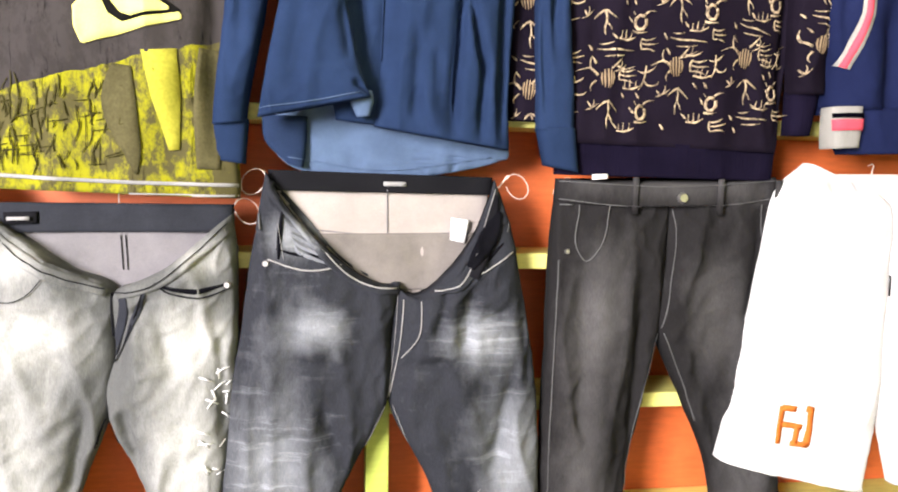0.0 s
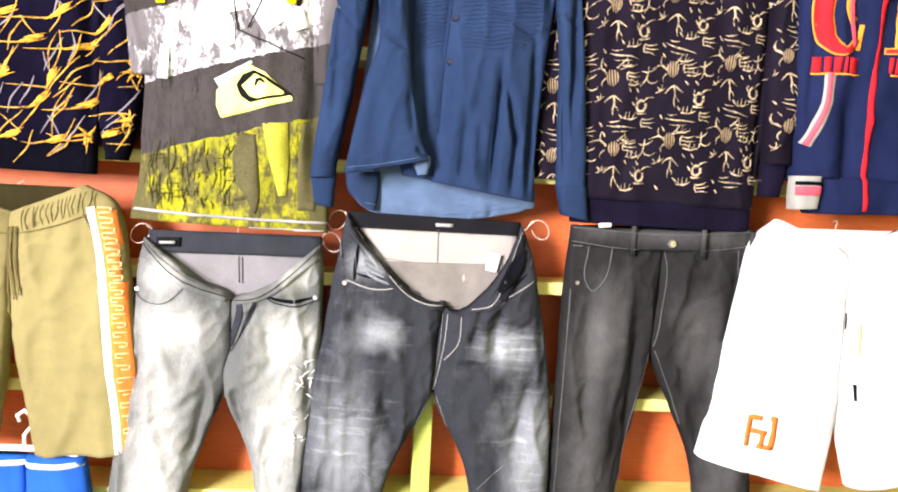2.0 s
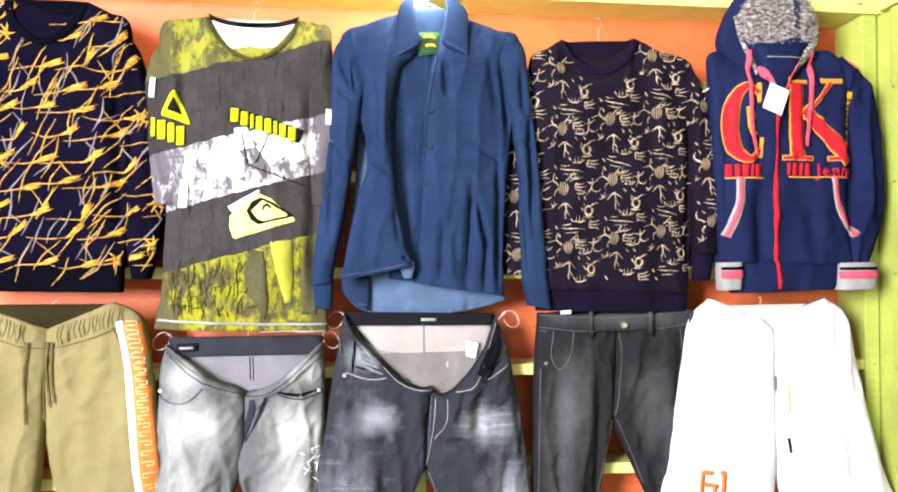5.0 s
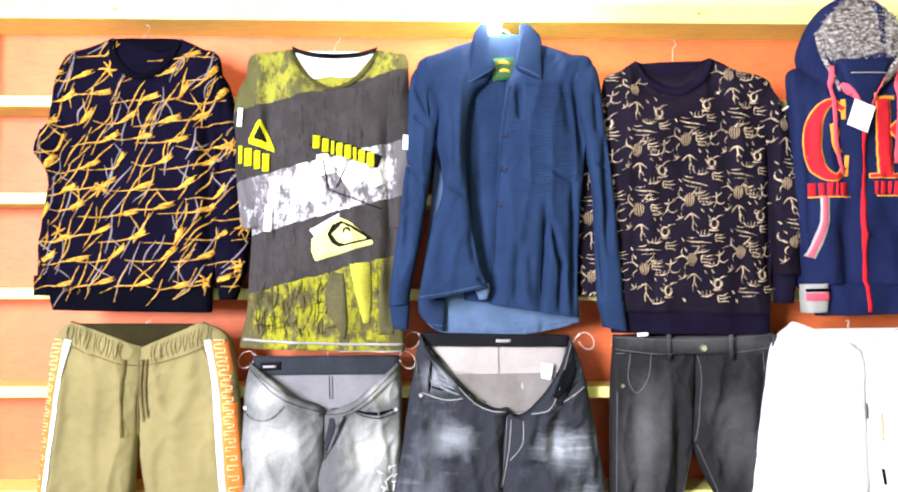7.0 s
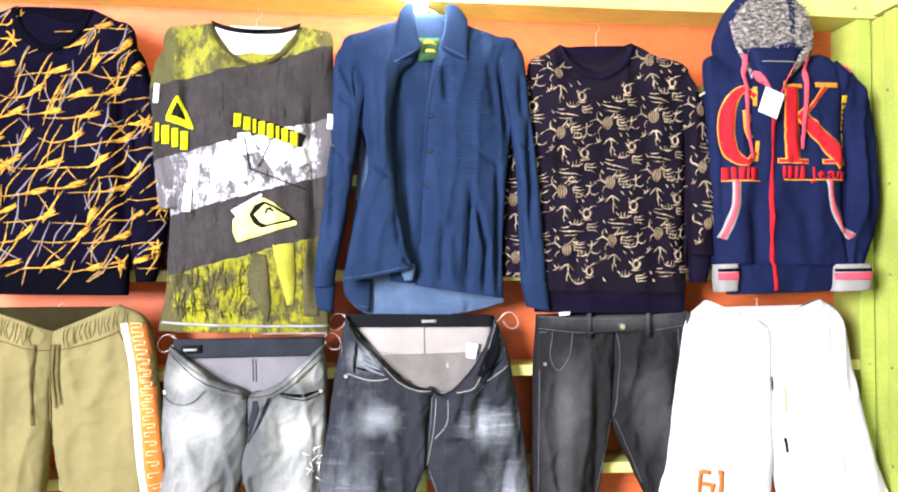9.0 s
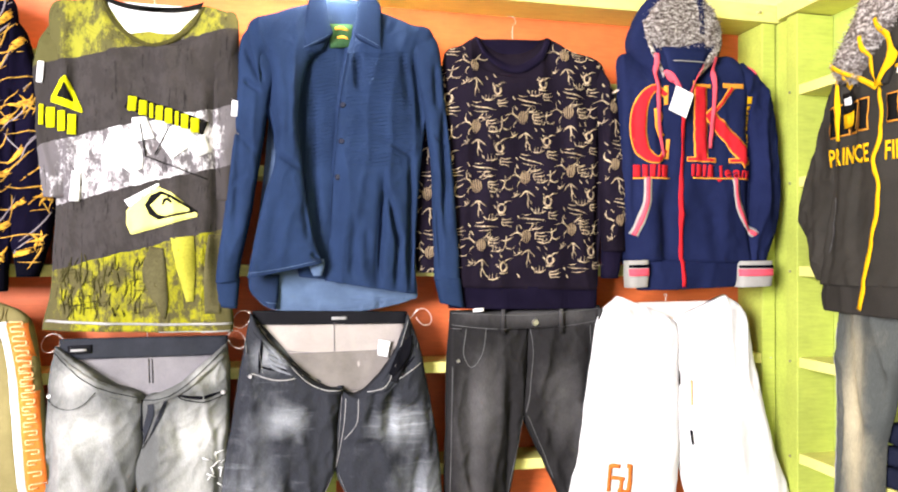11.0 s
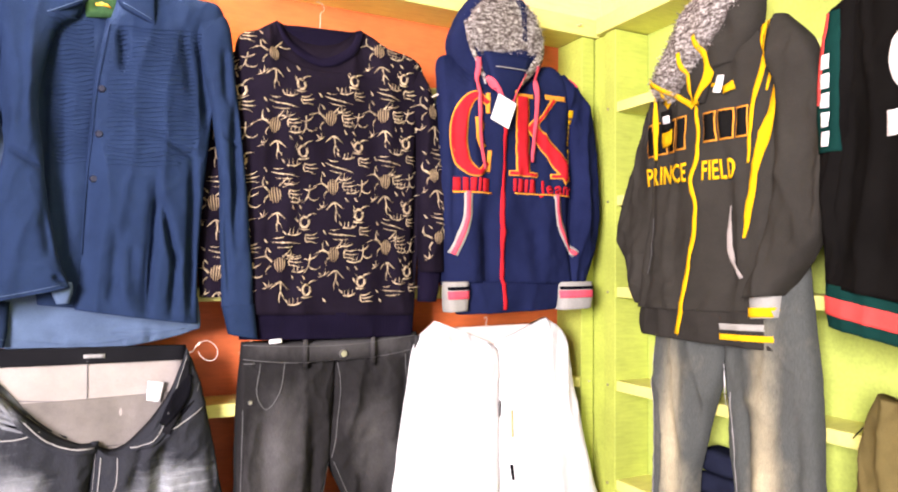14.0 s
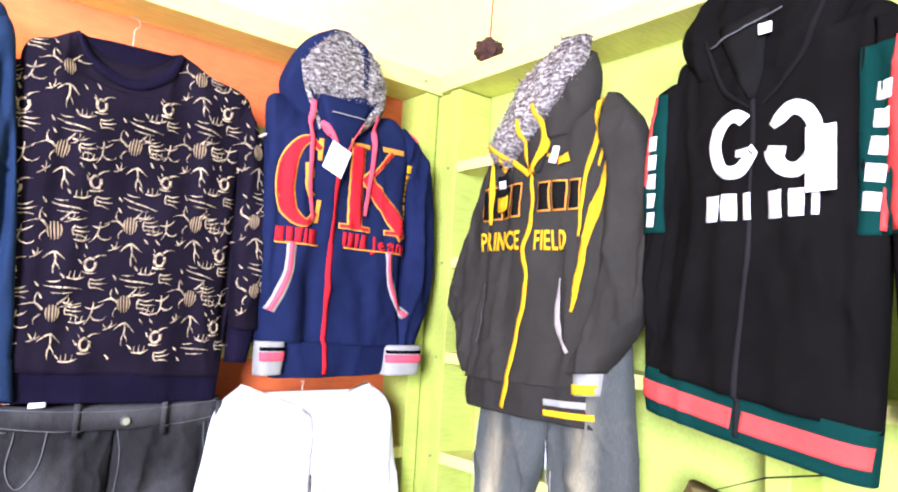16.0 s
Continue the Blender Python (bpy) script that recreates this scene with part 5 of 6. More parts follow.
    g.strokes("word_block", bars(-0.952, 1.856, (0.026, 0.030, 0.028, 0.024), 0.072, 0.011, 0.0) + bars(-0.752, 1.862, (0.030, 0.028, 0.024), 0.060, 0.010), M_BLACKPRINT, 0.0045, step=0.006)
    g.lettering("letter", "PRINCE", -0.962, 1.782, 0.158, 0.044, M_YELLOWEMB, 0.004, -0.03)
    g.lettering("letter", "FIELD", -0.760, 1.775, 0.084, 0.044, M_YELLOWEMB, 0.004, -0.03)
    g.strokes("hang_tag", [[(-0.868, 1.955, 0.042), (-0.866, 1.905, 0.042)]], M_BLACKPRINT, 0.014, cross=3, label="black and yellow card tag")
    g.strokes("tag_panel", [[(-0.864, 1.903, 0.046), (-0.862, 1.868, 0.046)]], M_YELLOWEMB, 0.015, cross=3)
    g.strokes("tag_mark", [[(-0.880, 1.932, 0.018), (-0.856, 1.932, 0.018)]], M_WHITEPRINT, 0.018)
    g.strokes("white_tag", [[(-0.710, 2.003, 0.018), (-0.718, 1.965, 0.018)]], M_CARD, 0.010)
    g.strokes("yellow_tag", [[(-0.735, 1.985, 0.008), (-0.715, 1.985, 0.008)], [(-0.705, 1.968, 0.018), (-0.675, 1.975, 0.020)], [(-0.880, 1.968, 0.018), (-0.855, 1.985, 0.016)]], M_YELLOWEMB, 0.008)
    g.strokes("pocket_trim", [[(-0.696, 1.712, 0.005), (-0.704, 1.65, 0.012), (-0.695, 1.60, 0.015), (-0.666, 1.554, 0.008)]], M_LINING, 0.004, cross=3)
    g.strokes("pocket_edge", [[(-0.938, 1.70, 0.003), (-0.945, 1.62, 0.003), (-0.952, 1.56, 0.003)]], M_STITCHGREY, 0.003, cross=1)


def hoodie_black():
    g = Garment("tracksuit_top", "black zipped hooded top with green and rose-red banded hem", "hoodie", -0.26, 1.78, SIDE(-0.26, 1.78, 1.312), "tops on the wall")
    s1 = g.panel("sleeve", [(-0.455, 2.05, -0.39, 2.07), (-0.474, 1.93, -0.40, 1.93), (-0.472, 1.80, -0.41, 1.80), (-0.468, 1.7, -0.42, 1.7), (-0.46, 1.55, -0.42, 1.55)], M_BLACK, 0.030, 0.004, 3.8, 0.012, n=56, m=80)
    s2 = g.panel("sleeve", [(-0.075, 2.09, 0.02, 2.06), (-0.055, 1.9, 0.09, 1.88), (-0.05, 1.7, 0.11, 1.7), (-0.045, 1.5, 0.10, 1.5)], M_BLACK, 0.040, -0.004, 5.8, 0.014, n=56, m=80)
    g.panel("body", [(-0.34, 2.13, -0.13, 2.15, 0.5, 0, -0.09), (-0.40, 2.11, -0.07, 2.13, 0.8, 0, -0.04), (-0.414, 2.06, -0.035, 2.08), (-0.418, 1.92, -0.048, 1.92), (-0.440, 1.75, -0.058, 1.73), (-0.460, 1.545, -0.072, 1.482)], M_BLACK, 0.048, 0, 12.8, 0.012, creases=((-0.40, 1.9, -0.42, 1.55, 0.014, 0.012), (-0.12, 1.85, -0.11, 1.5, 0.014, 0.014), (-0.33, 1.75, -0.34, 1.55, 0.02, 0.008), (-0.19, 1.75, -0.18, 1.5, 0.02, 0.008)))
    h = g.panel("hem_band", [(-0.462, 1.550, -0.072, 1.488), (-0.462, 1.506, -0.076, 1.448), (-0.458, 1.470, -0.08, 1.408)], M_DKGREEN, 0.047, 0, 4.1, 0.006, m=12, label="dark green hem with a rose-red stripe")
    g.strokes("hem_stripe", [[(-0.460, 1.511, 0.033), (-0.276, 1.478, 0.033)], [(-0.260, 1.476, 0.033), (-0.078, 1.448, 0.033)]], M_BANDRED, 0.003, parent=h, cross=6, step=0.006)
    g.panel("hood", [(-0.35, 2.21, -0.11, 2.225, 0.6), (-0.395, 2.14, -0.10, 2.16), (-0.36, 2.06, -0.13, 2.08), (-0.29, 2.0, -0.20, 2.01, 0.6)], M_BLACK, 0.05, -0.006, 6.3, 0.014, n=80, m=60)
    # black stroke painted as the shadow in the neck opening
    g.strokes("painted_neck_shadow", [[(-0.26, 2.14, 0.09), (-0.25, 2.06, 0.05), (-0.245, 2.0, 0.01)]], M_BLACKPRINT, 0.004, cross=4)
    g.strokes("zip", [[(-0.245, 2.0, 0.008), (-0.25, 1.8, 0.008), (-0.262, 1.6, 0.008), (-0.268, 1.45, 0.009)]], M_ZIPDARK, 0.002)
    g.strokes("hanger_wire", [[(-0.315, 2.10, 0.003), (-0.19, 2.135, 0.003)]], M_STITCHGREY, 0.012, cross=1)
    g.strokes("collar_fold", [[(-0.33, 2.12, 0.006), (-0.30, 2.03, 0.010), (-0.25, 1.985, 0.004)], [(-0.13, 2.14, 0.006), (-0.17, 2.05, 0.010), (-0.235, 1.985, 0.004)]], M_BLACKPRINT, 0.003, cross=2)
    g.strokes("emblem_ring", [ring(-0.279, 1.927, 0.034, 0.048, 0.022, 50, 345) + [(-0.248, 1.912, 0.018), (-0.272, 1.910, 0.012)], ring(-0.179, 1.922, 0.034, 0.050, 0.024, -165, 128) + [(-0.215, 1.948, 0.012)], [(-0.219, 1.908, 0.016), (-0.192, 1.904, 0.016)]], M_WHITEPRINT, 0.003, cross=3, step=0.007)
    g.strokes("word_block", bars(-0.326, 1.799, (0.024, 0.022, 0.014), 0.044, 0.010) + bars(-0.219, 1.798, (0.024, 0.024, 0.010), 0.044, 0.011), M_WHITEPRINT, 0.003)
    g.strokes("sleeve_band", [[(-0.430, 2.05, 0.03), (-0.440, 1.95, 0.05), (-0.442, 1.79, 0.05)]], M_DKGREEN, 0.003, parent=s1, cross=6, step=0.006)
    g.strokes("sleeve_flash", [[(-0.444, 2.05, 0.012), (-0.458, 1.95, 0.012), (-0.462, 1.88, 0.008)]], M_BANDRED, 0.0045, parent=s1, step=0.006)
    g.strokes("sleeve_word_block", [[(-0.444, z, 0.020), (-0.446, z - 0.027, 0.020)] for z in (1.972, 1.936, 1.900, 1.864, 1.828)], M_WHITEPRINT, 0.0055, parent=s1, cross=4, step=0.006)
    g.strokes("sleeve_band", [[(-0.045, 2.045, 0.08), (-0.045, 1.765, 0.095)]], M_DKGREEN, 0.002, parent=s2, cross=8, step=0.008)
    g.strokes("sleeve_flash", [[(-0.030, 2.05, 0.010), (-0.030, 1.95, 0.040), (-0.045, 1.77, 0.040)]], M_BANDRED, 0.0032, parent=s2, cross=6, step=0.008)
    g.strokes("sleeve_word_block", [[(-0.072 + (z - 1.80) * 0.12, z + 0.027, 0.023), (-0.075 + (z - 1.80) * 0.12, z, 0.023)] for z in (1.962, 1.922, 1.882, 1.842, 1.800)], M_WHITEPRINT, 0.0045, parent=s2, cross=4, step=0.008)
    bm = box_bm(-0.022, 0.022, -0.001, 0.001, -0.05, 0.05, 0.0006)
    bm.transform(Matrix.Translation((-0.130 + 0.26, -0.072, 1.880 - 1.78)))
    part("price_tag", bm, M_CARD, g.ob, "blank white card tag")
    bm = box_bm(-0.011, 0.011, -0.001, 0.001, -0.009, 0.009, 0.0006)
    bm.transform(Matrix.Translation((-0.215 + 0.26, -0.075, 2.105 - 1.78)))
    part("size_label", bm, M_CARD, g.ob)


# ---- trousers and shorts ----


def shorts_olive():
    g = Garment("shorts", "olive drawstring shorts with orange fret side bands", "shorts", -0.89, 1.15, BACK(-0.89, 1.15, 1.243), "bottoms on the wall")
    g.panel("waist_lining", [(-1.07, 1.425, -0.735, 1.425), (-1.06, 1.33, -0.74, 1.33)], fabric("dark_olive_inside", (0.026, 0.021, 0.009), 0.3), 0.012, 0.012, 1.0, 0.003, n=20, m=10)
    g.panel("leg", [(-1.08, 1.432, -0.885, 1.362, 0.6), (-1.118, 1.385, -0.885, 1.332), (-1.132, 1.25, -0.885, 1.2), (-1.142, 1.06, -0.895, 1.05), (-1.172, 0.83, -0.925, 0.815)], M_OLIVE, 0.040, 0, 2.5, 0.014, n=96, m=120)
    g.panel("leg", [(-0.887, 1.362, -0.728, 1.432, 0.6), (-0.887, 1.332, -0.655, 1.385), (-0.887, 1.2, -0.632, 1.25), (-0.88, 1.05, -0.607, 1.06), (-0.835, 0.815, -0.584, 0.83)], M_OLIVE, 0.040, 0, 6.5, 0.014, n=96, m=120)
    g.strokes("waistband_seam", [[(-1.105, 1.385, 0.003), (-0.99, 1.34, 0.003), (-0.887, 1.318, 0.003), (-0.78, 1.34, 0.003), (-0.67, 1.385, 0.003)]], M_OLIVEDK, 0.002, cross=1)
    for x in (-0.918, -0.872, -0.86):
        g.strokes("drawstring", [[(x, 1.335, 0.005), (x - 0.004, 1.25, 0.005), (x + 0.003, 1.15 + (x + 0.9) * 0.8, 0.004)]], M_OLIVEDK, 0.006, cross=2)
    r = random.Random(17)
    gathers = []
    for x in list(np.linspace(-1.075, -0.93, 16)) + list(np.linspace(-0.85, -0.70, 16)):
        top = 1.365 + 0.42 * (abs(x + 0.887) - 0.02) * 0.85
        gathers.append([(x, min(top, 1.42), 0.0012), (x + r.uniform(-0.004, 0.004), top - 0.022, 0.0020), (x + r.uniform(-0.006, 0.006), top - 0.045, 0.001)])
    g.strokes("waist_gathering", gathers, M_OLIVEDK, 0.0014, cross=1, step=0.006)
    g.strokes("fly_seam", [[(-0.887, 1.33, 0.003), (-0.886, 1.18, 0.003), (-0.887, 1.07, 0.004)]], M_OLIVEDK, 0.002, cross=1)
    g.strokes("pocket_seam", [[(-0.72, 1.37, 0.003), (-0.675, 1.28, 0.003), (-0.66, 1.20, 0.003)], [(-1.06, 1.37, 0.003), (-1.10, 1.28, 0.003), (-1.115, 1.20, 0.003)]], M_OLIVEDK, 0.002, cross=1)
    for s in (1, -1):
        f = lambda x: -0.887 + s * (x + 0.887)
        edge = [(-0.678, 1.385), (-0.655, 1.27), (-0.640, 1.10), (-0.607, 0.832)]
        w = g.strokes("white_piping", [[(f(x - 0.026), z, 0.016) for x, z in edge]], M_WHITEPRINT, 0.003, cross=3)
        b = g.strokes("side_band", [[(f(x + 0.002), z, 0.040) for x, z in edge]], M_ORANGEPRINT, 0.003, cross=4, label="orange band with a pale fret")
        fret = []
        path = spline(edge, 30)
        for i, (x, z) in enumerate(path[:-1]):
            a, h = f(x + 0.002), 0.0095
            d = -1 if i % 2 else 1
            fret.append([(a - 0.014 * d, z, 0.003), (a + 0.012 * d, z, 0.003)])
            fret.append([(a + 0.012 * d, z, 0.003), (a + 0.012 * d, z - h, 0.003)])
            fret.append([(a + 0.012 * d, z - h, 0.003), (a - 0.004 * d, z - h, 0.003)])
        g.strokes("fret", fret, M_PALEPRINT, 0.005, parent=b, cross=1)


def open_jeans(name, label, x, z, y, left, right, inside, band, m_leg, m_in, m_band, seams, rivets, waist, creases):
    g = Garment(name, label, "jeans", x, z, BACK(x, z, y), "bottoms on the wall")
    g.panel("inside_back", inside, m_in, 0.010, 0.020, 1.2, 0.005, n=28, m=20, label="exposed inside of the jeans back")
    g.panel("back_waistband", band, m_band, 0.012, 0.012, 1.9, 0.003, n=28, m=8)
    g.panel("leg", left, m_leg, 0.046, 0, 3.2, 0.012, n=110, m=140, crumple=0.5, creases=creases, back_dip=1.0)
    g.panel("leg", right, m_leg, 0.046, 0, 7.2, 0.012, n=110, m=140, crumple=0.5, creases=creases, back_dip=1.0)
    for edge in waist:
        g.strokes("front_waistband", [[(px, pz, 0.022) for px, pz in edge]], m_leg, 0.0035, cross=6)
    for nm, lines, mat, lift in seams:
        g.strokes(nm, [[(px, pz, w * 0.36) for px, pz, w in line] for line in lines], mat, lift + (0.003 if nm == "waist_seam" else 0), cross=1)
    for px, pz in rivets:
        g.blob("rivet", px, pz, 0.006, M_STEEL, 0.005)
    return g


def grey_jeans():
    c = (-0.40, 0.85)
    m = denim("washed_grey_denim", (0.115, 0.118, 0.115), (0.74, 0.74, 0.70), ((-0.545, 0.90, 0.065, 0.17), (-0.28, 0.92, 0.055, 0.17), (-0.50, 1.12, 0.08, 0.06), (-0.27, 1.12, 0.07, 0.06), (-0.55, 1.24, 0.04, 0.035), (-0.25, 1.25, 0.04, 0.035), (-0.58, 0.5, 0.06, 0.3), (-0.30, 0.5, 0.06, 0.3)), 0.50, False, c)
    g = open_jeans("jeans", "washed light grey ripped jeans hanging open at the waist", *c, 1.245,
                   [(-0.602, 1.322, -0.47, 1.225, 0.6), (-0.614, 1.25, -0.40, 1.195), (-0.618, 1.137, -0.403, 1.09), (-0.632, 0.97, -0.414, 0.978), (-0.668, 0.745, -0.492, 0.748), (-0.685, 0.35, -0.55, 0.35)],
                   [(-0.345, 1.20, -0.205, 1.325, 0.6), (-0.398, 1.19, -0.198, 1.25), (-0.402, 1.09, -0.198, 1.15), (-0.412, 0.978, -0.206, 0.97), (-0.337, 0.748, -0.228, 0.75), (-0.36, 0.35, -0.24, 0.35)],
                   [(-0.60, 1.33, -0.205, 1.332), (-0.60, 1.15, -0.21, 1.15)],
                   [(-0.598, 1.338, -0.205, 1.340), (-0.596, 1.288, -0.208, 1.292)], m, M_GREYLINING, M_BANDGREY,
                   [("waist_seam", [[(-0.60, 1.31, 0.004), (-0.53, 1.25, 0.004), (-0.46, 1.215, 0.005), (-0.40, 1.195, 0.005)], [(-0.21, 1.31, 0.004), (-0.27, 1.25, 0.004), (-0.33, 1.205, 0.005), (-0.40, 1.19, 0.004)]], M_STITCHDK, 0.003),
                    ("fly_seam", [[(-0.40, 1.19, 0.009), (-0.403, 1.09, 0.010), (-0.412, 0.98, 0.008)], [(-0.34, 1.20, 0.006), (-0.365, 1.13, 0.006), (-0.40, 1.07, 0.005)]], M_STITCHDK, 0.003),
                    ("pocket_seam", [[(-0.612, 1.20, 0.004), (-0.575, 1.178, 0.004), (-0.53, 1.185, 0.004), (-0.49, 1.225, 0.004)], [(-0.205, 1.20, 0.005), (-0.25, 1.185, 0.007), (-0.30, 1.195, 0.007), (-0.325, 1.215, 0.005)]], M_STITCHDK, 0.003),
                    ("inseam", [[(-0.418, 0.97, 0.006), (-0.455, 0.86, 0.006), (-0.50, 0.74, 0.006)], [(-0.408, 0.97, 0.006), (-0.37, 0.86, 0.006), (-0.335, 0.74, 0.006)]], M_STITCHDK, 0.003)],
                   [(-0.607, 1.207), (-0.21, 1.205)],
                   [[(-0.604, 1.305), (-0.55, 1.262), (-0.48, 1.222), (-0.405, 1.195)], [(-0.205, 1.308), (-0.255, 1.262), (-0.315, 1.215), (-0.39, 1.192)]],
                   ((-0.385, 1.18, -0.402, 1.0, 0.014, 0.022), (-0.32, 1.14, -0.30, 1.04, 0.009, 0.012), (-0.44, 1.02, -0.49, 0.80, 0.013, 0.022), (-0.39, 1.0, -0.36, 0.88, 0.011, 0.018), (-0.60, 1.13, -0.605, 0.98, 0.009, 0.014), (-0.225, 1.12, -0.215, 0.9, 0.010, 0.014), (-0.36, 1.15, -0.33, 1.19, 0.008, 0.010), (-0.52, 1.1, -0.45, 1.05, 0.012, 0.006)))
    g.panel("waist_label", [(-0.575, 1.322, -0.52, 1.324), (-0.575, 1.302, -0.52, 1.304)], M_STITCHDK, 0.006, -0.002, 1.1, 0.001, n=12, m=4)
    g.strokes("label_mark", [[(-0.565, 1.312, 0.006), (-0.53, 1.313, 0.006)]], M_STITCH, 0.006)
    g.strokes("fly_fold", [[(-0.385, 1.205, 0.006), (-0.375, 1.17, 0.020), (-0.390, 1.12, 0.016), (-0.404, 1.07, 0.004)], [(-0.335, 1.205, 0.003), (-0.352, 1.16, 0.010), (-0.375, 1.11, 0.004)]], M_BANDGREY, 0.0022, cross=3, step=0.006)
    g.strokes("lining_seam", [[(-0.392, 1.285, 0.0016), (-0.390, 1.225, 0.0016)], [(-0.384, 1.285, 0.0016), (-0.382, 1.225, 0.0016)]], M_STITCHDK, 0.0015, cross=1)
    # dark stroke painted for the shade inside the right pocket opening
    g.strokes("pocket_slit_shade", [[(-0.212, 1.206, 0.003), (-0.26, 1.196, 0.009), (-0.318, 1.207, 0.004)]], M_CREASESHADE, 0.0015, cross=2)
    r = random.Random(3)
    tears = []
    for cx, cz in ((-0.235, 1.03), (-0.225, 0.97), (-0.625, 1.0), (-0.235, 0.90)):
        for k in range(7):
            a = r.uniform(0, 3.1)
            x, z = cx + r.uniform(-0.02, 0.02), cz + r.uniform(-0.03, 0.03)
            tears.append([(x, z, 0.002), (x + 0.012 * math.cos(a), z + 0.012 * math.sin(a), 0.003), (x + 0.024 * math.cos(a), z + 0.02 * math.sin(a), 0.002)])
    g.strokes("frayed_threads", tears, M_WHITEPRINT, 0.003)


def dark_jeans():
    c = (0.06, 0.88)
    m = denim("blue_black_denim", (0.031, 0.033, 0.040), (0.40, 0.42, 0.45), ((-0.05, 1.13, 0.05, 0.035), (0.23, 1.11, 0.06, 0.04), (-0.135, 0.87, 0.085, 0.14), (0.295, 0.86, 0.06, 0.15), (-0.10, 1.29, 0.04, 0.03), (0.0, 0.4, 0.3, 0.2)), 0.62, True, c)
    g = open_jeans("jeans", "blue-black whiskered jeans gaping open at the waist, pale stitching", *c, 1.242,
                   [(-0.148, 1.398, 0.085, 1.205, 0.5, 0, -0.048), (-0.165, 1.31, 0.085, 1.195, 0.9, 0, -0.03), (-0.19, 1.15, 0.07, 1.12), (-0.212, 0.98, 0.066, 0.99), (-0.232, 0.755, -0.036, 0.76), (-0.26, 0.35, -0.11, 0.35)],
                   [(0.08, 1.203, 0.256, 1.392, 0.5, 0, -0.075), (0.08, 1.19, 0.288, 1.30, 0.9, 0, -0.05), (0.07, 1.12, 0.318, 1.15), (0.066, 0.99, 0.345, 0.985), (0.163, 0.763, 0.353, 0.77), (0.20, 0.35, 0.36, 0.35)],
                   [(-0.14, 1.39, 0.25, 1.388), (-0.13, 1.15, 0.24, 1.15)],
                   [(-0.147, 1.402, 0.255, 1.396), (-0.146, 1.366, 0.256, 1.364)], m, M_LINING, M_STITCHDK,
                   [("waist_seam", [[(-0.147, 1.385, 0.005), (-0.08, 1.305, 0.005), (-0.02, 1.236, 0.006), (0.03, 1.206, 0.006), (0.10, 1.196, 0.006)], [(0.254, 1.375, 0.004), (0.228, 1.295, 0.004), (0.19, 1.210, 0.006), (0.11, 1.193, 0.006)]], M_STITCH, 0.003),
                    ("fly_seam", [[(0.092, 1.19, 0.005), (0.085, 1.10, 0.005), (0.068, 1.0, 0.004)], [(0.122, 1.19, 0.005), (0.118, 1.12, 0.005), (0.088, 1.075, 0.005)], [(0.082, 1.2, 0.002), (0.076, 1.1, 0.002), (0.066, 1.0, 0.002)]], M_STITCH, 0.003),
                    ("pocket_seam", [[(-0.142, 1.250, 0.007), (-0.08, 1.232, 0.008), (-0.02, 1.24, 0.008), (-0.0, 1.26, 0.006)], [(0.285, 1.265, 0.007), (0.24, 1.235, 0.007), (0.195, 1.215, 0.006)], [(-0.125, 1.31, 0.002), (-0.115, 1.25, 0.002)]], M_STITCH, 0.003),
                    ("inseam", [[(0.06, 0.985, 0.003), (0.01, 0.87, 0.003), (-0.04, 0.76, 0.003)], [(0.074, 0.985, 0.003), (0.12, 0.87, 0.003), (0.16, 0.765, 0.003)], [(-0.11, 0.83, 0.002), (-0.06, 0.785, 0.002)], [(0.235, 0.83, 0.002), (0.18, 0.775, 0.002)]], M_STITCH, 0.003),
                    ("belt_loop", [[(-0.155, 1.30, 0.008), (-0.160, 1.345, 0.008)], [(0.276, 1.30, 0.006), (0.282, 1.325, 0.006)]], M_STITCHGREY, 0.004)],
                   [(-0.145, 1.243)],
                   [[(-0.146, 1.378), (-0.09, 1.315), (-0.03, 1.245), (0.03, 1.206), (0.085, 1.198)], [(0.256, 1.372), (0.226, 1.29), (0.192, 1.212), (0.10, 1.197)]],
                   ((0.215, 1.21, 0.195, 1.07, 0.013, 0.026), (0.17, 1.21, 0.15, 1.11, 0.006, 0.014), (0.30, 1.07, 0.262, 0.85, 0.016, 0.026), (-0.06, 1.0, -0.02, 0.90, 0.012, 0.016), (0.09, 1.062, 0.23, 1.06, 0.014, 0.014), (0.30, 1.24, 0.325, 1.0, 0.010, 0.014), (-0.18, 1.2, -0.19, 0.95, 0.010, 0.010), (-0.12, 1.17, -0.02, 1.15, 0.006, 0.006), (-0.13, 1.13, -0.01, 1.10, 0.006, 0.007), (-0.13, 1.08, 0.0, 1.06, 0.007, 0.007), (0.28, 1.16, 0.21, 1.13, 0.006, 0.007), (-0.16, 0.92, -0.06, 0.94, 0.010, 0.010)))
    # both pocket openings get their shade as dark strokes
    g.strokes("pocket_slit_shade", [[(-0.128, 1.268, 0.002), (-0.09, 1.258, 0.006), (-0.035, 1.256, 0.003)]], M_CREASESHADE, 0.0015, cross=2)
    g.strokes("pocket_slit_shade", [[(0.268, 1.28, 0.002), (0.238, 1.252, 0.008), (0.205, 1.228, 0.003)]], M_CREASESHADE, 0.0015, cross=2)
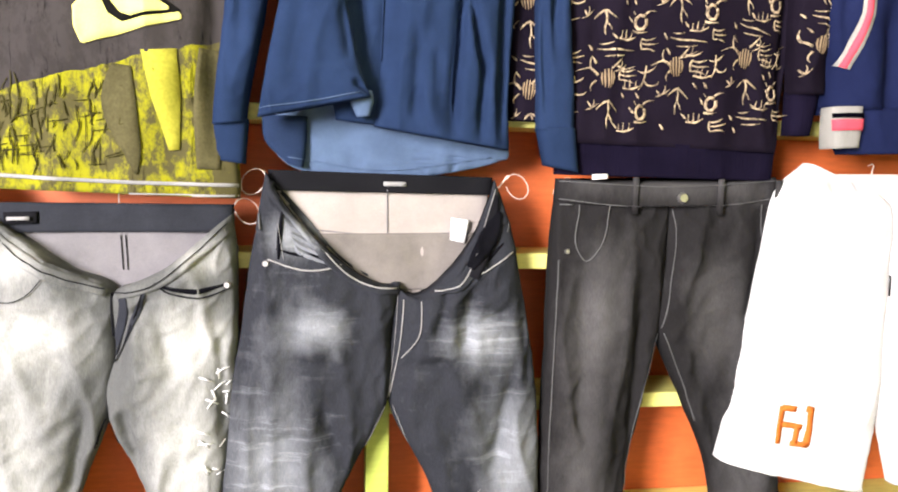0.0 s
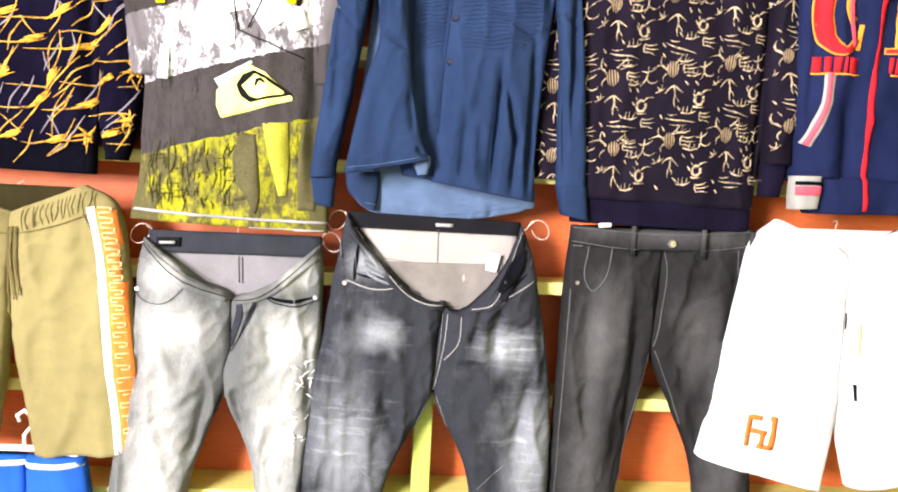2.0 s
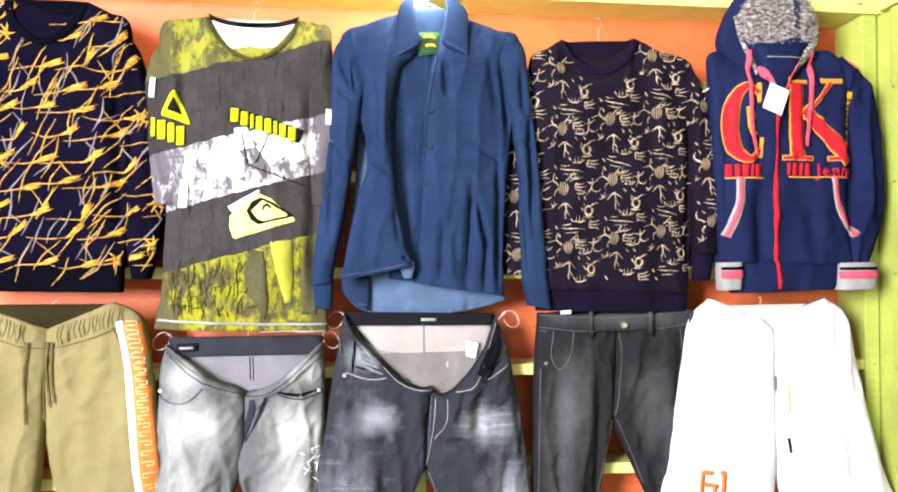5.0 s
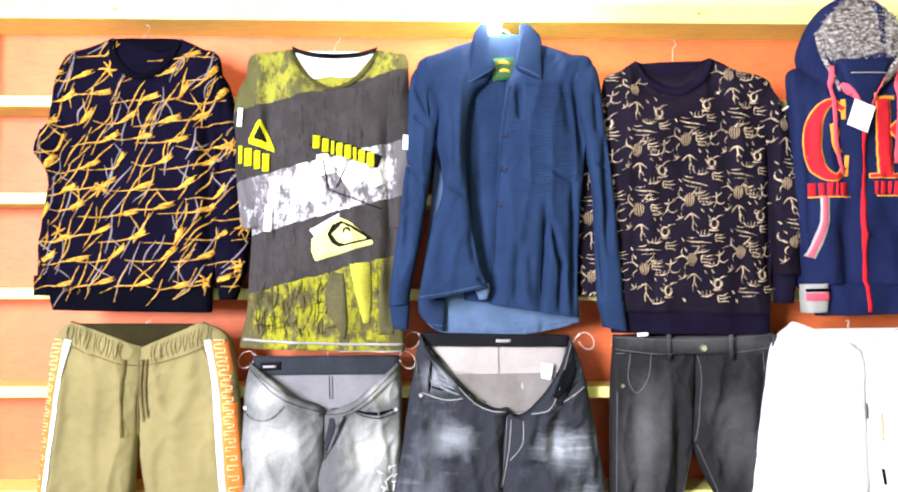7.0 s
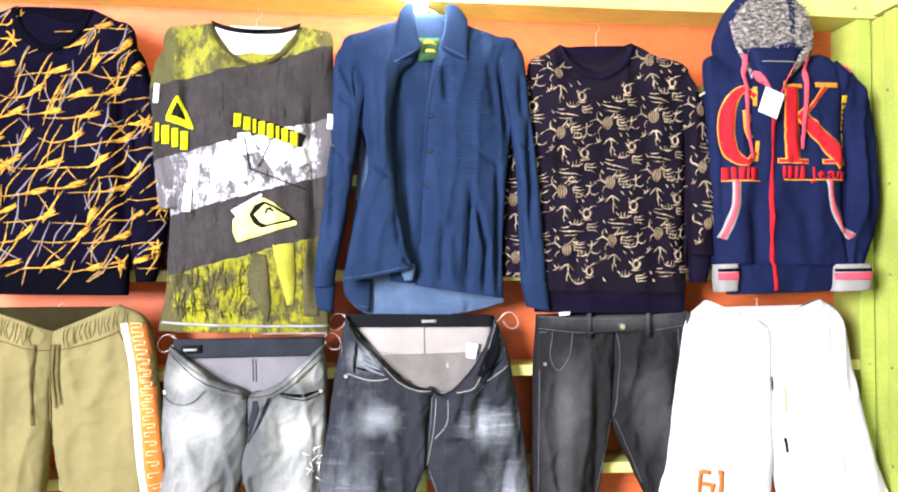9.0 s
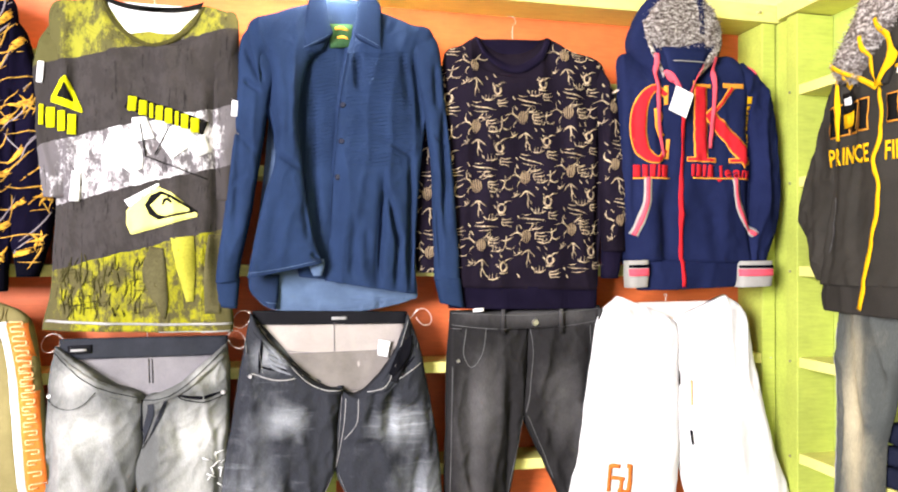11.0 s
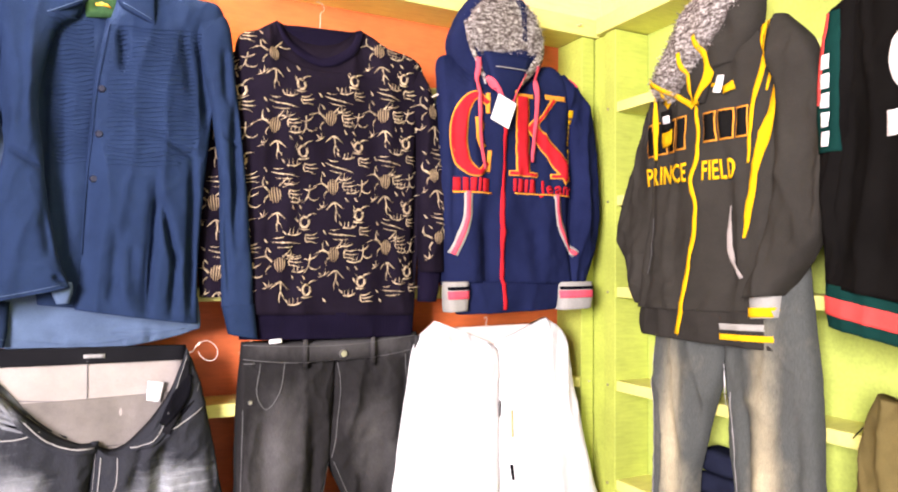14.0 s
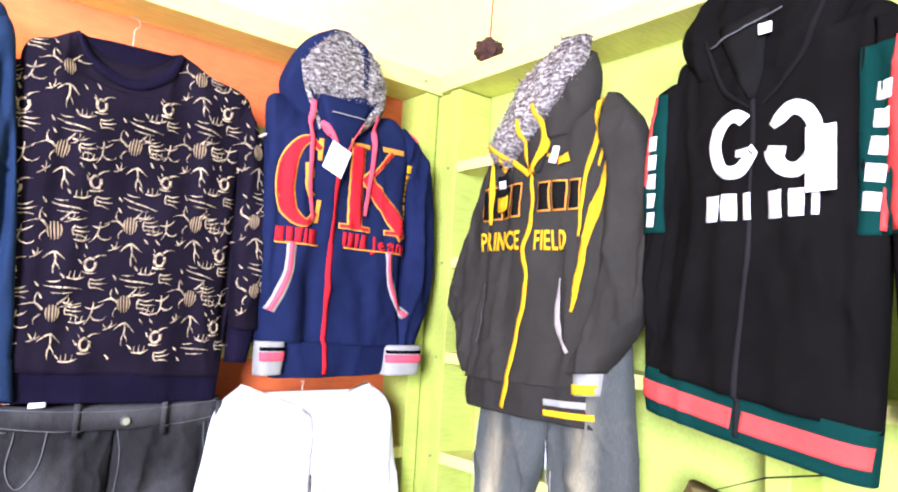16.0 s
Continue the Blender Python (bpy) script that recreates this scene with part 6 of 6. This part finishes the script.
    # dark stroke paints the shadow along the folded right waistband
    g.strokes("waistband_fold_shade", [[(0.257, 1.365, 0.010), (0.240, 1.29, 0.026), (0.212, 1.22, 0.016)]], M_STITCHDK, 0.006, cross=3)
    # greyer panel paints the shade low on the open lining
    g.panel("lining_shade", [(-0.085, 1.290, 0.222, 1.294), (-0.04, 1.19, 0.20, 1.19)], M_LININGSHADE, 0.011, 0.015, 4.4, 0.006, n=40, m=20, hit=False, label="lower part of the lining, coloured greyer for shade", creases=((0.14, 1.28, 0.11, 1.22, 0.008, 0.006),))
    g.panel("size_label", [(0.178, 1.322, 0.212, 1.318), (0.176, 1.282, 0.204, 1.276)], M_CARD, 0.004, 0.0, 1.0, 0.001, n=10, m=4, hit=False)
    for k in range(5):
        g.strokes("pale_crease", [[(-0.112 + 0.004 * k, 1.318 - 0.011 * k, 0.002), (-0.085, 1.308 - 0.012 * k, 0.0075), (-0.048 + 0.004 * k, 1.280 - 0.010 * k, 0.002)]], M_WHISKER, 0.0016, step=0.006)
    # shade beside the left pocket and in the right pocket gap, as dark strokes
    g.strokes("pocket_fold_shade", [[(-0.118, 1.335, 0.003), (-0.122, 1.29, 0.009), (-0.124, 1.25, 0.003)]], M_CREASESHADE, 0.0018, step=0.006)
    g.strokes("pocket_gap_shade", [[(0.262, 1.335, 0.006), (0.240, 1.290, 0.034), (0.205, 1.238, 0.016)]], M_CREASESHADE, 0.0075, cross=4, step=0.006)
    g.strokes("lining_seam", [[(-0.10, 1.30, 0.002), (0.06, 1.288, 0.002), (0.21, 1.296, 0.002)], [(0.062, 1.37, 0.002), (0.064, 1.25, 0.002)]], M_GREYLINING, 0.0015, cross=1)
    g.strokes("waist_label", [[(0.055, 1.381, 0.008), (0.095, 1.381, 0.008)]], M_STITCH, 0.003)


def black_trousers():
    c = (0.59, 0.85)
    m = denim("faded_black_denim", (0.021, 0.020, 0.0205), (0.14, 0.135, 0.135), ((0.46, 1.15, 0.05, 0.12), (0.68, 1.16, 0.06, 0.10), (0.43, 0.85, 0.05, 0.2), (0.76, 0.85, 0.05, 0.2), (0.59, 1.39, 0.2, 0.03)), 0.55, False, c)
    g = Garment("jeans", "faded black buttoned jeans with grey stitching", "jeans", *c, BACK(*c, 1.252), "bottoms on the wall")
    g.panel("leg", [(0.372, 1.372, 0.592, 1.37, 0.6), (0.364, 1.28, 0.588, 1.27), (0.361, 1.12, 0.578, 1.118), (0.359, 0.95, 0.553, 0.96), (0.357, 0.76, 0.52, 0.763), (0.365, 0.3, 0.50, 0.3)], m, 0.046, 0, 3.6, 0.012, n=96, m=120, crumple=0.5, creases=((0.42, 1.26, 0.43, 0.85, 0.018, 0.014), (0.54, 1.22, 0.53, 0.80, 0.014, 0.018), (0.40, 1.0, 0.45, 0.9, 0.012, 0.008)))
    g.panel("leg", [(0.588, 1.37, 0.806, 1.39, 0.6), (0.584, 1.27, 0.808, 1.28), (0.576, 1.118, 0.805, 1.12), (0.645, 0.96, 0.825, 0.96), (0.716, 0.768, 0.852, 0.772), (0.745, 0.3, 0.87, 0.3)], m, 0.046, 0, 8.6, 0.012, n=96, m=120, crumple=0.5, creases=((0.775, 1.36, 0.755, 1.08, 0.018, 0.024), (0.64, 1.1, 0.72, 0.85, 0.014, 0.012), (0.62, 1.2, 0.70, 1.24, 0.012, 0.007)))
    g.panel("waistband", [(0.372, 1.397, 0.806, 1.408, 1, 0, -0.012), (0.37, 1.356, 0.808, 1.368, 1, 0, -0.012)], m, 0.044, -0.002, 2.6, 0.005, n=96, m=14)
    for x in (0.51, 0.675, 0.79):
        g.panel("belt_loop", [(x - 0.006, 1.402, x + 0.006, 1.402), (x - 0.006, 1.335, x + 0.006, 1.335)], m, 0.006, -0.048, 1.2, 0.001, n=10, m=6)
    g.blob("button", 0.60, 1.366, 0.010, M_STEEL, 0.008)
    g.strokes("fly_seam", [[(0.594, 1.345, 0.0015), (0.600, 1.28, 0.0015), (0.592, 1.20, 0.0015), (0.580, 1.12, 0.0015)]], M_STITCHGREY, 0.003, cross=1)
    g.strokes("pocket_seam", [[(0.411, 1.350, 0.002), (0.402, 1.285, 0.002), (0.418, 1.250, 0.002), (0.436, 1.258, 0.002), (0.456, 1.30, 0.002), (0.463, 1.350, 0.002)], [(0.375, 1.35, 0.002), (0.40, 1.35, 0.002)], [(0.765, 1.355, 0.002), (0.775, 1.29, 0.002), (0.806, 1.25, 0.002)]], M_STITCHGREY, 0.003, cross=1)
    g.strokes("waist_seam", [[(0.374, 1.360, 0.0016), (0.48, 1.350, 0.0016), (0.59, 1.350, 0.0016), (0.70, 1.355, 0.0016), (0.806, 1.370, 0.0016)], [(0.374, 1.392, 0.0016), (0.59, 1.386, 0.0016), (0.806, 1.402, 0.0016)]], M_STITCHGREY, 0.003, cross=1)
    g.strokes("inseam", [[(0.572, 1.11, 0.0016), (0.54, 0.95, 0.0016), (0.512, 0.76, 0.0016)], [(0.585, 1.11, 0.0016), (0.655, 0.95, 0.0016), (0.722, 0.77, 0.0016)]], M_STITCHGREY, 0.003, cross=1)
    g.strokes("side_seam", [[(0.372, 1.25, 0.0016), (0.37, 1.0, 0.0016), (0.366, 0.76, 0.0016)]], M_STITCHGREY, 0.003, cross=1)
    g.blob("rivet", 0.388, 1.265, 0.005, M_STEEL, 0.004)
    g.panel("size_strip", [(0.425, 1.405, 0.455, 1.407), (0.425, 1.396, 0.455, 1.398)], M_CARD, 0.004, -0.052, 1.0, 0.001, n=10, m=4, hit=False)


def white_shorts():
    g = Garment("shorts", "white cotton shorts with raw hem and orange square emblem", "shorts", 1.02, 1.1, BACK(1.02, 1.1, 1.212), "bottoms on the wall")
    g.panel("waist_lining", [(0.86, 1.415, 1.165, 1.42), (0.86, 1.33, 1.165, 1.33)], M_PINKWHITE, 0.012, 0.014, 1.0, 0.003, n=20, m=10, label="blush-white inside of the waistband")
    g.panel("leg", [(0.842, 1.435, 1.0, 1.375, 0.5), (0.788, 1.378, 1.022, 1.345, 0.9), (0.765, 1.25, 1.024, 1.22), (0.728, 1.02, 1.027, 0.985), (0.698, 0.868, 1.005, 0.792)], M_WHITE, 0.046, 0, 2.8, 0.007, n=96, m=120)
    g.panel("leg", [(1.02, 1.372, 1.178, 1.438, 0.5), (1.02, 1.345, 1.238, 1.385, 0.9), (1.022, 1.22, 1.272, 1.22), (1.03, 0.985, 1.33, 1.0), (1.075, 0.80, 1.385, 0.86)], M_WHITE, 0.046, 0, 6.2, 0.007, n=96, m=120)
    g.strokes("square_emblem", [[(x - 0.021, z + 0.020, w) for x, z, w in line] for line in ([(0.826, 0.960, 0.013), (0.818, 0.888, 0.013)], [(0.826, 0.957, 0.012), (0.854, 0.953, 0.012)], [(0.872, 0.955, 0.012), (0.889, 0.950, 0.012)], [(0.884, 0.955, 0.013), (0.876, 0.880, 0.013)], [(0.828, 0.924, 0.011), (0.866, 0.918, 0.011)], [(0.846, 0.886, 0.011), (0.880, 0.882, 0.011)], [(0.858, 0.918, 0.011), (0.855, 0.886, 0.011)])], M_ORANGEPRINT, 0.003)
    g.strokes("drawstring_tip", [[(1.021, 1.225, 0.005), (1.022, 1.185, 0.005)], [(1.048, 1.06, 0.007), (1.054, 1.02, 0.005)]], M_STITCHDK, 0.006)
    g.strokes("side_emblem", [[(1.05, 1.20, 0.006), (1.052, 1.13, 0.006)]], M_PALEPRINT, 0.003)
    r = random.Random(8)
    g.strokes("frayed_hem", [[(x, 0.80 + (1.005 - x) * 0.24, 0.002), (x + r.uniform(-0.004, 0.004), 0.785 + (1.005 - x) * 0.24, 0.001)] for x in np.linspace(0.71, 1.0, 26)], M_WHITE, 0.002, cross=1)


def stone_jeans():
    c = (-0.75, 0.9)
    m = denim("sand_washed_denim", (0.085, 0.092, 0.086), (0.50, 0.44, 0.29), ((-0.89, 1.1, 0.030, 0.3), (-0.63, 1.1, 0.036, 0.3), (-0.89, 0.5, 0.03, 0.3), (-0.62, 0.5, 0.04, 0.3)), 1.0, False, c)
    g = Garment("jeans", "sand-washed grey-blue jeans hanging beneath the charcoal hoodie", "jeans", *c, SIDE(*c, 1.373), "bottoms on the wall")
    g.panel("leg", [(-0.955, 1.60, -0.75, 1.60, 0.6), (-0.965, 1.46, -0.752, 1.46), (-0.972, 1.36, -0.762, 1.34), (-0.978, 1.18, -0.815, 1.18), (-0.98, 1.0, -0.845, 1.0), (-0.97, 0.4, -0.84, 0.4)], m, 0.044, 0, 4.2, 0.012, n=90, m=110, creases=((-0.81, 1.36, -0.84, 0.9, 0.016, 0.016), (-0.94, 1.3, -0.95, 0.9, 0.012, 0.010)))
    g.panel("leg", [(-0.75, 1.60, -0.550, 1.60, 0.6), (-0.75, 1.46, -0.538, 1.46), (-0.746, 1.34, -0.525, 1.36), (-0.742, 1.18, -0.52, 1.18), (-0.72, 1.0, -0.515, 1.0), (-0.70, 0.4, -0.53, 0.4)], m, 0.044, 0, 7.9, 0.012, n=90, m=110, creases=((-0.69, 1.36, -0.67, 0.9, 0.016, 0.014), (-0.56, 1.3, -0.56, 0.9, 0.012, 0.010)))
    g.strokes("side_seam", [[(-0.955, 1.38, 0.003), (-0.963, 1.15, 0.003), (-0.962, 0.9, 0.003)], [(-0.72, 1.3, 0.003), (-0.712, 1.15, 0.003), (-0.70, 0.95, 0.003)]], M_STITCH, 0.003, cross=1)
    g.strokes("loose_thread", [[(-0.742, 1.36, 0.006), (-0.736, 1.30, 0.007), (-0.742, 1.24, 0.006), (-0.738, 1.19, 0.004)]], M_WHITEPRINT, 0.006, cross=1)


def olive_jacket():
    g = Garment("jacket", "olive jacket with yellow lettering bars hanging low", "jacket", -0.22, 1.0, SIDE(-0.22, 1.0, 1.345), "tops on the wall")
    g.panel("body", [(-0.39, 1.352, -0.30, 1.33, 0.5), (-0.41, 1.30, -0.14, 1.26, 0.8), (-0.43, 1.18, -0.02, 1.18), (-0.45, 1.0, 0.0, 1.0), (-0.45, 0.72, 0.0, 0.72)], M_OLIVEDK, 0.045, 0, 3.7, 0.016, n=90, m=90)
    g.strokes("word_block", bars(-0.325, 1.262, (0.022, 0.022, 0.020, 0.020, 0.020), 0.028, 0.006, -0.05), M_YELLOWEMB, 0.004)
    return g


sweatshirt_gold()
tee()
shirt()
sweatshirt_cream()
hoodie_blue()
hoodie_charcoal()
hoodie_black()
shorts_olive()
grey_jeans()
dark_jeans()
black_trousers()
white_shorts()
stone_jeans()
olive_jacket()

# ---- small things ----


def dark_ornament():
    o = tagged(new("hanging_ornament"), "dark brown knobbly ornament on a red cord", "ornament")
    o.matrix_world = pose(1.415, 1.08, 2.352)
    bm = bmesh.new()
    bmesh.ops.create_icosphere(bm, subdivisions=4, radius=0.034)
    for v in bm.verts:
        v.co *= 1 + 0.35 * noise.noise(v.co * 70) + 0.15 * noise.noise(v.co * 200)
        v.co.x *= 1.2
    part("knot", bm, plain("dark_brown_fibre", (0.05, 0.018, 0.012), 0.9, 0, 0.5, 60), o, "", True)
    part("cord", tube_bm([(0, 0, 0.03), (0.004, 0, 0.2), (0.0, 0, 0.648)], 0.002), M_RED, o, "thin red cord")


def folded_clothes(x, y, z, w, d, h, mat, label, rz):
    bm = bmesh.new()
    layers = 3
    for k in range(layers):
        z0, z1 = h * k / layers, h * (k + 0.92) / layers
        s = 1 - 0.05 * k
        sub = box_bm(-w / 2 * s, w / 2 * s, -d / 2 * s, d / 2 * s, z0, z1, min(0.012, h / layers * 0.4))
        me = bpy.data.meshes.new("tmp")
        sub.to_mesh(me)
        sub.free()
        bm.from_mesh(me)
        bpy.data.meshes.remove(me)
    bmesh.ops.subdivide_edges(bm, edges=[e for e in bm.edges if e.calc_length() > 0.05], cuts=5, use_grid_fill=True)
    for v in bm.verts:
        v.co.z += max(0, v.co.z) / h * 0.012 * noise.noise(v.co * 14)
        v.co.x += 0.006 * noise.noise(v.co * 20 + Vector((5, 0, 0)))
    ob = tagged(finish(bm, "folded_clothes", mat, None, "", True), label, "clothes", "folded clothes on the shelves")
    ob.matrix_world = pose(x, y, z, 0, 0, rz)


def blue_item():
    h = tagged(new("clip_hanger"), "white plastic clip hanger with a round hook", "hanger")
    h.matrix_world = pose(-0.83, 1.235, 0.825)
    part("bar", box_bm(-0.14, 0.12, -0.006, 0.006, -0.006, 0.006, 0.003), M_CARD, h)
    part("hook", tube_bm([(-0.03, 0, 0.0), (-0.03, 0, 0.03), (-0.015, 0, 0.05), (-0.015, 0, 0.075), (-0.03, 0.0, 0.088), (-0.046, 0, 0.075), (-0.046, 0.01, 0.06)], 0.004), M_CARD, h)
    for x in (-0.11, 0.08):
        part("clip", box_bm(x - 0.014, x + 0.014, -0.012, 0.012, -0.03, 0.018, 0.004), M_CARD, h)
    g = Garment("shorts", "bright blue shorts clipped to a white hanger", "shorts", -0.84, 0.6, BACK(-0.84, 0.6, 1.235), "bottoms on the wall")
    g.panel("leg", [(-0.99, 0.812, -0.85, 0.812), (-1.0, 0.65, -0.85, 0.65), (-1.02, 0.45, -0.87, 0.45)], M_BLUECLOTH, 0.03, 0, 2.2, 0.01, n=30, m=24)
    g.panel("leg", [(-0.85, 0.812, -0.72, 0.812), (-0.85, 0.65, -0.70, 0.65), (-0.83, 0.45, -0.68, 0.45)], M_BLUECLOTH, 0.03, 0, 5.2, 0.01, n=30, m=24)
    g.strokes("waist_stripe", [[(-0.99, 0.80, 0.012), (-0.72, 0.80, 0.012)]], M_WHITEPRINT, 0.003)


dark_ornament()
blue_item()
folded_clothes(1.452, 0.76, 0.978, 0.105, 0.26, 0.16, fabric("dark_navy_cloth", (0.015, 0.018, 0.035), 0.4), "folded dark navy clothes on the shelf", 4)
folded_clothes(1.452, 0.76, 0.721, 0.105, 0.28, 0.15, fabric("grey_blue_cloth", (0.06, 0.065, 0.08), 0.4), "folded grey-blue clothes on the shelf", -3)
cord = tagged(finish(tube_bm([(1.385, 0.47, 1.25), (1.36, 0.40, 1.32), (1.33, 0.25, 1.385), (1.36, 0.10, 1.42)], 0.0015), "cord", M_STITCHDK), "thin black cord strung along the shelf front", "cord")
